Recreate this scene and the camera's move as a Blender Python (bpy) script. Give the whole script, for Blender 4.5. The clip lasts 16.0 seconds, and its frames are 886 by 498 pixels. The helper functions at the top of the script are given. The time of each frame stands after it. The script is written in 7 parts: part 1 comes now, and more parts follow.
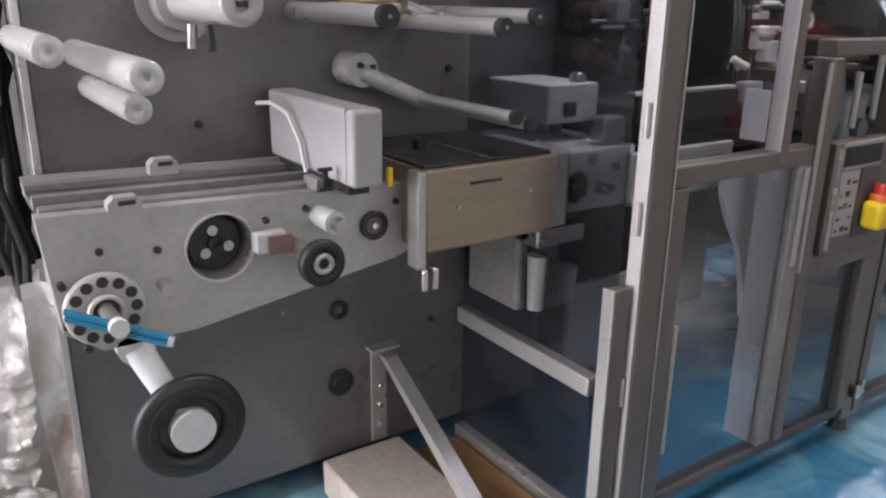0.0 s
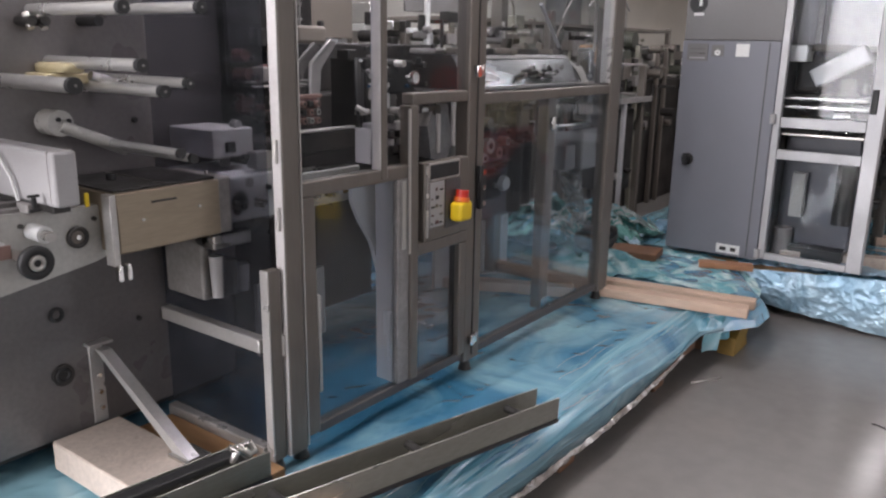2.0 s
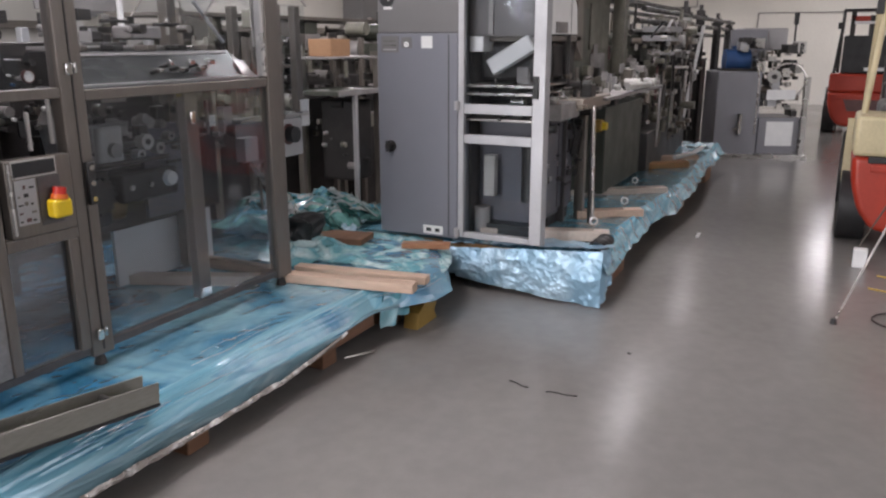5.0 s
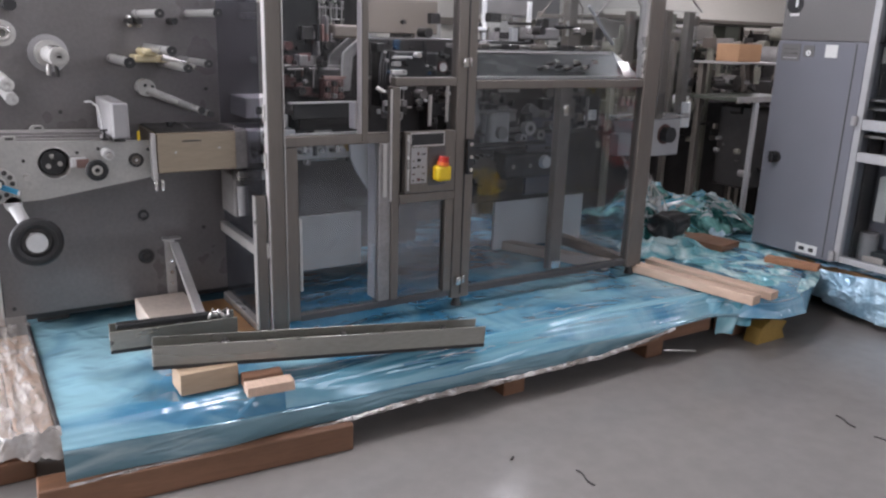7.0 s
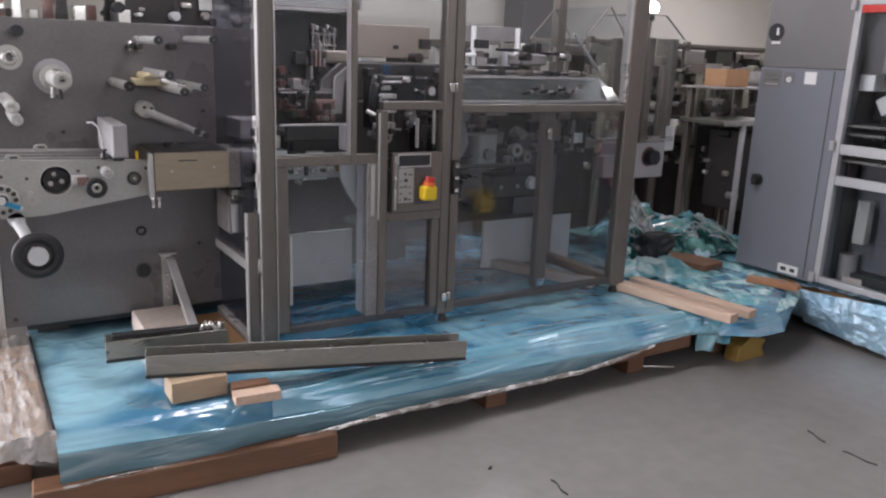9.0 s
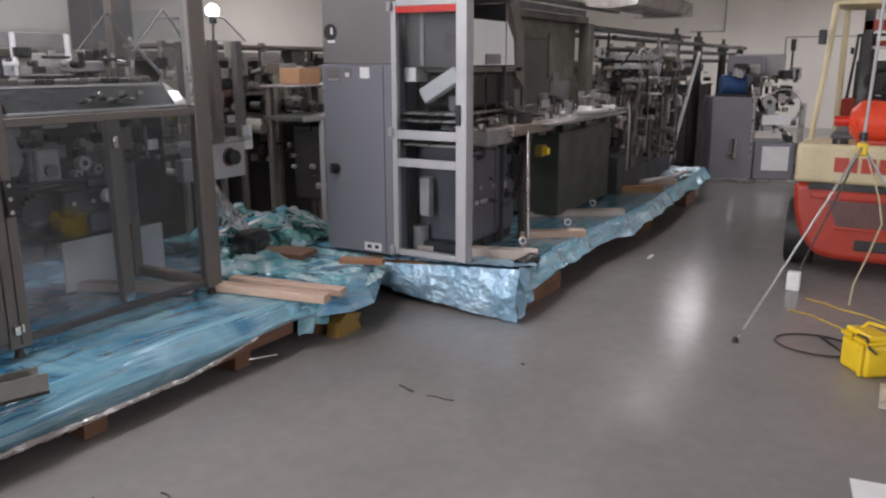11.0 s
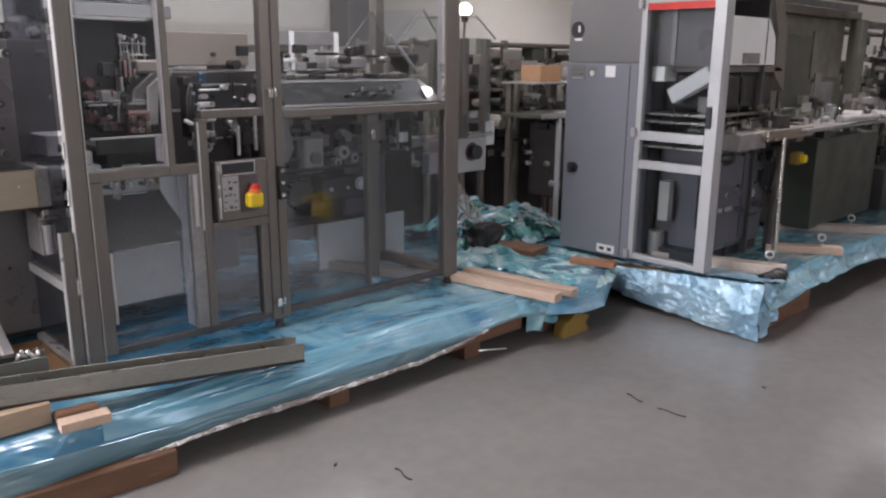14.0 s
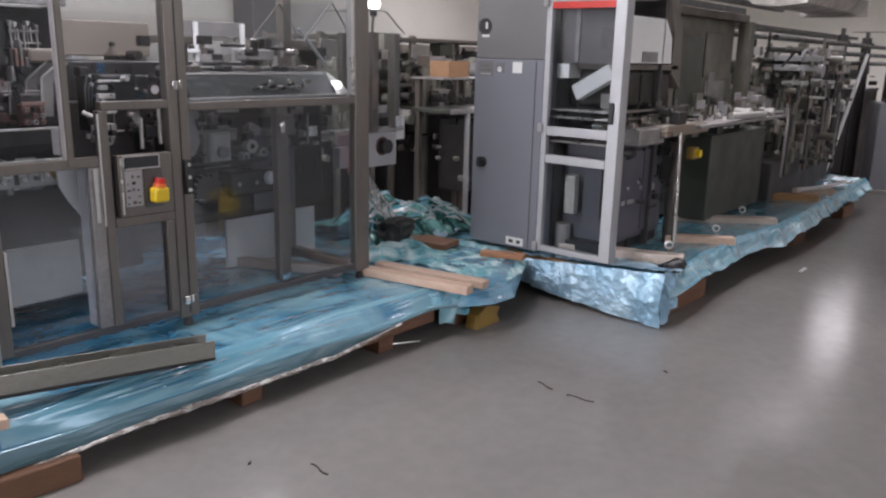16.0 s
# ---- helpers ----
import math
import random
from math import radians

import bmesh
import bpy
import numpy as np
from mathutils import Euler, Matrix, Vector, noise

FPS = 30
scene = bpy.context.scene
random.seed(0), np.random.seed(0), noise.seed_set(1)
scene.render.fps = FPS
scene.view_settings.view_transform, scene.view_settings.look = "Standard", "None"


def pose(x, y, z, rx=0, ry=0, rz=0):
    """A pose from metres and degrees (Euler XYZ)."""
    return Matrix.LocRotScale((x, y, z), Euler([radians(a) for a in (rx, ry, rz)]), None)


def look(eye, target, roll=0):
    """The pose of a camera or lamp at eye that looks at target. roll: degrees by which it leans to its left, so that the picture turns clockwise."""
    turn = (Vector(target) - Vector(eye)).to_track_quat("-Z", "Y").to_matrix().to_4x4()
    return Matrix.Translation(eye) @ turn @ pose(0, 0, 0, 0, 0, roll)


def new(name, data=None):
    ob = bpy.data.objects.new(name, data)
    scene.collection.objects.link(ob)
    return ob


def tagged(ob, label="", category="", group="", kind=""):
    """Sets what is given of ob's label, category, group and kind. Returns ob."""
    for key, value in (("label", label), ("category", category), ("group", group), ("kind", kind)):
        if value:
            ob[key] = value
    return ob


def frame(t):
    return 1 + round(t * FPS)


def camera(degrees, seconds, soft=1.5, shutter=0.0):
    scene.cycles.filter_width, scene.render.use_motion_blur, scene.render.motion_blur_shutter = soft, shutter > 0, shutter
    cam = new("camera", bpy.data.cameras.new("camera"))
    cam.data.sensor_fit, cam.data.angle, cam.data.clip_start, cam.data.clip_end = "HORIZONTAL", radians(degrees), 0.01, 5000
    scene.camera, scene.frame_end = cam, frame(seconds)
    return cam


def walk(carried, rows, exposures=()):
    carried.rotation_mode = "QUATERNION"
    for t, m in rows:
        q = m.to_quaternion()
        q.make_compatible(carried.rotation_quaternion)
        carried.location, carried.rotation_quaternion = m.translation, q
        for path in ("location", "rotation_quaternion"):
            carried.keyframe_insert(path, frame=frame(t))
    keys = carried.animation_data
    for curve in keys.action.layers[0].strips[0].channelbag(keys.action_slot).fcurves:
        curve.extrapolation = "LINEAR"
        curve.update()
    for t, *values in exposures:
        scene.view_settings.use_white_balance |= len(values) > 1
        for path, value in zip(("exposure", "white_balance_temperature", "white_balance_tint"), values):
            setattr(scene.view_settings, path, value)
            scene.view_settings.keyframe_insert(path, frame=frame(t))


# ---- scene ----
cam = camera(59.4, 16.0, soft=2.3)
METRES, EYE, TILT, LEAN, TURN = 3.07, 1.435, 0.0, 0.0, -30.3
PATH = [
    (0, (-0.074, 0.105, 1.348), (0.995, 1.678, 0.729), 0.8),
    (0.5, (-0.184, -0.041, 1.365), (1.055, 1.403, 0.75), 0.4),
    (1, (-0.286, -0.182, 1.394), (1.107, 1.131, 0.815), -0.0),
    (1.5, (-0.324, -0.323, 1.416), (1.144, 0.928, 0.889), -0.1),
    (2, (-0.348, -0.491, 1.411), (1.205, 0.664, 0.908), 0.9),
    (2.5, (-0.414, -0.619, 1.404), (1.347, 0.204, 0.933), 1.2),
    (3, (-0.499, -0.706, 1.416), (1.372, -0.171, 0.953), -0.1),
    (3.2, (-0.511, -0.747, 1.42), (1.375, -0.263, 0.96), -0.3),
    (5.3, (0.071, -1.389, 1.427), (1.707, -0.363, 0.907), 0.4),
    (5.5, (0.095, -1.439, 1.429), (1.646, -0.287, 0.911), 0.9),
    (6, (0.063, -1.555, 1.435), (1.442, -0.21, 0.898), 1.2),
    (6.5, (0.003, -1.658, 1.441), (1.191, -0.144, 0.896), 1.3),
    (7, (-0.003, -1.741, 1.449), (1.032, -0.116, 0.914), 1.8),
    (7.5, (0.011, -1.804, 1.453), (0.8, -0.047, 0.915), 1.7),
    (8, (-0.017, -1.831, 1.458), (0.724, -0.05, 0.932), 1.6),
    (8.5, (-0.02, -1.849, 1.471), (0.738, -0.069, 0.962), 1.5),
    (9, (0.002, -1.888, 1.48), (1.032, -0.245, 0.99), 2.2),
    (9.5, (0.018, -1.932, 1.481), (1.335, -0.504, 1.008), 2.3),
    (10, (0.018, -1.956, 1.493), (1.56, -0.773, 1.023), 2.9),
    (10.2, (0.026, -1.976, 1.491), (1.647, -0.903, 1.023), 3.0),
    (12.3, (0.129, -2.217, 1.456), (1.822, -1.259, 0.992), -1.1),
    (12.5, (0.132, -2.2, 1.455), (1.808, -1.211, 0.995), -0.2),
    (13, (0.071, -2.063, 1.481), (1.692, -0.99, 1.01), 0.3),
    (13.5, (0.052, -2.032, 1.484), (1.49, -0.725, 1.011), 0.1),
    (14, (0.023, -2.002, 1.486), (1.357, -0.59, 1.01), 0.4),
    (14.5, (0.011, -1.981, 1.486), (1.347, -0.573, 1.003), 0.8),
    (15, (0.012, -1.995, 1.493), (1.358, -0.6, 1.003), 0.4),
    (15.5, (0.006, -2.0, 1.487), (1.396, -0.647, 0.999), 0.7),
    (16, (-0.003, -2.003, 1.48), (1.49, -0.763, 0.997), 1.3),
]
# the clip's camera lightens and darkens its picture a little on the way
EXPOSURES = [(0, 0.15, 6500, 10), (0.5, 0.31, 6500, 10), (1, 0.33, 6500, 10), (1.5, 0.08, 6550, 10), (2, 0.1, 6650, 10), (3, 0.15, 6850, 10), (5.5, 0.2, 6550, 10), (6.5, 0.22, 6380, 10), (7, 0.22, 6350, 10), (7.5, 0.23, 6250, 10), (8, 0.06, 6300, 10), (8.5, 0.05, 6350, 10), (9, 0.1, 6500, 10), (9.5, -0.02, 6500, 10), (10, -0.03, 6500, 10), (12.5, 0.17, 6700, 10), (13, 0.18, 6650, 10), (14, 0.17, 6550, 10), (15, 0.14, 6500, 10), (16, 0.18, 6450, 10)]
walk(cam, [(t, look(eye, target, roll)) for t, eye, target, roll in PATH], EXPOSURES)

# ---- world, sun, lamps ----
world = bpy.data.worlds.new("sky")
scene.world = world
world.use_nodes = True
wn = world.node_tree
sky = wn.nodes.new("ShaderNodeTexSky")
sky.sky_type, sky.sun_disc = "NISHITA", False
sky.sun_elevation, sky.sun_rotation = radians(38), radians(250)
wn.links.new(sky.outputs[0], wn.nodes["Background"].inputs[0])
wn.nodes["Background"].inputs[1].default_value = 0.12


def sun_lamp():
    d = bpy.data.lights.new("sun", "SUN")
    d.energy, d.angle, d.color = 1.5, radians(6), (1.0, 0.96, 0.9)
    ob = new("sun", d)
    ob.matrix_world = look((-12, 2, 9), (0, 2.5, 0))
    tagged(ob, kind="structure")


def area_lamp(name, at, target, sx, sy, power, colour):
    d = bpy.data.lights.new(name, "AREA")
    d.shape, d.size, d.size_y, d.energy, d.color = "RECTANGLE", sx, sy, power, colour
    ob = new(name, d)
    ob.matrix_world = look(at, target)
    return ob


sun_lamp()
# daylight of an assumed west dock door, fill through an unseen added south opening
area_lamp("door_daylight", (-5.85, 2.6, 1.9), (2, 2.6, 1.4), 4.4, 3.2, 640, (0.965, 0.95, 1.03))
area_lamp("south_fill", (4.0, -10.85, 2.9), (4.0, 0, 1.2), 13.0, 1.5, 215, (0.98, 0.95, 1.03))
LAMP_POWER = 50
LIGHT_ROWS = [(-2.4, 1.0), (1.8, 1.0), (5.4, 0.32), (8.9, 0.40), (14.2, 1.05), (-1.0, -4.5), (8.9, -4.8), (14.0, -4.8), (4.0, 3.6), (9.0, 4.6)]
LAMP_Z = 3.05
LIGHT_ROWS = [(x, y, LAMP_Z) for x, y in LIGHT_ROWS] + [(13.2, 2.3, 2.55), (16.6, 2.2, 2.55), (17.5, -1.5, 3.05)]
DIMMED = {(8.9, 0.40): 0.5, (14.2, 1.05): 0.65}  # dimmed to keep their reflections on the floor faint
for lx, ly, lz in LIGHT_ROWS:
    area_lamp("tube_light", (lx, ly, lz - 0.035), (lx, ly, 0), 1.3, 0.6, LAMP_POWER * DIMMED.get((lx, ly), 1.0), (1.0, 0.95, 1.02))


# ---- materials ----
def material(name, base, rough=0.5, metal=0.0, stain=0.18, stain_size=3.0, grain=0.08, grain_size=60.0, bump=0.0, bump_size=80.0,
             rough_var=0.12, coat=0.0, second=None, aniso=0.0, stretch=(1, 1, 1), emit=0.0):
    """A painted, metal, wood or film surface with variation at two scales."""
    m = bpy.data.materials.new(name)
    m.use_nodes = True
    nt = m.node_tree
    b = nt.nodes["Principled BSDF"]
    tc = nt.nodes.new("ShaderNodeTexCoord")
    mp = nt.nodes.new("ShaderNodeMapping")
    mp.inputs["Scale"].default_value = stretch
    nt.links.new(tc.outputs["Object"], mp.inputs[0])

    def noise_node(size, detail, rgh=0.55):
        n = nt.nodes.new("ShaderNodeTexNoise")
        n.inputs["Scale"].default_value, n.inputs["Detail"].default_value, n.inputs["Roughness"].default_value = size, detail, rgh
        nt.links.new(mp.outputs[0], n.inputs["Vector"])
        return n.outputs[0]

    def spread(src, lo, hi):
        r = nt.nodes.new("ShaderNodeMapRange")
        r.interpolation_type = "SMOOTHSTEP"
        r.inputs["From Min"].default_value, r.inputs["From Max"].default_value = 0.22, 0.78
        r.inputs["To Min"].default_value, r.inputs["To Max"].default_value = lo, hi
        nt.links.new(src, r.inputs[0])
        return r.outputs[0]

    big, small = noise_node(stain_size, 4), noise_node(grain_size, 3)
    col = nt.nodes.new("ShaderNodeMix")
    col.data_type = "RGBA"
    other = second or tuple(c * (1 - 2 * stain) for c in base)
    col.inputs["A"].default_value, col.inputs["B"].default_value = (*base, 1), (*other, 1)
    nt.links.new(spread(big, 0, 1), col.inputs["Factor"])
    mul = nt.nodes.new("ShaderNodeMix")
    mul.data_type, mul.blend_type = "RGBA", "MULTIPLY"
    mul.inputs["Factor"].default_value = 1.0
    nt.links.new(col.outputs["Result"], mul.inputs["A"])
    nt.links.new(spread(small, 1 - grain, 1 + grain), mul.inputs["B"])
    nt.links.new(mul.outputs["Result"], b.inputs["Base Color"])
    nt.links.new(spread(big, max(rough - rough_var, 0.03), min(rough + rough_var, 1)), b.inputs["Roughness"])
    b.inputs["Metallic"].default_value = metal
    b.inputs["Coat Weight"].default_value = coat
    b.inputs["Anisotropic"].default_value = aniso
    if bump:
        n = noise_node(bump_size, 4)
        bp = nt.nodes.new("ShaderNodeBump")
        bp.inputs["Strength"].default_value, bp.inputs["Distance"].default_value = bump, 0.02
        nt.links.new(n, bp.inputs["Height"])
        nt.links.new(bp.outputs[0], b.inputs["Normal"])
    if emit:
        b.inputs["Emission Color"].default_value, b.inputs["Emission Strength"].default_value = (1, 0.97, 0.92, 1), emit
    return m


def film_material(name, base, pale, rough, metal, crumple, size, pale_from=0.45, stretch=(1, 1, 1), tint_size=2.3):
    """Crinkled plastic film or foil: two tints, sharp creases in the relief."""
    m = bpy.data.materials.new(name)
    m.use_nodes = True
    nt = m.node_tree
    b = nt.nodes["Principled BSDF"]
    tc = nt.nodes.new("ShaderNodeTexCoord")
    n = nt.nodes.new("ShaderNodeTexNoise")
    n.inputs["Scale"].default_value, n.inputs["Detail"].default_value, n.inputs["Distortion"].default_value = tint_size, 7, 0.9
    mp = nt.nodes.new("ShaderNodeMapping")
    mp.inputs["Scale"].default_value = stretch
    nt.links.new(tc.outputs["Object"], mp.inputs[0])
    nt.links.new(mp.outputs[0], n.inputs["Vector"])
    ramp = nt.nodes.new("ShaderNodeValToRGB")
    ramp.color_ramp.elements[0].position, ramp.color_ramp.elements[1].position = pale_from, pale_from + 0.25
    ramp.color_ramp.elements[0].color, ramp.color_ramp.elements[1].color = (*base, 1), (*pale, 1)
    nt.links.new(n.outputs[0], ramp.inputs[0])
    nt.links.new(ramp.outputs[0], b.inputs["Base Color"])
    v = nt.nodes.new("ShaderNodeTexNoise")
    v.inputs["Scale"].default_value, v.inputs["Detail"].default_value, v.inputs["Distortion"].default_value = size, 5, 1.6
    v.noise_type = "RIDGED_MULTIFRACTAL"
    nt.links.new(mp.outputs[0], v.inputs["Vector"])
    bp = nt.nodes.new("ShaderNodeBump")
    bp.inputs["Strength"].default_value, bp.inputs["Distance"].default_value = crumple, 0.02
    nt.links.new(v.outputs[0], bp.inputs["Height"])
    nt.links.new(bp.outputs[0], b.inputs["Normal"])
    b.inputs["Roughness"].default_value, b.inputs["Metallic"].default_value = rough, metal
    return m


def glass_material(name, tint, gloss_rough=0.03, haze=0.008, gloss=0.035):
    """A clear sheet: straight-through light, the gloss of its surface and a diffuse haze painted in for its pale veil.
    """
    m = bpy.data.materials.new(name)
    m.use_nodes = True
    nt = m.node_tree
    nt.nodes.remove(nt.nodes["Principled BSDF"])
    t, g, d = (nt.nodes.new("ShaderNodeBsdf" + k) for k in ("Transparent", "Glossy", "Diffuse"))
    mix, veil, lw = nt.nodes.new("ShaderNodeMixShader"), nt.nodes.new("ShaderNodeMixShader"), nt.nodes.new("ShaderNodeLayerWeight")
    power, scale = nt.nodes.new("ShaderNodeMath"), nt.nodes.new("ShaderNodeMath")
    power.operation, scale.operation = "POWER", "MULTIPLY_ADD"
    power.inputs[1].default_value, scale.inputs[1].default_value, scale.inputs[2].default_value = 5.0, 0.8, gloss
    nt.links.new(lw.outputs["Facing"], power.inputs[0])
    nt.links.new(power.outputs[0], scale.inputs[0])
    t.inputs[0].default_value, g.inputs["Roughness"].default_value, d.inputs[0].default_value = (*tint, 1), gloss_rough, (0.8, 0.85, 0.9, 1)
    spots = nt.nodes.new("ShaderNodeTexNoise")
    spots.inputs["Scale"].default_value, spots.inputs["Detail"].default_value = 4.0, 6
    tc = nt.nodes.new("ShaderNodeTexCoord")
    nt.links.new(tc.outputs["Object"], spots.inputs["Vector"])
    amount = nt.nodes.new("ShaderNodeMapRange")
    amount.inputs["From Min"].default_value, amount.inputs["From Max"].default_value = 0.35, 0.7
    amount.inputs["To Min"].default_value, amount.inputs["To Max"].default_value = haze * 0.5, haze * 1.6
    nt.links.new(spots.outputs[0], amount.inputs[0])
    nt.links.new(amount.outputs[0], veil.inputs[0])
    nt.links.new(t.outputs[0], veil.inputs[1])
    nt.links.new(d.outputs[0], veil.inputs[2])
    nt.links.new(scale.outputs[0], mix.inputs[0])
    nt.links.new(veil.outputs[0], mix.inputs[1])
    nt.links.new(g.outputs[0], mix.inputs[2])
    nt.links.new(mix.outputs[0], nt.nodes["Material Output"].inputs[0])
    return m


PLATE = material("grey_machine_paint", (0.142, 0.130, 0.128), 0.34, 0.0, 0.14, 2.0, 0.09, 70, 0.05, 160, coat=0.35, rough_var=0.16)
HOUSING = material("light_grey_cast_paint", (0.44, 0.43, 0.405), 0.36, 0.05, 0.10, 6, 0.07, 85, 0.06, 120)
COVER = material("pale_grey_powder_coat", (0.37, 0.36, 0.362), 0.42, 0.0, 0.06, 5, 0.04, 200)
BRONZE = material("brushed_guard_profile", (0.172, 0.151, 0.132), 0.42, 0.3, 0.10, 5, 0.07, 110, rough_var=0.12, stretch=(1, 1, 0.12))
PROFILE_EDGE = material("bright_profile_edge", (0.54, 0.52, 0.50), 0.35, 0.55, 0.1, 6, 0.06, 150)
STEEL = material("brushed_steel", (0.55, 0.53, 0.50), 0.3, 0.9, 0.14, 4, 0.08, 150, stretch=(0.2, 1, 1))
TAN_STEEL = material("warm_brushed_steel", (0.47, 0.42, 0.36), 0.36, 0.85, 0.12, 4, 0.07, 180, stretch=(0.15, 1, 1))
CHROME = material("polished_chrome", (0.78, 0.77, 0.75), 0.12, 1.0, 0.06, 8, 0.03, 90, rough_var=0.05)
ALU = material("anodised_aluminium", (0.47, 0.47, 0.48), 0.5, 0.35, 0.08, 4, 0.05, 150)
BLACK = material("black_rubber", (0.018, 0.018, 0.019), 0.5, 0.0, 0.15, 8, 0.1, 120)
DARK = material("dark_oily_steel", (0.05, 0.047, 0.045), 0.42, 0.35, 0.2, 6, 0.15, 60, 0.1, 60)
DARK_BROWN = material("dark_brown_paint_and_fill", (0.030, 0.026, 0.025), 0.5, 0.0, 0.2, 4, 0.15, 50)
OLIVE = material("olive_machine_paint", (0.235, 0.225, 0.185), 0.5, 0.0, 0.2, 4, 0.15, 50)
CAST = material("dull_cast_grey", (0.28, 0.262, 0.255), 0.5, 0.1, 0.15, 8, 0.12, 70)
NAVY_GREY = material("dark_blue_grey_paint", (0.10, 0.10, 0.118), 0.4, 0.0, 0.1, 3, 0.06, 120)
INNER = material("dark_painted_sheet", (0.085, 0.08, 0.08), 0.5, 0.0, 0.15, 3, 0.1, 60)
WHITE = material("white_nylon", (0.62, 0.62, 0.615), 0.38, 0.0, 0.06, 10, 0.04, 100)
PAPER = material("white_paper", (0.76, 0.76, 0.75), 0.7, 0.0, 0.05, 8, 0.03, 80)
CABINET = material("blue_grey_cabinet_paint", (0.19, 0.194, 0.222), 0.42, 0.0, 0.06, 1.8, 0.05, 220, 0.03, 220)
CABINET_UP = material("warm_grey_cabinet_paint", (0.165, 0.16, 0.158), 0.45, 0.0, 0.07, 2, 0.05, 200)
GREEN_DARK = material("dark_green_grey_paint", (0.066, 0.070, 0.055), 0.45, 0.0, 0.1, 3, 0.06, 150)
RED = material("red_plastic", (0.62, 0.03, 0.02), 0.35)
RED_PAINT = material("faded_red_paint", (0.40, 0.034, 0.014), 0.42, 0.0, 0.12, 3, 0.06, 60)
ORANGE_TANK = material("orange_red_tank_paint", (0.72, 0.07, 0.03), 0.32, 0.0, 0.08, 4, 0.04, 60)
CREAM = material("cream_paint", (0.56, 0.48, 0.295), 0.45, 0.0, 0.1, 4, 0.06, 60)
FOAM = material("dirty_yellow_foam", (0.31, 0.19, 0.04), 0.7)
YELLOW = material("yellow_plastic", (0.80, 0.55, 0.02), 0.35, 0.0, 0.06, 6, 0.04, 60)
OCHRE = material("dull_ochre_paint", (0.12, 0.078, 0.034), 0.5, 0.0, 0.15, 6, 0.1, 60)
YELLOW_LEAD = material("yellow_cable_sheath", (0.62, 0.44, 0.08), 0.5)
ORANGE = material("orange_lamp_plastic", (0.85, 0.2, 0.03), 0.4)
BLUE = material("blue_motor_paint", (0.025, 0.08, 0.22), 0.4)
CYAN_ROD = material("blue_plastic_rod", (0.02, 0.20, 0.34), 0.3)
PINK = material("reddish_guide_plastic", (0.30, 0.18, 0.155), 0.45)
WOOD = material("pale_sawn_wood", (0.62, 0.45, 0.34), 0.65, 0.0, 0.14, 6, 0.12, 50, 0.15, 90, stretch=(1, 0.12, 1))
WOOD_PALE = material("bleached_wood_block", (0.58, 0.49, 0.42), 0.65, 0.0, 0.1, 6, 0.1, 60, 0.12, 90)
WOOD_DARK = material("brown_skid_wood", (0.215, 0.108, 0.06), 0.62, 0.0, 0.2, 5, 0.18, 40, 0.2, 70, stretch=(0.15, 1, 1))
PLY = material("brown_plywood_board", (0.40, 0.22, 0.10), 0.6, 0.0, 0.15, 5, 0.12, 50, 0.1, 70, stretch=(1, 0.15, 1))
WOOD_DARK_RED = material("reddish_timber", (0.36, 0.17, 0.085), 0.6, 0.0, 0.15, 5, 0.12, 50, 0.1, 70, stretch=(1, 0.15, 1))
CARD = material("brown_cardboard", (0.34, 0.19, 0.10), 0.75, 0.0, 0.1, 4, 0.06, 70)
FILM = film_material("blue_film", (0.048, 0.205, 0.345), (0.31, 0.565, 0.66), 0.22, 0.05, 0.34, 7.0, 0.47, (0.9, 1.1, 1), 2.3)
FILM_LIP = film_material("grey_blue_film_edge", (0.13, 0.235, 0.28), (0.36, 0.46, 0.49), 0.3, 0.05, 0.4, 7.0, 0.52, (0.5, 1, 2.5), 4.0)
FILM_PALE = film_material("pale_blue_film", (0.10, 0.32, 0.40), (0.46, 0.66, 0.70), 0.22, 0.1, 0.5, 8.0, 0.42, (1, 1, 1), 5.0)
FOIL_BLUE = film_material("blue_metallised_foil", (0.26, 0.43, 0.56), (0.58, 0.74, 0.83), 0.3, 0.25, 0.32, 9.0, 0.46)
FOIL_TEAL = film_material("teal_crumpled_foil", (0.008, 0.075, 0.072), (0.32, 0.70, 0.65), 0.12, 0.35, 1.0, 16.0, 0.44, (1, 1, 1), 8.0)
FILM_APRON = film_material("whitish_teal_film", (0.14, 0.37, 0.42), (0.60, 0.76, 0.76), 0.22, 0.08, 0.8, 11.0, 0.42, (1, 1, 1), 6.0)
FOIL_SILVER = film_material("clear_crinkled_foil", (0.36, 0.30, 0.25), (0.72, 0.71, 0.70), 0.28, 0.15, 0.6, 16.0, 0.4, (1, 1, 1), 6.0)
CLEAR_FOIL = film_material("clear_wrinkled_film", (0.46, 0.42, 0.38), (0.80, 0.79, 0.78), 0.22, 0.05, 0.7, 9.0, 0.42, (2.2, 0.7, 0.9), 5.0)
HEM_BROWN = film_material("dirty_crumpled_hem", (0.30, 0.27, 0.25), (0.80, 0.78, 0.76), 0.25, 0.3, 0.7, 22.0, 0.46, (1, 1, 1), 16.0)
HEM = film_material("shiny_film_hem", (0.42, 0.46, 0.46), (0.75, 0.78, 0.78), 0.22, 0.35, 0.5, 14.0, 0.4, (1, 1, 1), 8.0)


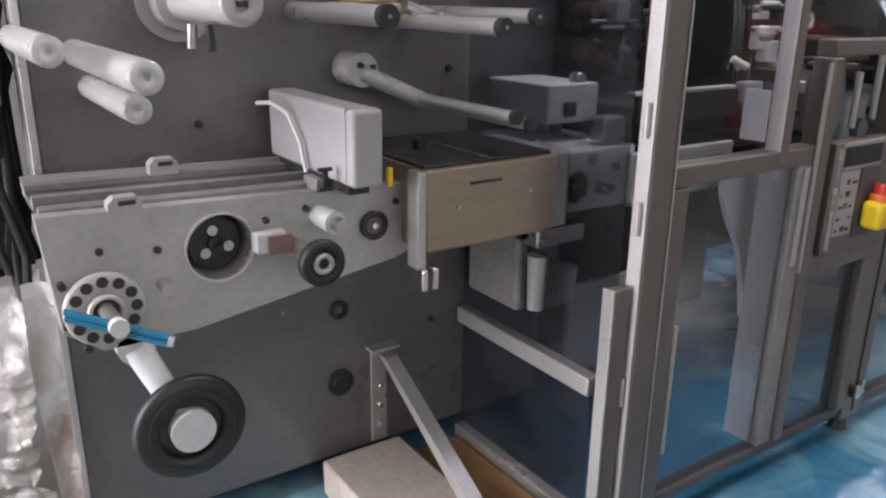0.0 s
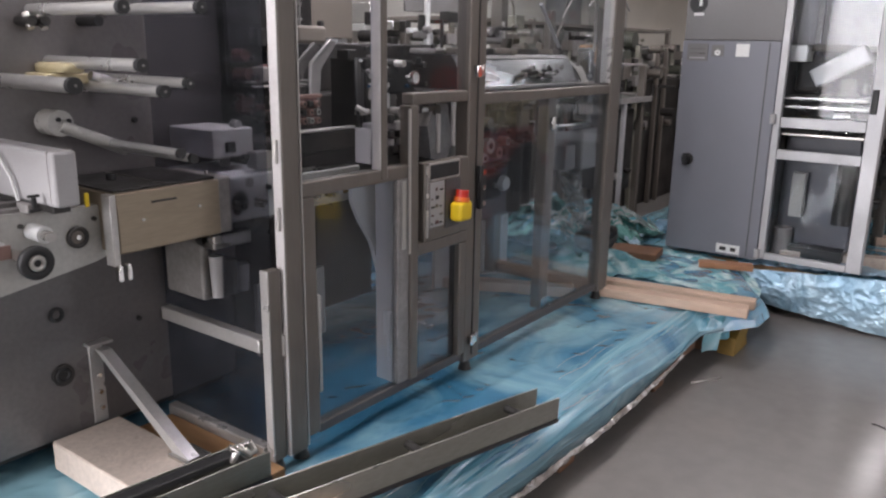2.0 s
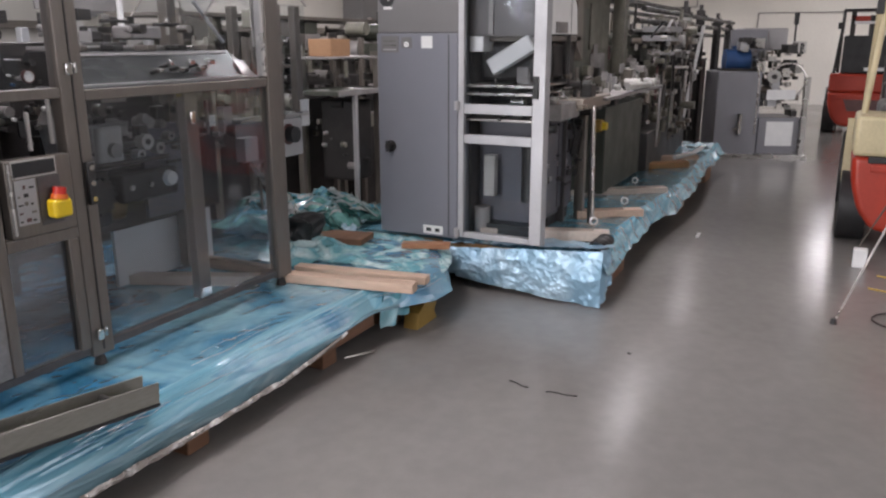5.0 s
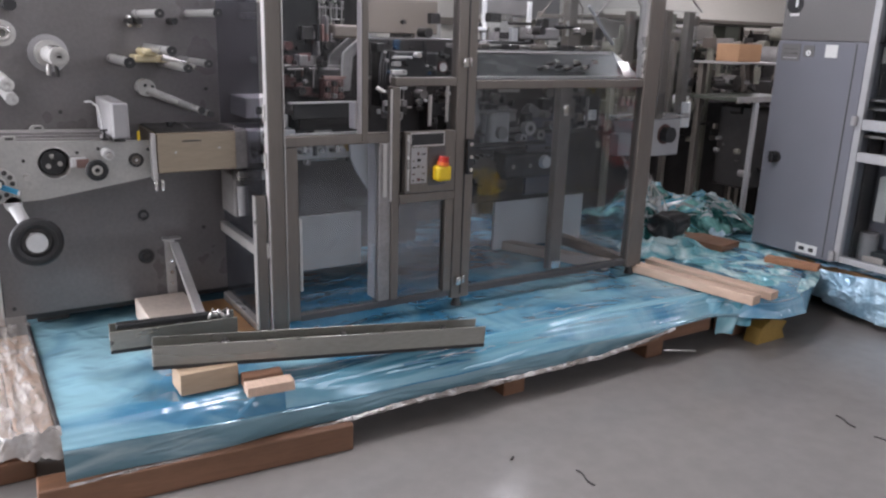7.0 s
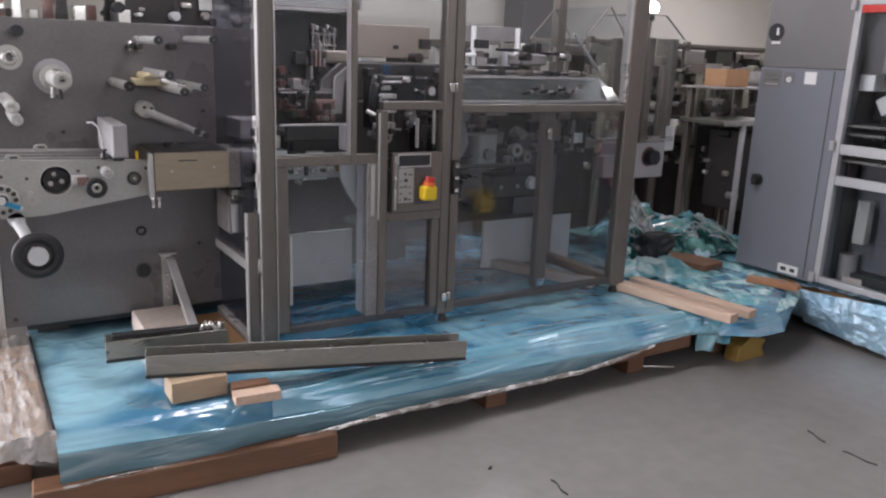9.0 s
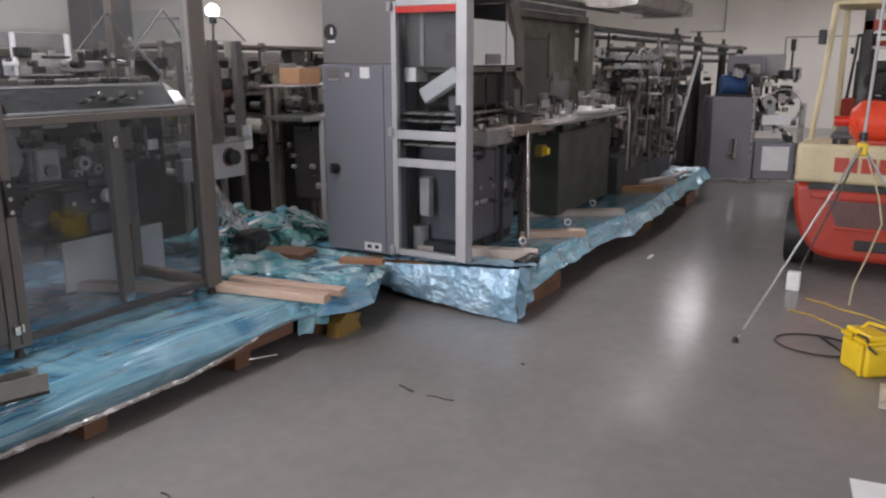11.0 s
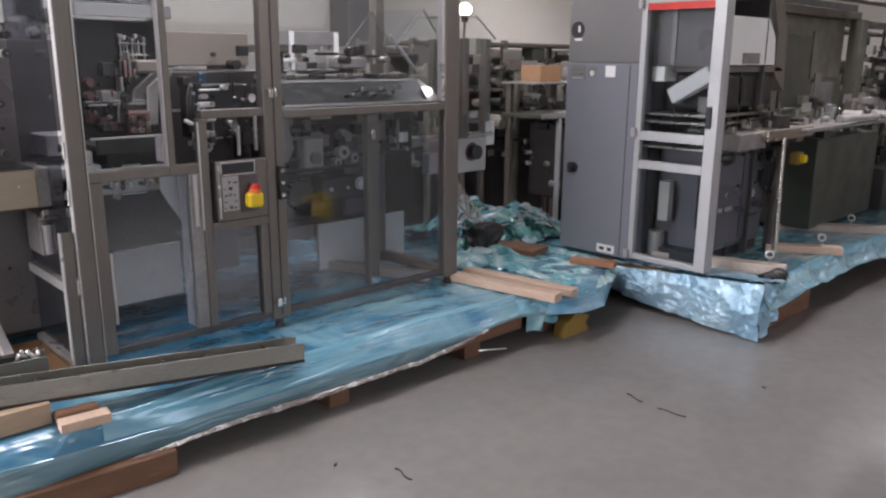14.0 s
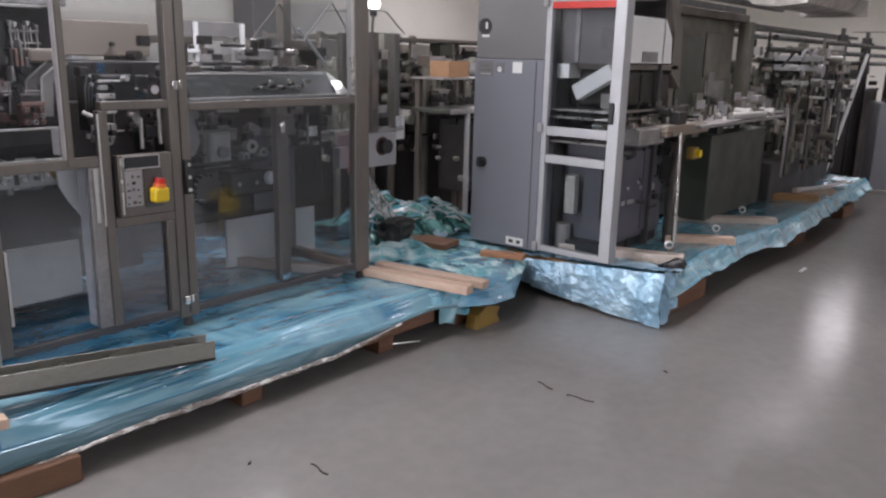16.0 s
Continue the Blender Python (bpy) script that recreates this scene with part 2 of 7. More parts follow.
def let_light_through(m, size, lo, hi, stretch=(1, 1, 1)):
    """Makes a film see-through in an uneven way."""
    nt = m.node_tree
    tc, mp, n, r = (nt.nodes.new("ShaderNode" + k) for k in ("TexCoord", "Mapping", "TexNoise", "MapRange"))
    mp.inputs["Scale"].default_value = stretch
    n.inputs["Scale"].default_value, n.inputs["Detail"].default_value, n.inputs["Distortion"].default_value = size, 6, 1.2
    r.inputs["From Min"].default_value, r.inputs["From Max"].default_value = 0.38, 0.64
    r.inputs["To Min"].default_value, r.inputs["To Max"].default_value = lo, hi
    nt.links.new(tc.outputs["Object"], mp.inputs[0])
    nt.links.new(mp.outputs[0], n.inputs["Vector"])
    nt.links.new(n.outputs[0], r.inputs[0])
    nt.links.new(r.outputs[0], nt.nodes["Principled BSDF"].inputs["Alpha"])


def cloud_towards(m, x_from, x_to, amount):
    """More of the pale tint towards one end of the film, put in for its bright sheen."""
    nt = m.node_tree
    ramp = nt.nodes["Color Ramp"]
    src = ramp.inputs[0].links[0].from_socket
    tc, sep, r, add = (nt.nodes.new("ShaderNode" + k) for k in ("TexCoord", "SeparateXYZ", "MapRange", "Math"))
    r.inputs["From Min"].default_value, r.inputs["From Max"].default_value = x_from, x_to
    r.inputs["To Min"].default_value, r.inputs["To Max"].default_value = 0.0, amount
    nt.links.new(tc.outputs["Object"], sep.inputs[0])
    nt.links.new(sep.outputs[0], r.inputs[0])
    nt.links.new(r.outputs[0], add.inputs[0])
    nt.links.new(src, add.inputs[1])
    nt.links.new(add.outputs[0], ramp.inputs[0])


def long_creases(m, size, stretch, depth):
    """Fine taut creases that run along the film, over its coarse relief."""
    nt = m.node_tree
    tc, mp, n, bp = (nt.nodes.new("ShaderNode" + k) for k in ("TexCoord", "Mapping", "TexNoise", "Bump"))
    mp.inputs["Scale"].default_value = stretch
    n.noise_type = "RIDGED_MULTIFRACTAL"
    n.inputs["Scale"].default_value, n.inputs["Detail"].default_value, n.inputs["Distortion"].default_value = size, 3, 0.5
    bp.inputs["Strength"].default_value, bp.inputs["Distance"].default_value = depth, 0.01
    b = nt.nodes["Principled BSDF"]
    nt.links.new(tc.outputs["Object"], mp.inputs[0])
    nt.links.new(mp.outputs[0], n.inputs["Vector"])
    nt.links.new(n.outputs[0], bp.inputs["Height"])
    nt.links.new(b.inputs["Normal"].links[0].from_socket, bp.inputs["Normal"])
    nt.links.new(bp.outputs[0], b.inputs["Normal"])
    nt.links.new(bp.outputs[0], b.inputs["Coat Normal"])


let_light_through(CLEAR_FOIL, 7.0, 0.10, 0.8, (2.2, 0.7, 0.9))
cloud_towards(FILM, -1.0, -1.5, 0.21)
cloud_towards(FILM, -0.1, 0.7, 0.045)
NYLON = material("greyed_nylon_roller", (0.60, 0.59, 0.57), 0.3, 0.15, 0.2, 14, 0.08, 120, stretch=(1, 0.15, 1))
TROUGH = material("worn_stainless_sheet", (0.16, 0.165, 0.165), 0.3, 0.65, 0.25, 5, 0.1, 150, stretch=(0.3, 1, 1))
STEP_WHITE = material("chipped_white_paint", (0.74, 0.73, 0.72), 0.45, 0.0, 0.12, 9, 0.06, 90, second=(0.5, 0.46, 0.42))
TREAD = material("worn_brown_tread", (0.17, 0.14, 0.13), 0.6, 0.0, 0.2, 6, 0.2, 50, 0.1, 60)
WOOD_BLOCK = material("light_brown_beech", (0.50, 0.37, 0.25), 0.62, 0.0, 0.16, 7, 0.12, 60, 0.12, 80, stretch=(0.15, 1, 1))
WEST_GREY = material("brushed_cabinet_steel", (0.27, 0.265, 0.26), 0.4, 0.3, 0.12, 2, 0.06, 120, stretch=(1, 1, 0.15))
SEAL_GREY = material("light_blue_grey_paint", (0.22, 0.218, 0.238), 0.42, 0.0, 0.08, 2, 0.05, 150)
HOOD_WHITE = material("clean_white_paint", (0.84, 0.83, 0.82), 0.4, 0.0, 0.04, 3, 0.03, 90)
POLISHED = material("polished_stainless", (0.70, 0.69, 0.67), 0.33, 0.9, 0.06, 8, 0.04, 90, rough_var=0.04)
BEIGE = material("beige_sheet_paint", (0.235, 0.20, 0.168), 0.5, 0.0, 0.1, 3, 0.06, 80)
DARK_PINK = material("dull_dark_red", (0.13, 0.062, 0.058), 0.4, 0.2, 0.15, 8, 0.1, 60)
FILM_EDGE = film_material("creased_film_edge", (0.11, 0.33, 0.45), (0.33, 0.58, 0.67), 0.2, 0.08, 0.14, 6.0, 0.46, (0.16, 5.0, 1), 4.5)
for m_, across, deep in ((FILM, 1.8, 0.10), (FILM_EDGE, 7.5, 0.28)):
    long_creases(m_, 9.0, (0.14, across, 1), deep)
    m_.node_tree.nodes["Principled BSDF"].inputs["Coat Weight"].default_value = 1.0
    m_.node_tree.nodes["Principled BSDF"].inputs["Coat IOR"].default_value = 1.8
    m_.node_tree.nodes["Principled BSDF"].inputs["Coat Roughness"].default_value = 0.24
ROLLER = material("satin_roller_metal", (0.74, 0.73, 0.71), 0.3, 0.75, 0.08, 8, 0.03, 90, rough_var=0.05)
BOX_TAN = material("tan_brushed_cover", (0.33, 0.27, 0.20), 0.4, 0.55, 0.1, 4, 0.07, 180, stretch=(0.15, 1, 1))
CHANNEL = material("dull_green_grey_steel", (0.34, 0.335, 0.30), 0.3, 0.7, 0.14, 3, 0.08, 120, stretch=(0.2, 1, 1))
TOWER = material("dull_olive_tower_paint", (0.165, 0.158, 0.128), 0.5, 0.0, 0.2, 4, 0.12, 60)
TRAY = material("weathered_sheet_metal", (0.50, 0.48, 0.45), 0.4, 0.25, 0.2, 6, 0.12, 60, second=(0.20, 0.18, 0.15))
EDGE_WHITE = material("pale_west_edge", (0.62, 0.59, 0.58), 0.4, 0.2, 0.1, 7, 0.06, 150)
GLASS = glass_material("clear_acrylic", (0.92, 0.935, 0.945), haze=0.003, gloss=0.016)
GLASS_LOW = glass_material("hazy_acrylic", (0.90, 0.92, 0.94), haze=0.011, gloss=0.05)
GLASS_DOOR = glass_material("hazy_smoked_acrylic", (0.66, 0.66, 0.68), haze=0.022, gloss=0.06)
GLASS_SMOKE = glass_material("smoked_acrylic", (0.58, 0.58, 0.62), haze=0.014, gloss=0.02)
WINDOW_BLUE = material("blue_tinted_screen", (0.05, 0.10, 0.17), 0.15, 0.0, 0.1, 3, 0.03, 80)
TUBE = material("lit_tube", (0.9, 0.9, 0.88), 0.4, emit=9.0)
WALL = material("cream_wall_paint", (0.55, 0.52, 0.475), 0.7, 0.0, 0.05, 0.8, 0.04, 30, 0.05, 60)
WALL_EAST = material("brightened_wall_paint", (0.74, 0.71, 0.65), 0.7, 0.0, 0.05, 0.8, 0.04, 30, 0.05, 60)
CEILING = material("white_ceiling_board", (0.66, 0.65, 0.62), 0.8, 0.0, 0.05, 1.0, 0.04, 30)


def floor_material():
    m = material("polished_concrete", (0.232, 0.220, 0.208), 0.195, 0.0, 0.085, 1.1, 0.05, 14, 0.006, 7, rough_var=0.035)
    nt = m.node_tree
    b = nt.nodes["Principled BSDF"]
    b.inputs["Specular IOR Level"].default_value = 0.25
    return m


FLOOR = floor_material()


# ---- mesh tools ----
def bx(bm, x0, x1, y0, y1, z0, z1, b=0.0, turn=None):
    """A box with bevelled edges."""
    before = set(bm.faces)
    geo = bmesh.ops.create_cube(bm, size=1.0)
    vs = geo["verts"]
    mat = Matrix.Translation(((x0 + x1) / 2, (y0 + y1) / 2, (z0 + z1) / 2)) @ (turn or Matrix()) @ Matrix.Diagonal((abs(x1 - x0), abs(y1 - y0), abs(z1 - z0), 1))
    bmesh.ops.transform(bm, matrix=mat, verts=vs)
    if b:
        es = list({e for v in vs for e in v.link_edges})
        bmesh.ops.bevel(bm, geom=es, offset=min(b, 0.45 * min(abs(x1 - x0), abs(y1 - y0), abs(z1 - z0))), segments=2 if b < 0.012 else 4, affect="EDGES", profile=0.5)
        for f in sorted((f for f in bm.faces if f not in before), key=lambda f: -f.calc_area())[6:]:
            f.smooth = True
    return bm


def cy(bm, p0, p1, r, r2=None, seg=20):
    """A round bar from p0 to p1."""
    p0, p1 = Vector(p0), Vector(p1)
    m = Matrix.Translation((p0 + p1) / 2) @ (p1 - p0).to_track_quat("Z", "Y").to_matrix().to_4x4()
    made = bmesh.ops.create_cone(bm, cap_ends=True, segments=seg, radius1=r, radius2=r if r2 is None else r2, depth=(p1 - p0).length, matrix=m)
    for f in {f for v in made["verts"] for f in v.link_faces}:
        f.smooth = len(f.verts) == 4
    return bm


def ring(bm, c, ax, ro, ri, h, seg=32):
    """A flat ring round the direction ax, h thick, with its middle at c."""
    c, q = Vector(c), Vector(ax).to_track_quat("Z", "Y").to_matrix()
    loops = []
    bev = min(0.2 * (ro - ri), 0.3 * h)
    prof = [(ri, -h / 2), (ro - bev, -h / 2), (ro, -h / 2 + bev), (ro, h / 2 - bev), (ro - bev, h / 2), (ri + bev, h / 2), (ri, h / 2 - bev)]
    for k in range(seg):
        a = 2 * math.pi * k / seg
        loops.append([bm.verts.new(c + q @ Vector((r * math.cos(a), r * math.sin(a), z))) for r, z in prof])
    for k in range(seg):
        u, v = loops[k], loops[(k + 1) % seg]
        for j in range(len(prof)):
            i = (j + 1) % len(prof)
            bm.faces.new((u[j], v[j], v[i], u[i])).smooth = True
    return bm


def pipe(bm, pts, r, seg=10):
    """A bent tube through the points, in one piece."""
    pts = [Vector(p) for p in pts]
    rings, side = [], None
    for k, p in enumerate(pts):
        a, b = (p - pts[k - 1]).normalized() if k else None, (pts[k + 1] - p).normalized() if k + 1 < len(pts) else None
        d = ((a or b) + (b or a)).normalized()
        if side is None:
            side = d.orthogonal().normalized()
        side = (side - d * side.dot(d)).normalized()
        up = d.cross(side)
        wide = 1 / max(d.dot(a or b), 0.6)
        rings.append([bm.verts.new(p + (side * math.cos(2 * math.pi * q / seg) + up * math.sin(2 * math.pi * q / seg)) * r * wide) for q in range(seg)])
    for u, v in zip(rings, rings[1:]):
        for q in range(seg):
            bm.faces.new((u[q], u[(q + 1) % seg], v[(q + 1) % seg], v[q])).smooth = True
    bm.faces.new(rings[0][::-1])
    bm.faces.new(rings[-1])
    return bm


def prism(bm, poly, axis, a, b):
    """A polygon (two coordinates) drawn out from a to b along axis x, y or z."""
    def at(u, v, w):
        return {"x": (w, u, v), "y": (u, w, v), "z": (u, v, w)}[axis]
    lo, hi = [bm.verts.new(at(u, v, a)) for u, v in poly], [bm.verts.new(at(u, v, b)) for u, v in poly]
    bm.faces.new(lo)
    bm.faces.new(hi[::-1])
    n = len(poly)
    for k in range(n):
        bm.faces.new((lo[k], hi[k], hi[(k + 1) % n], lo[(k + 1) % n]))
    bmesh.ops.recalc_face_normals(bm, faces=bm.faces[:])
    return bm


def bored_plate(outline, centre, r, y0, y1, seg=40):
    """An upright plate, y0 to y1 thick, with one round hole through it."""
    bm = bmesh.new()
    hole = [(centre[0] + r * math.cos(2 * math.pi * k / seg), centre[1] + r * math.sin(2 * math.pi * k / seg)) for k in range(seg)]
    loops = []
    for y in (y0, y1):
        edges = []
        for line in (outline, hole):
            vs = [bm.verts.new((u, y, w)) for u, w in line]
            loops.append(vs)
            edges += [bm.edges.new((vs[k], vs[(k + 1) % len(vs)])) for k in range(len(vs))]
        bmesh.ops.triangle_fill(bm, use_beauty=True, use_dissolve=False, edges=edges)
    for near, far in ((loops[0], loops[2]), (loops[1], loops[3])):
        for k in range(len(near)):
            j = (k + 1) % len(near)
            bm.faces.new((near[k], near[j], far[j], far[k]))
    bmesh.ops.recalc_face_normals(bm, faces=bm.faces[:])
    return bm


def sheet(fn, nu, nv, facets=False):
    """A draped sheet from fn(u, v) with u and v in 0..1; facets: with hard creases between its folds."""
    bm = bmesh.new()
    g = [[bm.verts.new(fn(i / nu, j / nv)) for j in range(nv + 1)] for i in range(nu + 1)]
    for i in range(nu):
        for j in range(nv):
            bm.faces.new((g[i][j], g[i + 1][j], g[i + 1][j + 1], g[i][j + 1])).smooth = not facets
    bmesh.ops.recalc_face_normals(bm, faces=bm.faces[:])
    if facets:
        bmesh.ops.triangulate(bm, faces=bm.faces[:])
    return bm


def clutter(parent, n, seed, x0, x1, y0, y1, z0, z1, mats, size=0.04):
    """Small blocks, round parts and rods, packed into a stretch of a machine."""
    r = random.Random(seed)
    for k in range(n):
        x, y, z = x0 + (x1 - x0) * r.random(), y0 + (y1 - y0) * r.random(), z0 + (z1 - z0) * r.random()
        s, mt = size * (0.4 + r.random()), mats[int(r.random() * len(mats))]
        kind = k % 5
        if kind == 0:
            part("fitting", bx(bmesh.new(), x, x + s * 1.4, y, y + s, z, z + s * (0.6 + r.random()), b=0.003), mt, parent)
        elif kind == 1:
            part("roller", cy(bmesh.new(), (x, y, z), (x, y - s * 1.5, z), s * 0.45, seg=16), mt, parent)
        elif kind == 2:
            far = s * (1.5 + 3.5 * r.random())
            end = ((x, y, min(z + far, z1 + 0.01)), (min(x + far, x1 + 0.02), y, z), (x, y - 0.5 * far, z))[int(r.random() * 2.6)]
            part("rod", cy(bmesh.new(), (x, y, z), end, 0.1 * s + 0.003, seg=8), mt, parent)
        elif kind == 3:
            part("nut", cy(bmesh.new(), (x, y, z), (x, y - s * 0.6, z), s * 0.3, seg=6), mt, parent)
        else:
            part("bracket", bx(bmesh.new(), x, x + s * (0.8 + 1.4 * r.random()), y, y + 0.008, z, z + s * (0.6 + r.random()), b=0.002), mt, parent)


def crease(x, y, z, amp, size, seed=0.0):
    """Sharp-edged folds, as in crumpled film."""
    p = Vector((x * size + seed, y * size - seed, z * size))
    a = 1 - abs(noise.noise(p)) * 2.2
    b = 1 - abs(noise.noise(p * 2.3 + Vector((7, 3, 1)))) * 2.2
    return amp * (0.65 * a + 0.35 * b)


def crumple(x, y, amp, size, seed=0.0):
    """Flat tilted facets with sharp ridges between them."""
    p = Vector((x * size + seed, y * size + 0.7 * seed, seed))
    d, c = noise.voronoi(p)
    tilt = noise.cell_vector(c[0] * 7.3) - Vector((0.5, 0.5, 0.5))
    return amp * (0.7 * (1 - min((d[1] - d[0]) * 1.5, 1)) + 1.3 * tilt.dot(p - c[0]) + 0.5 * tilt.z)


def part(name, bm, material_, parent, label="", smooth=True):
    """Links bm, given in world coordinates, as one mesh object under a thing or a part."""
    me = bpy.data.meshes.new(name)
    base = parent
    off = Vector((0, 0, 0))
    while base is not None:
        off += base.location
        base = base.parent
    bmesh.ops.translate(bm, vec=-off, verts=bm.verts[:])
    if smooth:
        for e in bm.edges:
            if len(e.link_faces) == 2 and e.calc_face_angle(0) > 0.9:
                e.smooth = False
    bm.to_mesh(me)
    bm.free()
    me.materials.append(material_)
    ob = new(name, me)
    ob.parent = parent
    if label:
        tagged(ob, label=label)
    return ob


def thing(name, at, label, category, group=""):
    ob = new(name)
    ob.location = at
    return tagged(ob, label, category, group)


def solo(name, bm, material_, label, category, group="", kind="", smooth=True):
    """A thing that is one mesh, given in world coordinates, with its origin at the middle of its base."""
    lo = [min(v.co[k] for v in bm.verts) for k in range(3)]
    hi = [max(v.co[k] for v in bm.verts) for k in range(3)]
    at = Vector(((lo[0] + hi[0]) / 2, (lo[1] + hi[1]) / 2, lo[2]))
    bmesh.ops.translate(bm, vec=-at, verts=bm.verts[:])
    ob = part(name, bm, material_, None, "", smooth)
    ob.location = at
    return tagged(ob, label, category, group, kind)


def bmesh_ball(c, r):
    bm = bmesh.new()
    bmesh.ops.create_uvsphere(bm, u_segments=24, v_segments=16, radius=r)
    bmesh.ops.translate(bm, vec=c, verts=bm.verts[:])
    for f in bm.faces:
        f.smooth = True
    return bm


def B(*a, **k):
    return bx(bmesh.new(), *a, **k)


def C(*a, **k):
    return cy(bmesh.new(), *a, **k)


# ---- the hall ----
X0, X1, Y0, Y1, ZC = -6.0, 20.0, -11.0, 6.4, 4.2
solo("floor", B(X0 - 0.2, X1 + 0.2, Y0 - 0.2, Y1 + 0.2, -0.2, 0.0), FLOOR, "smooth grey polished concrete hall floor", "floor", kind="structure")
solo("ceiling", B(X0 - 0.2, X1 + 0.2, Y0 - 0.2, Y1 + 0.2, ZC, ZC + 0.2), CEILING, "plain white hall ceiling", "ceiling", kind="structure")
solo("wall_north", B(X0, X1, Y1, Y1 + 0.2, 0, ZC), WALL, "cream painted hall wall", "wall", kind="structure")
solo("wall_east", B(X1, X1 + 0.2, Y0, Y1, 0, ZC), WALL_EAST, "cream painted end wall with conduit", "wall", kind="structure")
bm = bmesh.new()
bx(bm, X0, X1, Y0 - 0.2, Y0, 0, 2.1)
bx(bm, X0, X1, Y0 - 0.2, Y0, 3.7, ZC)
bx(bm, X0, -2.6, Y0 - 0.2, Y0, 2.1, 3.7)
bx(bm, 10.6, X1, Y0 - 0.2, Y0, 2.1, 3.7)
solo("wall_south", bm, WALL, "cream painted hall wall with an added opening for fill light", "wall", kind="structure")
bm = bmesh.new()
bx(bm, X0 - 0.2, X0, Y0, 0.3, 0, ZC)
bx(bm, X0 - 0.2, X0, 4.9, Y1, 0, ZC)
bx(bm, X0 - 0.2, X0, 0.3, 4.9, 3.6, ZC)
solo("wall_west", bm, WALL, "cream painted hall wall with an open dock door", "wall", kind="structure")
for cx in (6.25, 12.0):
    solo("column", B(cx - 0.28, cx + 0.28, 6.0, 6.4, 0, ZC, b=0.01), CABINET_UP, "grey steel wall column", "column", kind="structure")


def ceiling_light(x, y, z):
    t = thing("ceiling_light", (x, y, z), "long white strip light hanging under the ceiling", "ceiling light", "strip lights of the hall")
    part("housing", prism(bmesh.new(), [(y - 0.11, z), (y + 0.11, z), (y + 0.05, z + 0.07), (y - 0.05, z + 0.07)], "x", x - 0.75, x + 0.75), COVER, t)
    for dy in (-0.05, 0.05):
        part("tube", C((x - 0.7, y + dy, z - 0.012), (x + 0.7, y + dy, z - 0.012), 0.013, seg=10), TUBE, t)
    for dx in (-0.6, 0.6):
        part("hanger_wire", C((x + dx, y, z + 0.07), (x + dx, y, ZC), 0.004, seg=6), DARK, t)


for lx, ly, lz in LIGHT_ROWS:
    ceiling_light(lx, ly, lz)


# ---- pallet of the first machine, film and foil ----
def front_edge(x):
    """The front line of the film on the first pallet."""
    base = 0.60 - 0.022 * x
    if x > 3.0:
        base -= 0.16 * min((x - 3.0) / 0.3, 1)
    if x > 3.5:
        base += 0.6 * (x - 3.5)
    return base


def fold_height(x):
    """Height of the fold from which the film hangs down."""
    return 0.218 - 0.052 * min(max(x - 0.1, 0), 1.0) + 0.014 * noise.noise(Vector((x * 1.3, 9, 0)))


def hem_height(x):
    return 0.100 + 0.012 * noise.noise(Vector((x * 1.7, 0.3, 0))) + 0.078 * min(max((x - 2.3) / 0.5, 0), 1)


def film_wave(x):
    return 0.012 * noise.noise(Vector((x * 2.4, 0, 1.0)))


def film_one(u, v):
    x = 0.165 + 3.75 * u
    yf, yb, zf = front_edge(x) + film_wave(x), 2.5, fold_height(x)
    if v < 0.22:
        # the slope between the flat deck and the fold, with long streaks along the edge
        k = v / 0.22
        y = yf + 0.005 + 0.085 * k
        z = zf + (0.257 - zf) * (1 - (1 - k) ** 1.7)
        many = min(max((x - 0.9) / 0.5, 0), 1)
        s = abs(noise.noise(Vector((x * 0.8, k * 5.0 + 0.25 * x, 2.0))))
        z += (0.0025 + 0.004 * many) * (1 - 3.0 * s) * math.sin(math.pi * k)
        z += many * crease(x * 0.6, k * 0.25, 0, 0.0035, 14.0, 5.0) * math.sin(math.pi * k)
        # one slanting fold near the wooden blocks
        d = (x - 0.70) - 0.17 * k
        z += 0.015 * math.exp(-(d / 0.014) ** 2) * (0.35 + 0.65 * math.sin(math.pi * k))
        z -= 0.007 * math.exp(-((d + 0.045) / 0.03) ** 2) * math.sin(math.pi * k)
    else:
        k = (v - 0.22) / 0.78
        y = yf + 0.09 + (yb - yf - 0.09) * k ** 1.4
        w = min(k * 16, 1)
        loose = min(max((0.75 - x) / 0.35, 0), 1)
        z = 0.257 + w * (0.006 * noise.noise(Vector((x * 2, y * 2.6, 3.0))) + crease(x * 0.7, y * 1.4, 0, 0.0035, 2.6, 5.0))
        z += w * loose * (0.010 * noise.noise(Vector((x * 5, y * 5, 8.0))) + 0.004 * noise.noise(Vector((x * 13, y * 11, 4.0))))
        z += w * min(max((x - 1.1) / 0.8, 0.15), 1) * crumple(x, 1.3 * y, 0.006, 6.0, 9.0)
        s = noise.noise(Vector((x * 0.8, y * 7 + 0.8 * x, 2.0)))
        z += 0.005 * w * math.exp(-(s / 0.3) ** 2) * min(max((x - 1.2) / 0.6, 0.0), 1)
    return (x, y, min(z, 0.277))


def film_drop(u, v):
    x = 0.165 + 2.95 * u
    yf, zf, zh = front_edge(x) + film_wave(x), fold_height(x), hem_height(x)
    z = zf + 0.002 + (zh - zf) * v
    y = yf + 0.004 - 0.006 * math.sin(math.pi * v) - 0.004 * math.sin(9 * x + 3 * v) * v - crease(x * 0.6, z * 2.0, 0, 0.006, 5.0, 2.0) * v
    return (x, y, z)


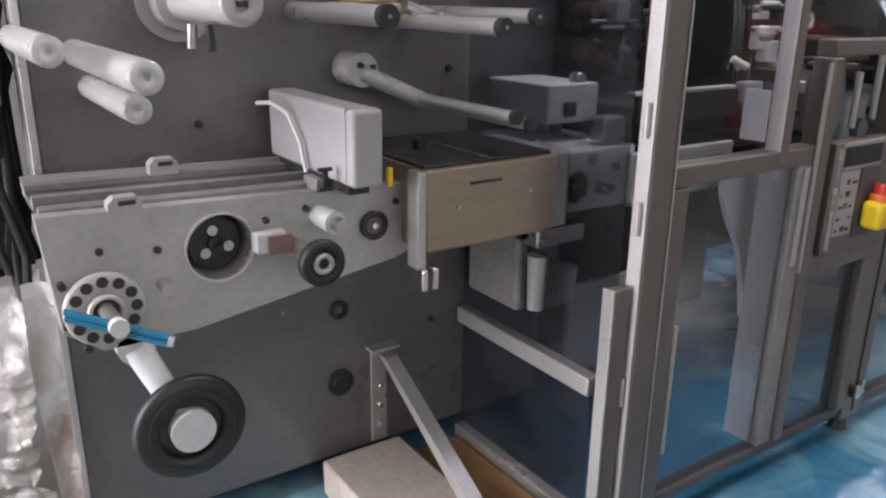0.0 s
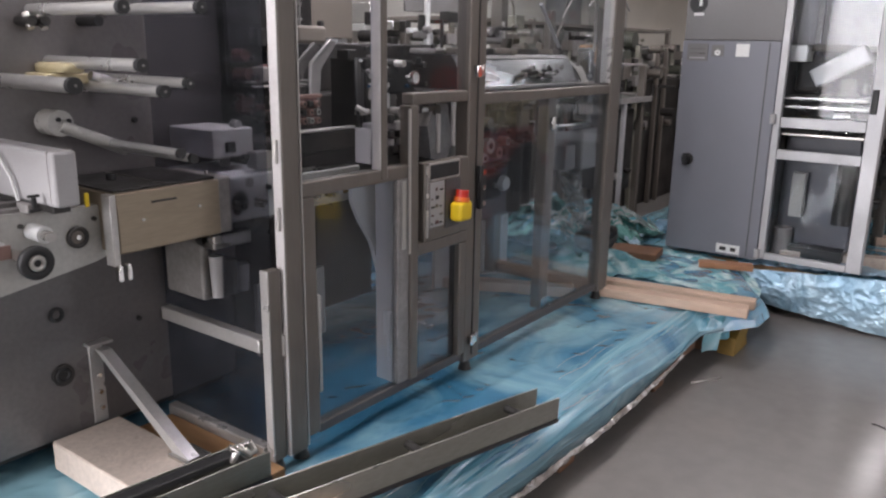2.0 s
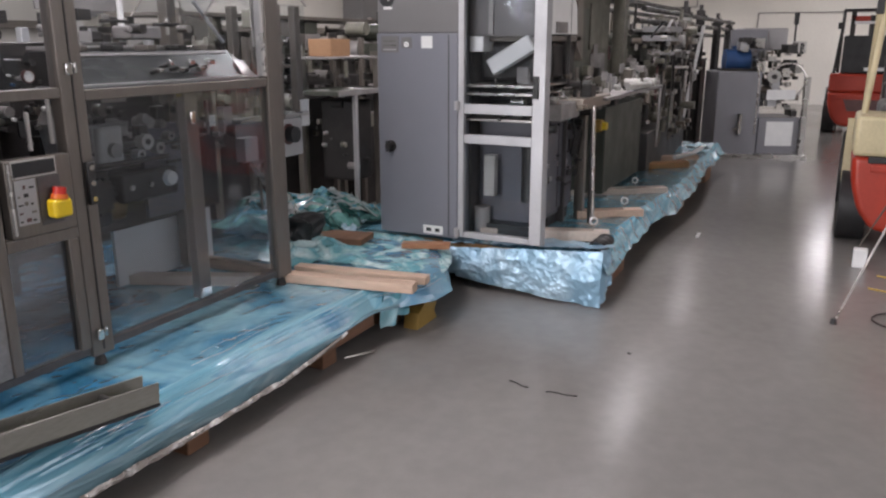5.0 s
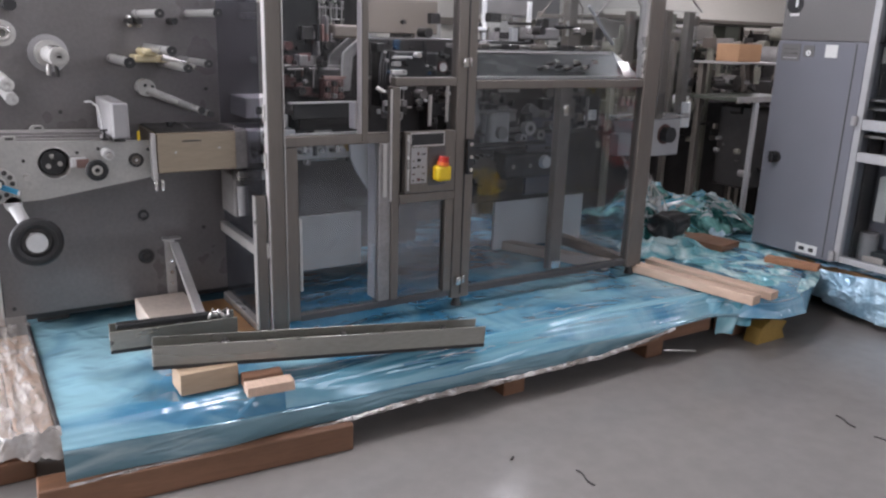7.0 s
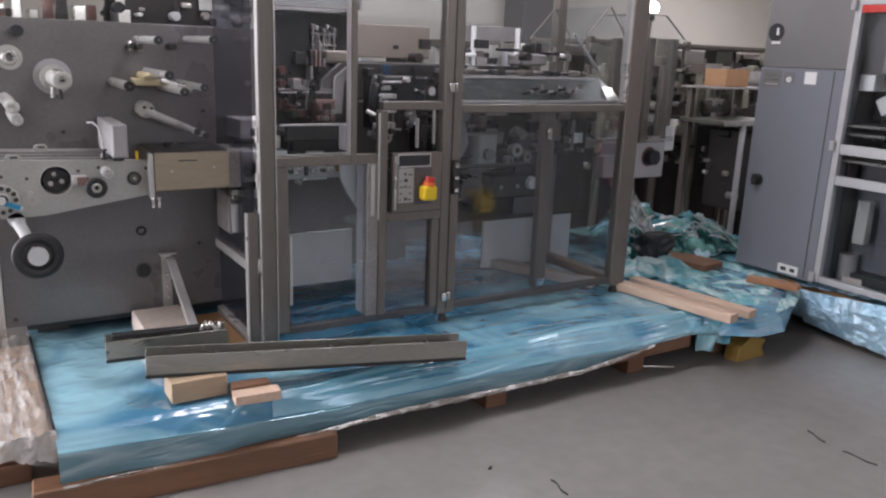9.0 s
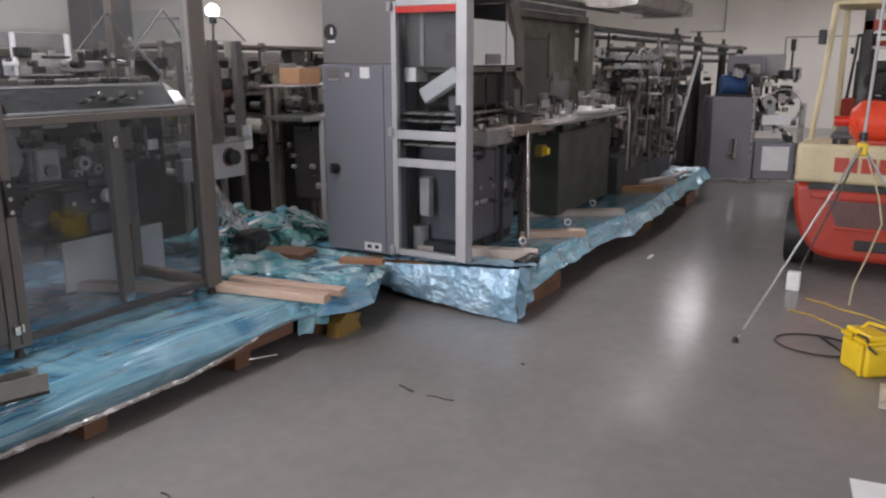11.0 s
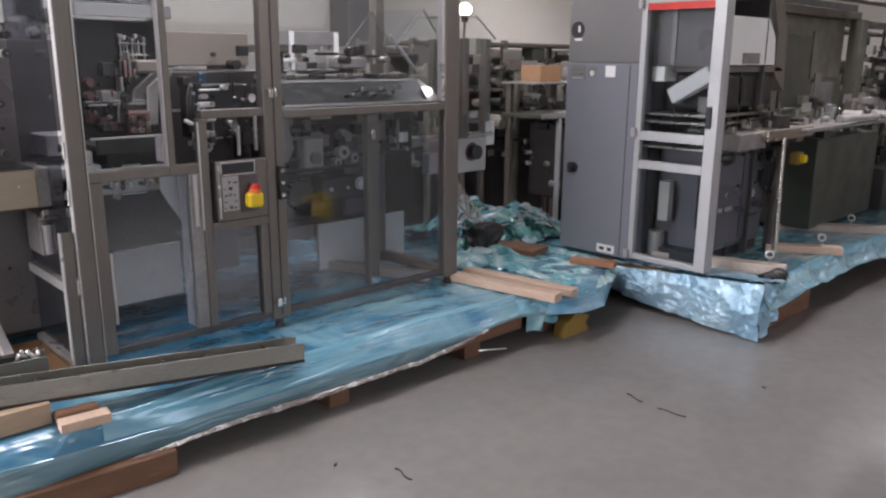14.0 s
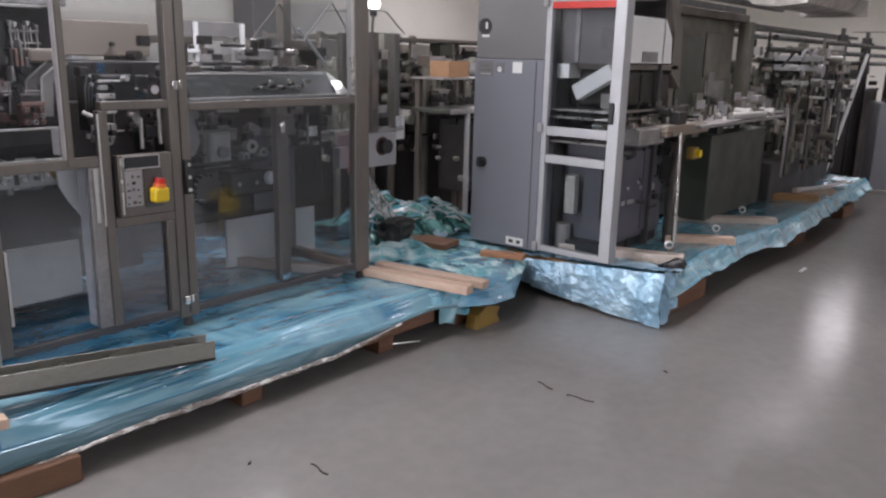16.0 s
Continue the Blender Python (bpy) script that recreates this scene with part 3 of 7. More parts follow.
pallet = thing("pallet", (1.8, 1.4, 0.0), "long timber machine pallet wrapped in blue film", "pallet")
part("deck", B(0.19, 3.62, 0.72, 2.48, 0.13, 0.245, b=0.006), PLY, pallet, "brown plywood deck")
part("deck_edge", B(2.45, 3.04, 0.572, 0.72, 0.085, 0.2, b=0.006), WOOD_DARK, pallet)
part("front_skid", B(0.085, 1.09, 0.555, 0.655, 0.0, 0.10, b=0.006, turn=Matrix.Rotation(radians(-4), 4, "Z")), WOOD_DARK, pallet, "dark brown timber skid")
part("front_skid", B(0.3, 1.05, 0.66, 0.74, 0.10, 0.135, b=0.004), WOOD_DARK, pallet)
for sx in (1.86, 2.69, 3.3):
    part("skid_block", B(sx - 0.05, sx + 0.06, 0.60, 0.72, 0.0, 0.13, b=0.006), WOOD_DARK, pallet)
for sy in (1.2, 1.8, 2.4):
    part("skid", B(0.25, 3.5, sy - 0.05, sy + 0.05, 0.0, 0.13, b=0.006), WOOD_DARK, pallet)
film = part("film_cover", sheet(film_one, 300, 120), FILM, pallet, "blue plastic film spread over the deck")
part("film_lip", sheet(film_drop, 240, 14), FILM_LIP, pallet, "greyish film edge hanging down the pallet front")
part("fold_line", sheet(lambda u, v: (0.165 + 1.0 * u, front_edge(0.165 + 1.0 * u) + film_wave(0.165 + 1.0 * u) + 0.001 - 0.004 * math.sin(3.1 * v), fold_height(0.165 + 1.0 * u) - 0.002 + (0.006 + 0.003 * math.sin(7 * u)) * v), 160, 4), FILM_EDGE, pallet)
def film_streaks(u, v):
    x = 0.86 + 2.24 * u
    zf = fold_height(x)
    y = front_edge(x) + film_wave(x) + 0.006 + min(0.1 + u * 3, 1) * (0.105 * v + 0.02 * v * math.sin(11 * u))
    z = zf + 0.008 + (0.260 - zf) * (1 - (1 - v) ** 1.7)
    edge = math.sin(math.pi * min(max(v, 0.03), 0.97))
    z += edge * min(u * 5, 1) * (0.005 * (1 - 3.2 * abs(noise.noise(Vector((x * 0.6, v * 4.5 + 0.3 * x, 3.0))))) + 0.003 * (1 - 3.2 * abs(noise.noise(Vector((x * 1.1, v * 11, 8.0))))))
    return (x, y, min(z, 0.283))


part("film_streaks", sheet(film_streaks, 260, 36), FILM_EDGE, pallet, "pale crinkled overlay for highlight streaks along the pallet edge")
part("skid_block", B(0.99, 1.07, 0.60, 0.66, 0.10, 0.14, b=0.005), WOOD_DARK, pallet)


def film_hem(u, v):
    x = 0.17 + 2.55 * u
    fat = min(max((x - 0.85) / 0.5, 0), 1) * (1 - 0.6 * min(max((x - 2.2) / 0.4, 0), 1))
    wide = 0.010 + 0.022 * fat * (0.55 + 0.9 * abs(noise.noise(Vector((x * 2.2, 3, 3)))))
    z0 = hem_height(x)
    y = front_edge(x) + film_wave(x) - 0.012 + 0.007 * noise.noise(Vector((x * 16, v * 3, 4)))
    return (x, y - 0.008 * math.sin(3.1 * v) * (0.5 + fat), z0 - 0.008 + wide * v + crease(x, v * 0.05, 0, 0.2 * wide, 20.0, 1.0))


part("silver_hem", sheet(film_hem, 420, 8, True), HEM_BROWN, pallet, "shiny crumpled hem of the film")
bm = sheet(lambda u, v: (3.045 + 0.2 * u - 0.03 * v * u, 0.52 - 0.02 * u + 0.025 * math.sin(9 * u + 2 * v), 0.24 - 0.17 * v * (1 - 0.25 * u) + 0.006 * math.sin(12 * u)), 20, 12)
part("film_flap", bm, FILM_PALE, pallet, "pale film flap hanging down")
part("foam_strip", prism(bmesh.new(), [(3.27, 0.0), (3.49, 0.0), (3.46, 0.05), (3.49, 0.09), (3.36, 0.12), (3.29, 0.08)], "y", 0.46, 0.54), FOAM, pallet, "torn yellow foam strip under the deck")
part("nail", C((2.55, 0.42, 0.13), (2.66, 0.34, 0.135), 0.004, seg=6), STEEL, pallet)

# left end of the pallet: timber ends under torn clear foil
part("end_block", B(-0.10, 0.1, 0.86, 0.97, 0.0, 0.075, b=0.006), WOOD_DARK, pallet)
part("end_block", B(-0.095, 0.12, 0.87, 0.98, 0.078, 0.155, b=0.006), WOOD_DARK, pallet)
part("end_board", B(0.05, 0.16, 0.72, 1.62, 0.19, 0.225, b=0.004), WOOD, pallet)


def end_foil(u, v):
    x = -0.02 + 0.185 * u
    y = 0.645 + 1.0 * v
    z = 0.236 + 0.02 * min(u * 5, 1) + crease(x * 3.0, y * 0.35, 0, 0.012, 7.0, 3.0) + crease(x * 4.0, y, 0, 0.004, 13.0, 6.0)
    return (x + 0.008 * math.sin(9 * y), y, z)


part("end_foil", sheet(end_foil, 40, 90), CLEAR_FOIL, pallet, "clear wrinkled film over the pallet end")


def end_drape(u, v):
    # hangs from the pallet end down to the floor side, with a loose tip
    y = 0.80 + 0.95 * v
    tip = math.exp(-((v - 0.06) / 0.10) ** 2)
    x = -0.015 - (0.07 + 0.09 * tip) * u ** 1.3 + 0.010 * math.sin(14 * y + 2 * u)
    z = 0.245 - (0.19 - 0.08 * tip) * u + crease(u * 0.15, y * 2.0, 0, 0.010, 6.0, 4.0)
    return (x, y, max(z, 0.012))


part("end_drape", sheet(end_drape, 26, 90), CLEAR_FOIL, pallet, "loose clear film hanging at the pallet end")
rng = random.Random(33)
for k in range(34):
    v0, u0, du = 0.10 + 0.26 * rng.random() ** 1.4, 0.12 + 0.7 * rng.random(), 0.03 + 0.11 * rng.random()
    slope, wide, ph = 0.05 * (rng.random() - 0.5), 0.0016 + 0.0022 * rng.random(), 6.28 * rng.random()

    def glint_line(p, q, v0=v0, u0=u0, du=du, slope=slope, wide=wide, ph=ph):
        # a thin pale strip put on the film for a glint along a crease
        x, y, z = film_one(u0 + du * p, v0 + slope * p + 0.006 * math.sin(9 * p + ph))
        return (x, y + wide * (q - 0.5) * math.sin(math.pi * min(max(p, 0.03), 0.97)), z + 0.002 + 0.002 * math.sin(math.pi * q))
    part("film_glint", sheet(glint_line, 26, 2), HEM if k % 3 else FILM_PALE, film)
part("end_foil_fall", sheet(lambda u, v: (-0.015 + 0.185 * u, 0.648 - 0.012 * v + 0.010 * math.sin(16 * u + 3 * v), 0.262 - 0.095 * v * (0.6 + 0.5 * u) + crease(u * 0.2, v * 0.2, 0, 0.014, 30, 2)), 30, 16, True), FOIL_SILVER, pallet, "crinkled silver film tuck")
part("end_edge", B(0.160, 0.170, 0.66, 1.6, 0.235, 0.268, b=0.003), BLACK, pallet)
part("end_board", B(-0.01, 0.045, 0.74, 1.62, 0.17, 0.205, b=0.004), WOOD_PALE, pallet)


def veil(u, v):
    # a wide loose sheet falling from the machine's end to the floor
    top, low = Vector((0.075, 1.64, 0.86)).lerp(Vector((-0.42, 2.42, 0.40)), u), Vector((0.03, 1.62, 0.28 * (1 - u) ** 2)).lerp(Vector((-0.95, 2.5, 0.03)), u)
    p = top.lerp(low, v ** 0.8)
    fold = crease(u * 0.5 + 0.9 * v, v * 0.35 - 0.3 * u, 0, 0.075, 5.0, 3.0) + crease(u * 0.7 + v, v * 0.3 - u * 0.5, 0, 0.022, 15.0, 1.0)
    k = math.sin(math.pi * min(max(v * 0.9 + 0.05, 0), 1))
    return (p.x - 0.6 * fold * k, p.y - fold * k, max(p.z + 0.4 * fold * k, 0.006))


solo("plastic_sheet", sheet(veil, 110, 90), CLEAR_FOIL, "wide clear plastic sheet falling crumpled to the floor", "plastic sheet")


def rear_heap(u, v):
    x, y = 3.40 + 1.15 * u, 1.28 + 0.85 * v
    h = math.sin(math.pi * min(max(u * 0.9 + 0.08, 0.02), 0.98)) ** 0.5 * math.sin(math.pi * min(max(v, 0.02), 0.98)) ** 0.6
    dip = 0.16 * math.exp(-((x - 3.66) / 0.11) ** 2 - ((y - 1.5) / 0.12) ** 2)
    return (x + 0.04 * noise.noise(Vector((u * 6, v * 6, 2))), y + 0.07 * noise.noise(Vector((u * 7, v * 7, 5))),
            0.262 + max((0.15 - 0.03 * u) * h + (crease(x, y, 0, 0.06, 3.2, 4.0) + crumple(0.8 * x, 1.3 * y, 0.055, 4.2, 4.0) + crumple(x, y, 0.018, 11.0, 1.0)) * h - dip, -0.005))


heap_thing = thing("film_heap", (3.9, 1.7, 0.26), "heap of crumpled teal film between the machines", "film heap")
part("crumpled_film", sheet(rear_heap, 120, 95, True), FOIL_TEAL, heap_thing)
rng = random.Random(19)
for k in range(80):
    u, v, a = 0.1 + 0.8 * rng.random(), 0.08 + 0.6 * rng.random(), 6.283 * rng.random()
    bend, lng, wide = 2.4 * (rng.random() - 0.5), 0.12 + 0.30 * rng.random(), (0.012 + 0.02 * rng.random()) * (0.8 if k < 14 else 0.3)

    def ribbon(p, q, u=u, v=v, a=a, bend=bend, lng=lng, wide=wide):
        s = (p - 0.5) * lng
        uu, vv = u + s * math.cos(a + bend * p) / 1.15, v + s * math.sin(a + bend * p) / 0.85
        x, y, z = rear_heap(min(max(uu, 0.03), 0.97), min(max(vv, 0.03), 0.97))
        return (x, y + wide * (q - 0.5), z + 0.006 + 0.022 * q * math.sin(3.1 * p))
    part("glint_ribbon", sheet(ribbon, 14, 3, True), (HEM, FILM_PALE, HEM, HEM, FILM_EDGE)[k % 5], heap_thing)
part("loose_sheet", sheet(lambda u, v: (3.16 + 0.62 * u + 0.05 * v, 1.06 + 0.36 * v + 0.05 * math.sin(5 * u), 0.272 + 0.07 * v * math.sin(3.1 * u) + crumple(0.6 * u, 0.4 * v, 0.035, 9.0, 6.0) * math.sin(3.0 * min(u + 0.05, 1)) * math.sin(3.0 * min(v + 0.05, 1))), 60, 40, True), FILM_APRON, heap_thing, "pale loose film sheet")
part("torn_strip", sheet(lambda u, v: (3.85 + 0.75 * u, 1.2 + 0.10 * v + 0.12 * math.sin(3 * u), 0.275 + 0.035 * v + crumple(u, v * 0.3, 0.03, 8.0, 3.0)), 60, 10, True), FOIL_BLUE, heap_thing, "torn strip of shiny blue film")
def black_lump(u, v):
    a, r = 6.283 * u, math.sin(math.pi * v)
    x, y, z = 3.52 + 0.065 * r * math.cos(a), 1.33 + 0.05 * r * math.sin(a), 0.37 - 0.09 * math.cos(math.pi * v)
    k = r * (crumple(4 * x + z, 4 * y - z, 0.05, 2.2, 3.0) + crease(x, y, z, 0.05, 7.0, 2.0))
    return (x + k * math.cos(a), y + k * math.sin(a), z + 0.6 * k)


solo("dark_hollow", sheet(black_lump, 44, 26, True), BLACK, "black lump standing in for a dark hollow in the film heap", "plastic wrap")
solo("film_hank", sheet(lambda u, v: (3.20 + 0.46 * v + 0.08 * math.cos(6.283 * u) * (1 - 0.5 * v), 1.36 + 0.16 * v + 0.07 * math.sin(6.283 * u), 0.82 - 0.36 * v ** 0.8 + 0.07 * math.sin(6.283 * u) + crease(u * 0.4, v * 0.6, 0, 0.04, 9, 4)), 30, 40, True), CLEAR_FOIL,
     "twisted hank of clear film hanging beside the machine", "film")


def apron(u, v):
    x = 3.35 + 0.75 * u
    y = 0.42 + 0.28 * u * u + (1.3 - 0.1 * u) * v
    return (x, y, 0.262 - 0.02 * (1 - v) * u + crease(x, y, 0, 0.02, 7.0, 6.0) - 0.05 * max(0, 0.12 - v) / 0.12 * 0.6)


part("film_apron", sheet(apron, 60, 80, True), FILM_APRON, pallet, "pale crinkled film at the pallet end")


# ---- loose timber and beams on the film ----
def bar_on(name, a, b, w, h, z, mat_, label, category, group="", roll=0.0):
    a, b = Vector((*a, 0)), Vector((*b, 0))
    d = b - a
    bm = B(-d.length / 2, d.length / 2, -w / 2, w / 2, 0, h, b=0.003)
    bmesh.ops.transform(bm, matrix=Matrix.Translation((a + b) / 2 + Vector((0, 0, z))) @ Matrix.Rotation(math.atan2(d.y, d.x), 4, "Z"), verts=bm.verts[:])
    return solo(name, bm, mat_, label, category, group)


bar_on("plank", (2.965, 1.04), (3.085, 0.37), 0.075, 0.045, 0.272, WOOD, "pale sawn wooden plank lying on blue film", "plank", "planks on the film")
bar_on("plank", (3.12, 1.08), (3.235, 0.38), 0.07, 0.04, 0.27, WOOD, "pale sawn wooden plank lying on blue film", "plank", "planks on the film")
bar_on("board", (3.70, 1.40), (3.76, 1.05), 0.20, 0.035, 0.285, WOOD_DARK, "dark brown board half under crumpled film", "board")
bar_on("timber_offcut", (3.80, 0.84), (3.90, 0.58), 0.08, 0.03, 0.268, WOOD_DARK_RED, "orange brown timber offcut on the film", "timber")
bar_on("rear_plank", (2.6, 1.7), (2.86, 1.12), 0.07, 0.05, 0.27, WOOD_PALE, "pale wooden plank under the guard", "plank")
solo("wood_block", B(0.535, 0.73, 0.685, 0.80, 0.264, 0.342, b=0.004), WOOD_BLOCK, "light brown wooden block under the steel channel", "wood block")
bar_on("wood_offcut", (0.725, 0.60), (0.885, 0.585), 0.06, 0.035, 0.266, WOOD, "small pale wooden offcut on the film", "wood block")
bar_on("wood_offcut", (0.735, 0.665), (0.87, 0.65), 0.05, 0.042, 0.266, WOOD_DARK, "small brown wooden offcut on the film", "wood block")
solo("prop_block", B(0.555, 0.755, 0.925, 1.50, 0.27, 0.355, b=0.006), WOOD_PALE, "bleached wooden block under the machine foot", "wood block")
solo("ply_board", B(0.762, 0.925, 0.98, 1.5, 0.27, 0.295, b=0.003), PLY, "brown plywood board beside the machine foot", "board")


def channel(name, a, b, w, h, z, label, z_end):
    """An open steel channel with its flanges up."""
    t = thing(name, (*[(p + q) / 2 for p, q in zip(a, b)], z), label, "steel channel", "steel channels")
    A, Bv = Vector((*a, z)), Vector((*b, z_end))
    d = (Bv - A)
    L = d.length
    m = Matrix.Translation((A + Bv) / 2) @ Matrix.Rotation(math.atan2(d.y, d.x), 4, "Z") @ Matrix.Rotation(-math.asin(d.z / L), 4, "Y")

    def put(pname, bm, mat_):
        bmesh.ops.transform(bm, matrix=m, verts=bm.verts[:])
        return part(pname, bm, mat_, t)
    put("web", B(-L / 2, L / 2, -w / 2, w / 2, 0, 0.006), CHANNEL)
    put("flange", B(-L / 2, L / 2, -w / 2 - 0.005, -w / 2, 0, h, b=0.002), CHANNEL)
    put("flange", B(-L / 2, L / 2, w / 2, w / 2 + 0.005, 0, h, b=0.002), CHANNEL)
    put("rubber_seal", B(-L / 2, L / 2, -w / 2 - 0.008, -w / 2 - 0.005, -0.004, 0.008), BLACK)
    for k in (-0.3, 0.05, 0.38):
        put("roller", cy(bmesh.new(), (k * L, -w / 2, h * 0.6), (k * L, w / 2, h * 0.6), 0.012, seg=12), DARK)
    return t


channel("steel_channel", (0.475, 0.80), (1.66, 0.585), 0.085, 0.078, 0.353, "long grey steel channel lying across the film", 0.285)
channel("steel_channel", (0.375, 0.985), (0.80, 0.925), 0.08, 0.075, 0.358, "shorter grey steel channel lying on a wooden block", 0.362)
solo("rubber_strip", B(0.395, 0.715, 0.93, 0.965, 0.434, 0.452, b=0.003, turn=Matrix.Rotation(radians(-7), 4, "Z")), BLACK, "black rubber strip on the steel channel", "rubber strip")
solo("cable_coil", pipe(bmesh.new(), [(0.705 + 0.025 * math.cos(a * 0.9) + 0.006 * a, 0.925 + 0.022 * math.sin(a * 1.3), 0.443 + 0.010 * math.sin(2 * a)) for a in range(12)], 0.006, 8), STEEL, "knotted bright wire on the steel channel", "wire")


# ---- first machine ----
M = thing("packaging_machine", (1.5, 1.6, 0.27), "grey wrapping machine with rollers behind a clear acrylic guard", "packaging machine")
part("front_plate", B(0.085, 1.205, 1.53, 1.56, 0.335, 1.55, b=0.004), PLATE, M, "large dark grey painted front plate")
part("plate_edge", B(0.072, 0.085, 1.525, 1.6, 0.335, 1.55, b=0.002), PROFILE_EDGE, M)
part("edge_wrap", sheet(lambda u, v: (0.022 + 0.049 * u + 0.012 * (1 - v) + 0.004 * math.sin(7 * v + 3 * u), 1.522 + 0.012 * math.sin(3.1 * u) + crease(u * 0.1, v * 0.5, 0, 0.012, 8.0, 2.0), 0.30 + 0.57 * v), 14, 50, True), FOIL_SILVER, M, "pale wrinkled film along the plate edge")
part("cabinet_body", B(0.14, 1.2, 1.561, 2.15, 0.36, 1.5, b=0.01), INNER, M)
part("machine_foot", B(0.2, 0.32, 1.62, 1.75, 0.268, 0.36, b=0.005), DARK, M)
part("machine_foot", B(1.0, 1.12, 1.62, 1.75, 0.268, 0.36, b=0.005), DARK, M)
part("foot_plinth", B(0.16, 1.18, 1.575, 2.1, 0.30, 0.362, b=0.003), BLACK, M)
for bxp, bzp in [(0.12, 0.37), (0.12, 1.5), (1.16, 1.5), (0.5, 0.86), (0.86, 0.62), (0.35, 1.12), (0.9, 1.2)]:
    part("plate_bolt", C((bxp, 1.531, bzp), (bxp, 1.522, bzp), 0.008, seg=6), DARK, M)

# infeed housing
housing = part("infeed_housing", bored_plate([(0.035, 1.055), (0.62, 1.035), (0.645, 1.01), (0.645, 0.915), (0.60, 0.90), (0.24, 0.845), (0.10, 0.842), (0.05, 0.88)], (0.285, 0.972), 0.052, 1.25, 1.275), HOUSING, M, "light grey cast infeed housing", smooth=False)
part("housing_web", prism(bmesh.new(), [(0.06, 1.02), (0.62, 1.0), (0.62, 0.93), (0.24, 0.87), (0.10, 0.87)], "y", 1.315, 1.53), HOUSING, M)
for ry0, ry1, rz0, rz1, m_ in ((1.277, 1.305, 1.030, 1.046, CAST), (1.306, 1.34, 1.02, 1.036, DARK), (1.341, 1.362, 1.03, 1.050, CAST), (1.363, 1.43, 1.026, 1.040, INNER), (1.431, 1.462, 1.03, 1.049, CAST), (1.463, 1.475, 1.04, 1.056, PROFILE_EDGE)):
    part("rail", prism(bmesh.new(), [(0.045, rz0 + 0.012), (0.55, rz0), (0.55, rz1), (0.045, rz1 + 0.012)], "y", ry0, ry1), m_, M, smooth=False)
for rx, ry, rz in ((0.152, 1.259, 1.056), (0.258, 1.447, 1.068)):
    lug = part("rail_lug", prism(bmesh.new(), [(rx - 0.024, rz - 0.014), (rx + 0.024, rz - 0.014), (rx + 0.024, rz + 0.006), (rx + 0.017, rz + 0.014), (rx - 0.014, rz + 0.014), (rx - 0.023, rz + 0.006)], "y", ry - 0.012, ry + 0.012), HOUSING, M, "small cast lug with a slot", smooth=False)
    part("lug_slot", B(rx - 0.009, rx + 0.015, ry - 0.0135, ry - 0.0115, rz + 0.002, rz + 0.009), DARK, lug)
part("drum_bezel", ring(bmesh.new(), (0.285, 1.247, 0.972), (0, -1, 0), 0.0565, 0.0525, 0.006, 48), PROFILE_EDGE, M, "bright rim of the bore")
part("bore_sleeve", ring(bmesh.new(), (0.285, 1.294, 0.972), (0, -1, 0), 0.058, 0.0515, 0.036, 48), CAST, M)
part("bore_back", C((0.285, 1.3145, 0.972), (0.285, 1.311, 0.972), 0.057, seg=36), DARK, M)
drum = part("drum", C((0.285, 1.311, 0.972), (0.285, 1.278, 0.972), 0.041, seg=36), BLACK, M, "black clutch drum inside the bore")
for a in (100, 220, 340):
    ux, uz = 0.285 + 0.022 * math.cos(radians(a)), 0.972 + 0.022 * math.sin(radians(a))
    part("drum_bolt", C((ux, 1.279, uz), (ux, 1.272, uz), 0.0085, seg=14), STEEL, drum)
part("drum_core", ring(bmesh.new(), (0.285, 1.274, 0.972), (0, -1, 0), 0.012, 0.006, 0.006, 20), DARK, drum)
part("bearing", ring(bmesh.new(), (0.555, 1.245, 0.968), (0, -1, 0), 0.026, 0.016, 0.012), DARK, M)
part("bearing_core", C((0.555, 1.25, 0.968), (0.555, 1.243, 0.968), 0.016), BRONZE, M)
part("bearing_shaft", C((0.555, 1.243, 0.968), (0.555, 1.238, 0.968), 0.006, seg=10), CHROME, M)
knob = part("knob", ring(bmesh.new(), (0.405, 1.14, 0.957), (0, -1, 0), 0.037, 0.018, 0.02, 28), BLACK, M, "black star knob")
part("knob_core", ring(bmesh.new(), (0.405, 1.133, 0.957), (0, -1, 0), 0.018, 0.008, 0.008, 24), STEEL, M)
part("knob_hub", C((0.405, 1.142, 0.957), (0.405, 1.134, 0.957), 0.02), BLACK, M)
part("knob_shaft", C((0.405, 1.25, 0.957), (0.405, 1.142, 0.957), 0.012), STEEL, M)
part("knob_bracket", B(0.335, 0.385, 1.225, 1.25, 0.957, 0.99, b=0.003), WHITE, M)
part("knob_tag", B(0.352, 0.392, 1.218, 1.222, 0.955, 0.985), PINK, M, "faded red warning tag")
part("stub_shaft", C((0.455, 1.25, 1.0), (0.455, 1.19, 1.0), 0.019), WHITE, M)
part("stub_tip", C((0.455, 1.19, 1.0), (0.455, 1.165, 1.0), 0.012), STEEL, M)
for hx, hz in ((0.20, 0.93), (0.19, 0.985), (0.43, 1.015), (0.36, 1.005), (0.11, 0.995), (0.60, 1.005)):
    part("housing_bolt", C((hx, 1.251, hz), (hx, 1.243, hz), 0.006, seg=6), DARK, M)
part("housing_stud", C((0.195, 1.25, 0.93), (0.195, 1.22, 0.93), 0.011), STEEL, M)
wheel = part("index_wheel", ring(bmesh.new(), (0.106, 1.235, 0.913), (0, -1, 0), 0.056, 0.020, 0.014, 40), HOUSING, M, "perforated grey index wheel")
for k in range(12):
    a = 2 * math.pi * k / 12
    ux, uz = 0.106 + 0.043 * math.cos(a), 0.913 + 0.043 * math.sin(a)
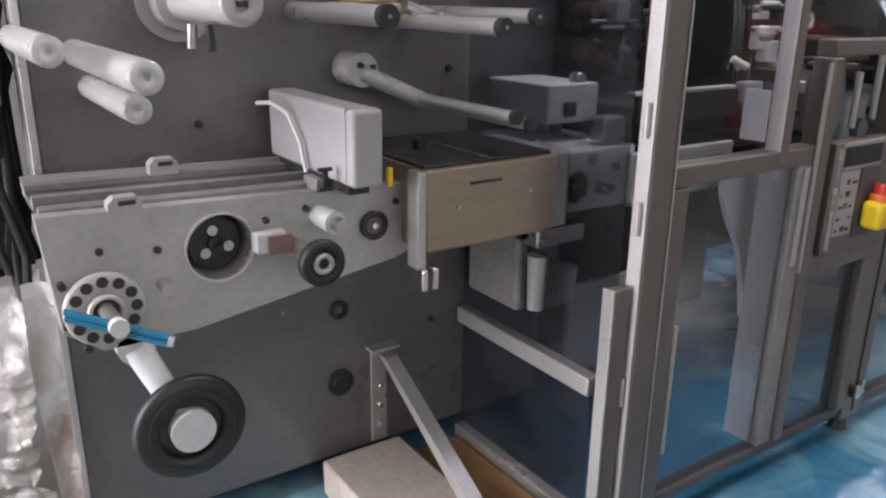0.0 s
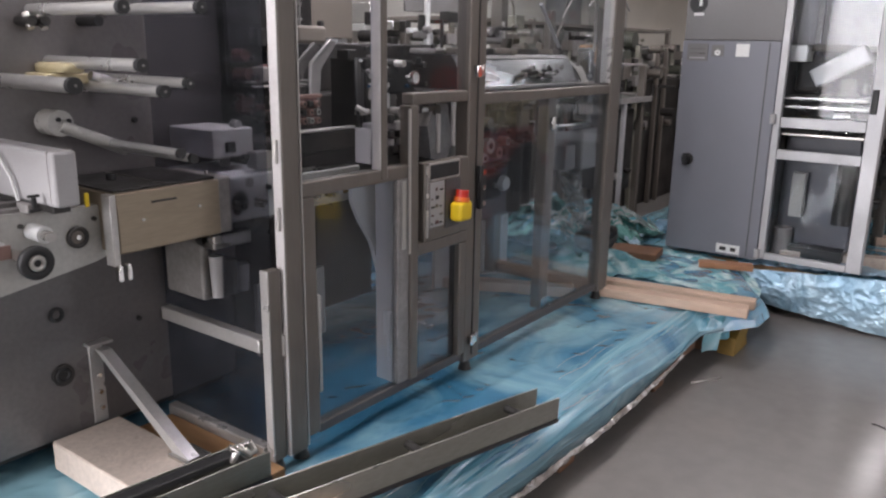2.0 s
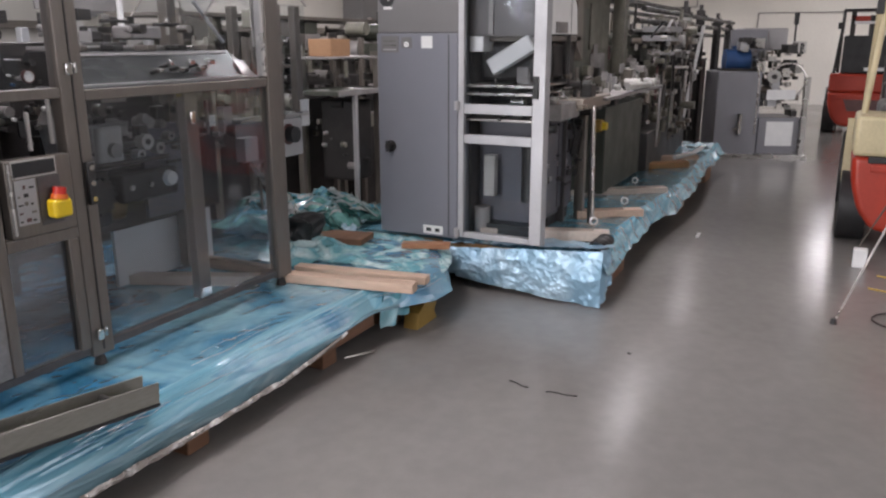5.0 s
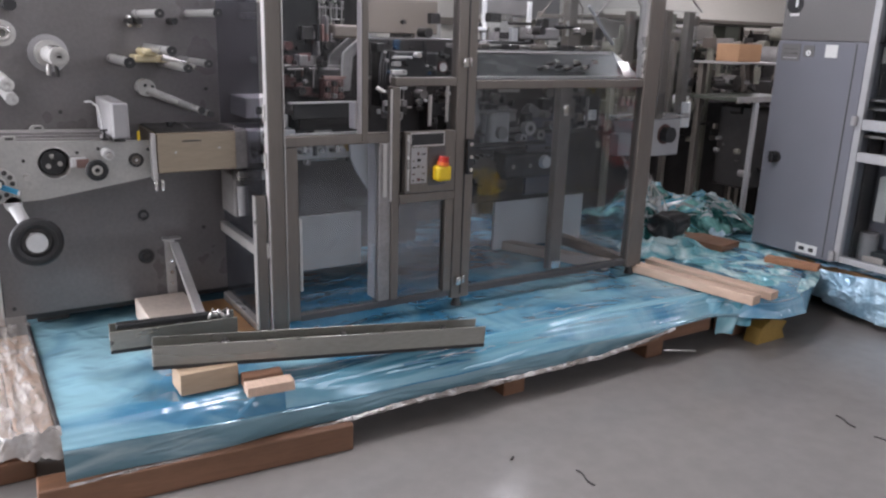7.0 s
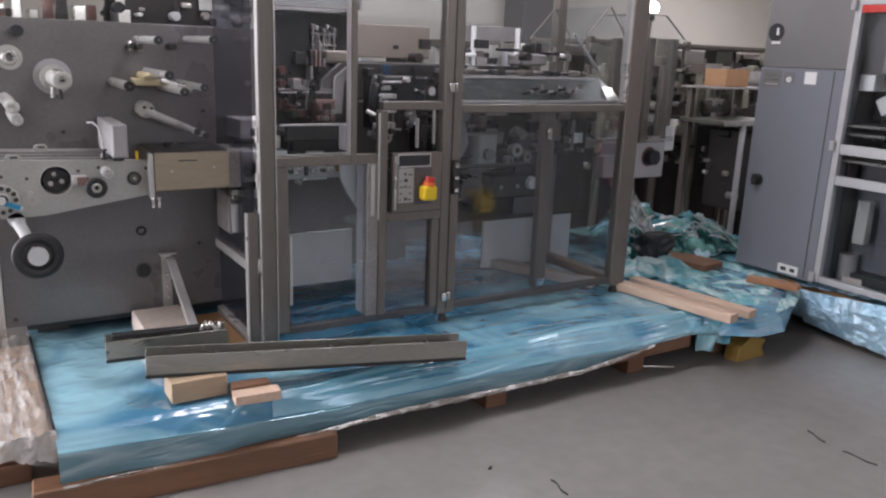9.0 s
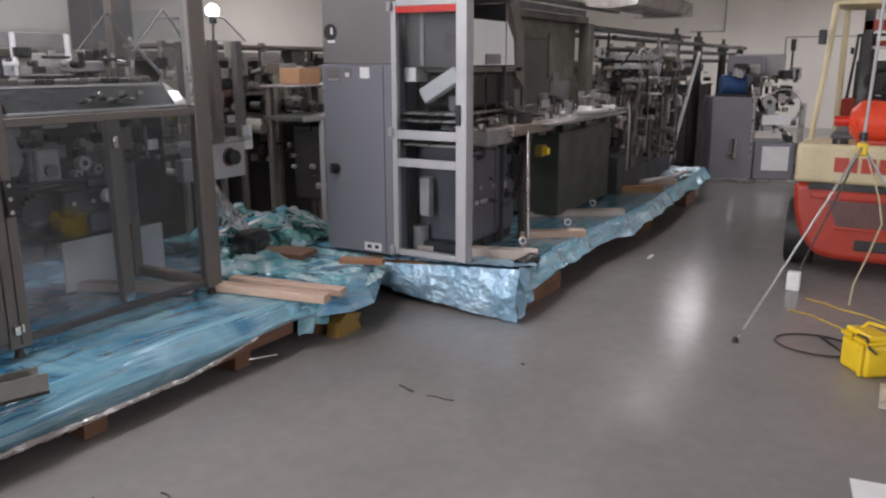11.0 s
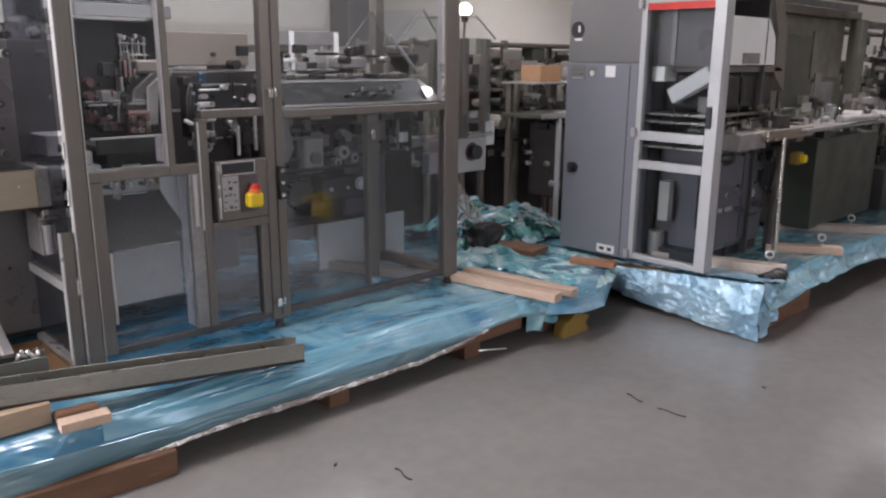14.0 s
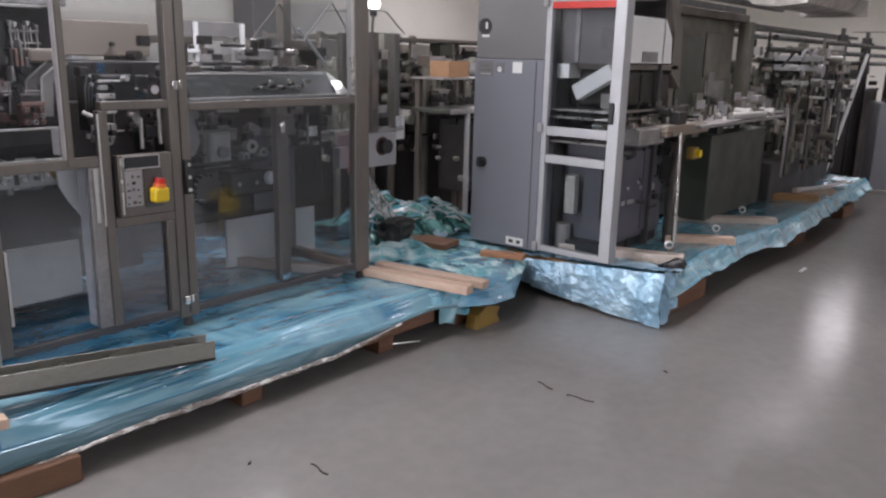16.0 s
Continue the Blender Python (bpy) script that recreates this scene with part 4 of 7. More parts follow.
    part("wheel_slot", C((ux, 1.229, uz), (ux, 1.2265, uz), 0.0085, seg=12), DARK_BROWN, wheel)
part("wheel_boss", ring(bmesh.new(), (0.106, 1.222, 0.914), (0, -1, 0), 0.026, 0.019, 0.014, 28), PROFILE_EDGE, wheel)
part("wheel_face", C((0.106, 1.234, 0.914), (0.106, 1.226, 0.914), 0.0195, seg=24), DARK, wheel)
part("wheel_spindle", C((0.106, 1.24, 0.914), (0.100, 1.115, 0.932), 0.011), STEEL, M)
part("spindle_cap", C((0.100, 1.115, 0.932), (0.0995, 1.10, 0.933), 0.0125), WHITE, M)
for dz in (0.0, -0.0095):
    part("blue_rod", C((0.043, 1.145, 0.954 + dz), (0.156, 1.085, 0.913 + dz), 0.0046, seg=10), CYAN_ROD, M, "blue plastic tube")
part("rod_cap", C((0.155, 1.0855, 0.909), (0.161, 1.082, 0.907), 0.0075, seg=10), COVER, M)
for k in range(6):
    part("wheel_bolt", C((0.055 + 0.012 * (k % 3), 1.249, 0.955 - 0.02 * k), (0.055 + 0.012 * (k % 3), 1.236, 0.955 - 0.02 * k), 0.006, seg=8), DARK, M)

# hand wheel
part("handwheel_rim", ring(bmesh.new(), (0.200, 1.195, 0.710), (0, -1, 0), 0.086, 0.048, 0.022, 48), BLACK, M, "black rubber handwheel rim")
part("handwheel_web", C((0.200, 1.205, 0.710), (0.200, 1.196, 0.710), 0.05, seg=32), DARK, M)
part("handwheel_ring", ring(bmesh.new(), (0.200, 1.184, 0.710), (0, -1, 0), 0.066, 0.064, 0.004, 40), DARK, M)
part("handwheel_hub", C((0.200, 1.2, 0.710), (0.200, 1.176, 0.710), 0.034, seg=28), WHITE, M)
part("handwheel_arm", C((0.190, 1.21, 0.73), (0.148, 1.26, 0.83), 0.019, 0.022), WHITE, M, "greyish nylon crank arm")
part("handwheel_arm_end", C((0.146, 1.25, 0.835), (0.146, 1.53, 0.835), 0.028, seg=28), WHITE, M)
part("grommet", ring(bmesh.new(), (0.62, 1.527, 0.695), (0, -1, 0), 0.021, 0.012, 0.01, 24), BLACK, M)
part("port", C((0.62, 1.531, 0.52), (0.62, 1.522, 0.52), 0.031, seg=24), DARK, M, "dark round port")
part("port_core", ring(bmesh.new(), (0.62, 1.521, 0.52), (0, -1, 0), 0.022, 0.012, 0.006, 24), BLACK, M)

# rollers and reels on the plate
part("reel_step", C((0.328, 1.515, 1.334), (0.328, 1.47, 1.334), 0.048, seg=36), HOUSING, M)
part("reel_disc", C((0.328, 1.53, 1.334), (0.328, 1.515, 1.334), 0.068, seg=40), COVER, M, "pale grey reel disc")
part("reel_hub", C((0.328, 1.515, 1.334), (0.328, 1.21, 1.334), 0.031, seg=28), NYLON, M)
part("reel_cap", ring(bmesh.new(), (0.328, 1.208, 1.334), (0, -1, 0), 0.032, 0.008, 0.012), HOUSING, M)
part("hub_slot", B(0.317, 0.339, 1.26, 1.40, 1.359, 1.3665, b=0.002), DARK, M)
part("cap_slot", B(0.321, 0.335, 1.199, 1.203, 1.330, 1.338), DARK, M)
part("reel_latch", C((0.315, 1.40, 1.30), (0.312, 1.40, 1.262), 0.008, seg=10), STEEL, M)
part("reel_latch", C((0.335, 1.38, 1.30), (0.339, 1.38, 1.258), 0.007, seg=10), DARK, M)
part("small_disc", C((0.185, 1.53, 1.403), (0.185, 1.515, 1.403), 0.046, seg=32), HOUSING, M)
part("small_hub", ring(bmesh.new(), (0.185, 1.49, 1.403), (0, -1, 0), 0.028, 0.013, 0.05, 24), STEEL, M)
part("black_cap", C((0.215, 1.53, 1.50), (0.215, 1.42, 1.50), 0.021, seg=20), BLACK, M)
for rx, rz, rr, yy in ((0.072, 1.277, 0.0205, 1.19), (0.158, 1.252, 0.0215, 1.075), (0.176, 1.196, 0.020, 1.215)):
    r = part("guide_roller", C((rx, 1.53, rz), (rx, yy, rz), rr, seg=24), NYLON, M, "greyish nylon guide roller")
    part("roller_cap", ring(bmesh.new(), (rx, yy - 0.002, rz), (0, -1, 0), rr * 0.96, rr * 0.16, 0.004, 24), NYLON, r)
for rx, rz, rr, yy in ((0.644, 1.485, 0.014, 1.13), (0.842, 1.494, 0.014, 1.125), (0.545, 1.318, 0.017, 1.18), (0.676, 1.361, 0.0145, 1.125), (0.804, 1.318, 0.0125, 1.135), (0.728, 1.302, 0.014, 1.125)):
    r = part("idler_roller", C((rx, 1.53, rz), (rx, yy, rz), rr, seg=20), ROLLER, M, "polished idler roller with a black end cap")
    part("end_cap", C((rx, yy + 0.004, rz), (rx, yy - 0.012, rz), rr * 1.08, seg=20), BLACK, r)
    part("cap_screw", C((rx, yy - 0.012, rz), (rx, yy - 0.015, rz), 0.003, seg=8), CAST, r)
part("roller_bracket", B(0.61, 0.72, 1.42, 1.53, 1.308, 1.335, b=0.006), CREAM, M, "cream cast roller bracket")
part("roller_bracket", B(0.635, 0.69, 1.38, 1.53, 1.335, 1.36, b=0.01), CREAM, M)
part("bracket_link", C((0.70, 1.38, 1.33), (0.82, 1.38, 1.295), 0.012, seg=12), STEEL, M)
for kx in (0.612, 0.645):
    part("thumb_screw", C((kx, 1.53, 1.458), (kx, 1.46, 1.458), 0.012, seg=12), DARK, M)
    part("thumb_screw", C((kx, 1.49, 1.475), (kx, 1.47, 1.44), 0.009, seg=10), STEEL, M)
part("thumb_screw", C((0.77, 1.53, 1.462), (0.77, 1.44, 1.462), 0.013, seg=14), BLACK, M)
part("arm_hub", C((0.655, 1.53, 1.21), (0.655, 1.46, 1.21), 0.033, seg=28), HOUSING, M, "grey dancer arm hub")
for a in (20, 140, 260):
    part("hub_bolt", C((0.66 + 0.016 * math.cos(radians(a)), 1.461, 1.21 + 0.016 * math.sin(radians(a))), (0.66 + 0.016 * math.cos(radians(a)), 1.454, 1.21 + 0.016 * math.sin(radians(a))), 0.006, seg=10), BLACK, M)
part("dancer_arm", pipe(bmesh.new(), [(0.655, 1.465, 1.205), (0.735, 1.45, 1.168), (0.815, 1.442, 1.132)], 0.0165, 14), HOUSING, M)
for rx, rz in ((0.772, 1.153), (0.805, 1.138)):
    r = part("dancer_roller", C((rx, 1.44, rz), (rx, 1.14, rz), 0.0105, seg=18), ROLLER, M)
    part("end_cap", C((rx, 1.14, rz), (rx, 1.128, rz), 0.0125, seg=16), BLACK, r)

# covers along the infeed
bm = B(0.470, 0.525, 1.155, 1.49, 1.06, 1.182, b=0.007)
part("motor_cover", bm, COVER, M, "pale grey rounded motor cover")
part("cover_seam", B(0.4692, 0.5258, 1.176, 1.178, 1.068, 1.1828), CAST, M)
part("cover_base", B(0.475, 0.512, 1.18, 1.46, 1.045, 1.064), DARK, M)
part("cover_stand", B(0.446, 0.462, 1.24, 1.29, 1.04, 1.062, b=0.003), CAST, M)
part("air_hose", pipe(bmesh.new(), [(0.425, 1.43, 1.165), (0.443, 1.41, 1.167), (0.457, 1.37, 1.152), (0.460, 1.33, 1.11), (0.461, 1.31, 1.06)], 0.0036, 8), WHITE, M, "thin white air hose")
box1 = part("steel_cover", B(0.615, 0.905, 1.17, 1.46, 0.925, 1.07, b=0.004), BOX_TAN, M, "warm brushed steel box cover")
part("lettering_bar", B(0.705, 0.775, 1.1685, 1.17, 1.037, 1.042), DARK, box1)
part("cover_screw", C((0.68, 1.171, 1.0), (0.68, 1.166, 1.0), 0.004, seg=8), STEEL, box1)
part("cover_screw", C((0.84, 1.171, 1.01), (0.84, 1.166, 1.01), 0.004, seg=8), STEEL, box1)
part("hinge_plate", B(0.595, 0.612, 1.165, 1.2, 0.90, 1.07, b=0.002), PROFILE_EDGE, M)
for k in (0.0, 0.022):
    part("toggle_latch", B(0.596 + k, 0.608 + k, 1.15, 1.17, 0.865, 0.905, b=0.003), CHROME, M)
part("valve_block", B(0.905, 0.96, 1.19, 1.42, 0.92, 1.07, b=0.006), CAST, M)
part("gearbox", B(0.961, 1.16, 1.21, 1.5, 0.935, 1.062, b=0.006), WHITE, M, "pale grey gear housing")
for gx, gz in ((0.985, 0.965), (0.985, 0.99), (1.01, 0.978), (1.1, 1.02)):
    part("gear_bolt", C((gx, 1.21, gz), (gx, 1.20, gz), 0.008, seg=8), BLACK, M)
part("gearbox_shaft", C((1.0, 1.24, 0.99), (1.0, 1.21, 0.99), 0.03), DARK, M)
part("upper_block", B(0.99, 1.13, 1.3, 1.5, 1.10, 1.18, b=0.004), STEP_WHITE, M, "pale grey valve block")
part("block_clip", B(1.03, 1.06, 1.288, 1.3, 1.115, 1.145, b=0.003), DARK, M)
part("side_box", B(0.93, 1.05, 1.30, 1.48, 0.70, 0.88, b=0.012), CAST, M, "grey filter housing")
for k in range(3):
    part("filter_bowl", C((0.95 + 0.042 * k, 1.26, 0.72), (0.95 + 0.042 * k, 1.26, 0.84 - 0.02 * k), 0.018, 0.022, seg=16), (COVER, STEEL, WHITE)[k], M, "pale air filter bowl")
part("filter_bar", B(0.93, 1.06, 1.24, 1.30, 0.86, 0.90, b=0.005), STEEL, M)
part("drive_motor", C((0.93, 1.3, 0.9), (1.12, 1.3, 0.9), 0.035), DARK, M)
part("cover_lid", B(0.618, 0.902, 1.185, 1.455, 1.07, 1.076, b=0.002), DARK, box1, "dark oily lid")
part("lid_seam", B(0.755, 0.759, 1.19, 1.45, 1.076, 1.078), STEEL, box1)
part("lid_knob", C((0.70, 1.33, 1.076), (0.70, 1.33, 1.092), 0.012, seg=14), BLACK, box1)
part("cover_tab", B(0.556, 0.566, 1.196, 1.204, 1.045, 1.078, b=0.002), YELLOW, M)
for z0, z1, hw in ((1.05, 1.056, 0.012), (1.0565, 1.0815, 0.0045), (1.082, 1.088, 0.012)):
    part("cover_bracket", B(0.448 - hw, 0.448 + hw, 1.205, 1.213, z0, z1, b=0.001), BLACK, M)


# bracket on the wood block
part("foot_bracket", B(0.695, 0.735, 1.521, 1.529, 0.345, 0.585, b=0.002), PROFILE_EDGE, M, "bright steel foot bracket")
part("bracket_cap", B(0.685, 0.755, 1.495, 1.529, 0.585, 0.592), PROFILE_EDGE, M)
bm = bmesh.new()
prism(bm, [(1.518, 0.57), (1.488, 0.57), (1.10, 0.362), (1.17, 0.362)], "x", 0.712, 0.745)
part("bracket_strut", bm, PROFILE_EDGE, M)
part("strut_foot", B(0.70, 0.775, 1.09, 1.18, 0.356, 0.366, b=0.002), STEEL, M)
for k in range(3):
    part("bracket_bolt", C((0.716, 1.522, 0.39 + 0.05 * k), (0.716, 1.511, 0.39 + 0.05 * k), 0.007, seg=6), CHROME, M)

# ---- guard of the first machine ----
GY = 1.0


def post(x0, x1, z0, z1, depth=0.055):
    return part("guard_post", B(x0, x1, GY, GY + depth, z0, z1, b=0.005), BRONZE, M)


post(0.972, 1.032, 0.30, 2.05, depth=0.034)
part("post_edge", B(0.9685, 0.9715, GY + 0.002, GY + 0.034, 0.30, 2.05, b=0.001), EDGE_WHITE, M, "paler west side strip of the post")
part("post_groove", B(1.0325, 1.0365, GY - 0.001, GY + 0.01, 0.31, 2.04), PROFILE_EDGE, M)
part("post_extension", B(0.922, 0.961, GY + 0.012, GY + 0.038, 0.30, 0.845, b=0.003), BRONZE, M)
part("post_extension_edge", B(0.916, 0.921, GY + 0.012, GY + 0.04, 0.30, 0.845, b=0.001), PROFILE_EDGE, M)
part("inner_post", B(1.037, 1.086, GY + 0.005, GY + 0.045, 0.33, 1.019, b=0.003), BRONZE, M)
part("inner_post_edge", B(1.087, 1.099, GY + 0.004, GY + 0.03, 0.45, 0.74, b=0.002), PROFILE_EDGE, M)
for hz in (0.975, 1.15, 0.63):
    part("hinge", C((0.963, GY + 0.014, hz - 0.03), (0.963, GY + 0.014, hz + 0.03), 0.0055, seg=12), PROFILE_EDGE, M)
for fx in (0.94, 1.03, 1.84, 2.92):
    part("levelling_foot", C((fx, GY + 0.03, 0.266), (fx, GY + 0.03, 0.302), 0.024, 0.016, seg=16), DARK, M)
post(1.79, 1.885, 0.31, 2.05)
part("post_groove", B(1.835, 1.841, GY - 0.003, GY + 0.002, 0.33, 2.03), DARK, M)
post(2.87, 2.97, 0.31, 2.05)
part("post_edge", B(2.857, 2.869, GY + 0.004, GY + 0.05, 1.27, 2.05, b=0.002), PROFILE_EDGE, M)
post(1.352, 1.380, 1.03, 2.05, depth=0.036)
part("post_edge", B(1.347, 1.351, GY + 0.002, GY + 0.036, 1.06, 2.05, b=0.001), EDGE_WHITE, M)
part("top_rail", B(1.037, 1.789, GY + 0.005, GY + 0.05, 1.99, 2.05, b=0.004), BRONZE, M)
part("top_rail", B(1.886, 2.869, GY + 0.005, GY + 0.05, 1.99, 2.05, b=0.004), BRONZE, M)
part("mid_rail", B(1.037, 1.50, GY + 0.005, GY + 0.05, 1.02, 1.06, b=0.004), BRONZE, M)
part("upper_rail", B(1.50, 1.789, GY + 0.004, GY + 0.05, 1.24, 1.275, b=0.004), BRONZE, M)
part("upper_rail", B(1.886, 2.869, GY + 0.004, GY + 0.05, 1.225, 1.262, b=0.004), BRONZE, M)
part("bottom_rail", B(1.087, 1.789, GY + 0.008, GY + 0.045, 0.322, 0.352, b=0.004), INNER, M)
part("bottom_rail", B(1.886, 2.869, GY + 0.008, GY + 0.045, 0.322, 0.352, b=0.004), INNER, M)
part("door_post", B(1.485, 1.52, GY - 0.004, GY + 0.045, 0.353, 1.24, b=0.004), BRONZE, M)
part("door_post", B(1.43, 1.484, GY + 0.004, GY + 0.05, 0.353, 1.02, b=0.004), CAST, M)
part("door_post_edge", B(1.446, 1.462, GY - 0.001, GY + 0.003, 0.80, 1.015), PROFILE_EDGE, M)
part("door_post_edge", B(1.476, 1.4845, GY - 0.003, GY + 0.003, 0.78, 1.23), PROFILE_EDGE, M)
part("door_side", B(1.423, 1.429, GY + 0.024, GY + 0.09, 0.36, 1.018, b=0.001), COVER, M, "pale grey side sheet of the door post")
part("panel_latch", B(1.41, 1.435, GY + 0.024, GY + 0.05, 0.52, 0.60, b=0.004), ALU, M)
part("latch_pull", C((1.42, GY + 0.03, 0.44), (1.42, GY + 0.03, 0.52), 0.008, seg=10), ALU, M)
part("door_rail", B(1.521, 1.789, GY - 0.004, GY + 0.045, 0.765, 0.805, b=0.004), BRONZE, M)
part("door_edge", B(1.745, 1.783, GY - 0.006, GY + 0.04, 0.353, 0.764, b=0.003), BRONZE, M)
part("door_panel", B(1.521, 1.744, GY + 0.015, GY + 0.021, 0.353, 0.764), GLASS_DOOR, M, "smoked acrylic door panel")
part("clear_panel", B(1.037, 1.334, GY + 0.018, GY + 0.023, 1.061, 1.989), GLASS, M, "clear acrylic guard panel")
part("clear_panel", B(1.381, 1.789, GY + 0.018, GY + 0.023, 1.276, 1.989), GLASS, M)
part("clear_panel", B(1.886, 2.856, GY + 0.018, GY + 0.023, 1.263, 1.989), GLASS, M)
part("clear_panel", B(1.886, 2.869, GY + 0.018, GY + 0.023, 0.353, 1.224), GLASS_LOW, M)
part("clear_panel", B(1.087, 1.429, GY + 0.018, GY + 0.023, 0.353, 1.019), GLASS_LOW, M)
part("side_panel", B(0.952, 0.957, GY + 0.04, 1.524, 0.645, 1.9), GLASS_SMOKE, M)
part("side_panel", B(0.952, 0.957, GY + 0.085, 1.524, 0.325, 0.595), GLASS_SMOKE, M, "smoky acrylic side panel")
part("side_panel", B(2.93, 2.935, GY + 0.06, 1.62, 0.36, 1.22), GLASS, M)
for z0, z1 in ((0.285, 0.32), (0.60, 0.64)):
    part("side_rail", B(0.93, 0.965, GY + 0.071, 1.52, z0, z1, b=0.004), PROFILE_EDGE, M)
part("side_rail", B(2.89, 2.95, GY + 0.056, 1.60, 0.30, 0.35, b=0.004), BRONZE, M)
part("side_rail", B(2.89, 2.95, GY + 0.056, 1.60, 1.225, 1.262, b=0.004), BRONZE, M)
for lz in (0.395, 1.335):
    part("latch", B(1.805, 1.83, GY - 0.022, GY - 0.003, lz - 0.018, lz + 0.02, b=0.003), CHROME, M)
    part("latch", B(1.838, 1.85, GY - 0.018, GY - 0.003, lz - 0.014, lz + 0.022, b=0.003), CHROME, M)
part("hinge_strip", B(1.84, 1.872, GY - 0.022, GY - 0.004, 0.87, 1.02, b=0.003), BLACK, M)
for hz in (0.89, 0.945, 1.0):
    part("hinge_screw", C((1.856, GY - 0.022, hz), (1.856, GY - 0.026, hz), 0.010, seg=12), CHROME, M)
part("mid_post", B(2.375, 2.445, GY + 0.03, GY + 0.075, 0.353, 1.224, b=0.005), BRONZE, M)
part("mid_post_foot", B(2.385, 2.435, GY + 0.024, GY + 0.029, 0.36, 0.40, b=0.002), CHROME, M)
part("mid_post_catch", B(2.388, 2.412, GY + 0.012, GY + 0.029, 1.10, 1.15, b=0.003), CHROME, M)
for rx, ry in ((2.9, 1.61), (1.16, 1.95)):
    part("rear_post", B(rx - 0.03, rx + 0.03, ry - 0.03, ry + 0.03, 0.30, 2.05, b=0.005), BRONZE, M)

# control panel
panel = part("control_panel", B(1.545, 1.785, GY - 0.008, GY + 0.03, 0.806, 1.06, b=0.004), BRONZE, M, "bronze control panel with keypad and display")
part("display", B(1.570, 1.722, GY - 0.014, GY - 0.008, 1.006, 1.052, b=0.003), BLACK, panel)
part("display_frame", B(1.565, 1.727, GY - 0.011, GY - 0.0085, 1.0, 1.058), PROFILE_EDGE, panel)
keypad = part("keypad", B(1.568, 1.644, GY - 0.012, GY - 0.008, 0.848, 0.996, b=0.002), COVER, panel, "pale keypad sheet with small dark marks")
for r in range(5):
    for c in range(3):
        if (2 * r + c) % 5 == 3:
            continue
        w_, h_ = 0.008 + 0.004 * ((r + 2 * c) % 3), 0.006 + 0.006 * ((2 * r + c) % 2)
        part("key", B(1.575 + 0.022 * c, 1.575 + 0.022 * c + w_, GY - 0.0135, GY - 0.012, 0.858 + 0.027 * r, 0.858 + 0.027 * r + h_), (DARK_BROWN, DARK_PINK, DARK_BROWN, BRONZE)[(r + c) % 4], keypad)
part("blank_plate", B(1.652, 1.735, GY - 0.011, GY - 0.008, 0.835, 0.996, b=0.002), INNER, panel)
part("panel_edge", B(1.552, 1.559, GY - 0.014, GY - 0.008, 0.82, 1.05), PROFILE_EDGE, panel)
estop = part("stop_box", B(1.667, 1.737, GY - 0.062, GY - 0.014, 0.858, 0.922, b=0.012), YELLOW, M, "yellow emergency stop box with a red button")
part("stop_button", C((1.706, GY - 0.038, 0.934), (1.710, GY - 0.038, 0.958), 0.021, seg=20), RED, estop)
part("stop_collar", C((1.704, GY - 0.038, 0.92), (1.706, GY - 0.038, 0.935), 0.026, seg=20), ORANGE, estop)
for sx, z0, z1 in ((1.532, 1.135, 1.265), (1.69, 1.075, 1.20), (1.774, 1.09, 1.236)):
    part("panel_rod", C((sx, GY + 0.052, z0), (sx, GY + 0.052, z1), 0.008, seg=10), PROFILE_EDGE, M)

# inside the guard
part("black_backplate", B(1.206, 1.372, 1.485, 1.505, 1.285, 1.632, b=0.003), BLACK, M, "matt black back plate")
part("bay_shelf", B(1.206, 1.50, 1.455, 1.53, 1.634, 1.648, b=0.002), CAST, M)
part("bay_beam", B(1.206, 1.62, 1.465, 1.53, 1.650, 1.705, b=0.004), PLATE, M, "dull grey cross beam")
part("bay_box", B(1.206, 1.56, 1.48, 1.60, 1.707, 2.0, b=0.006), DARK_BROWN, M, "dark box above the bay")
for k in range(5):
    part("bay_fitting", C((1.25 + 0.06 * k, 1.478, 1.725), (1.25 + 0.06 * k, 1.45, 1.725), 0.008 + 0.003 * (k % 2), seg=12), (STEEL, CAST, DARK)[k % 3], M)
part("lower_backplate", B(1.206, 1.60, 1.532, 1.56, 1.03, 1.648, b=0.003), DARK_BROWN, M)
part("core_body", B(1.25, 1.95, 1.58, 2.1, 0.42, 1.24, b=0.01), DARK_BROWN, M)
part("core_body", B(1.951, 3.18, 1.62, 2.1, 0.57, 1.24, b=0.01), DARK_BROWN, M)
part("core_top", B(1.62, 2.7, 1.7, 2.1, 1.24, 1.42, b=0.01), DARK_BROWN, M)
part("lower_panel", B(1.275, 1.59, 1.49, 1.51, 0.372, 0.628, b=0.003), HOUSING, M, "pale grey lower panel")
part("lower_panel", B(2.51, 3.16, 1.68, 1.70, 0.275, 0.553, b=0.003), WHITE, M, "pale grey lower panel")
part("panel_lip", B(2.50, 3.17, 1.672, 1.679, 0.553, 0.562, b=0.002), DARK_BROWN, M)
part("deck_plate", B(1.15, 1.47, 1.22, 1.50, 1.115, 1.135, b=0.003), DARK_BROWN, M)
part("deck_lip", B(1.15, 1.47, 1.20, 1.219, 1.10, 1.16, b=0.003), DARK, M)
part("deck_lip_edge", B(1.13, 1.45, 1.196, 1.218, 1.161, 1.169, b=0.002), PROFILE_EDGE, M)
part("deck_plate", B(1.62, 2.9, 1.4, 1.57, 0.965, 0.98, b=0.003), DARK, M)
part("front_beam", B(1.13, 1.46, 1.19, 1.21, 0.94, 1.045, b=0.003), HOUSING, M, "pale grey green front beam")
part("warning_label", B(1.36, 1.425, 1.186, 1.189, 0.965, 1.02), FOAM, M, "small yellow warning label")
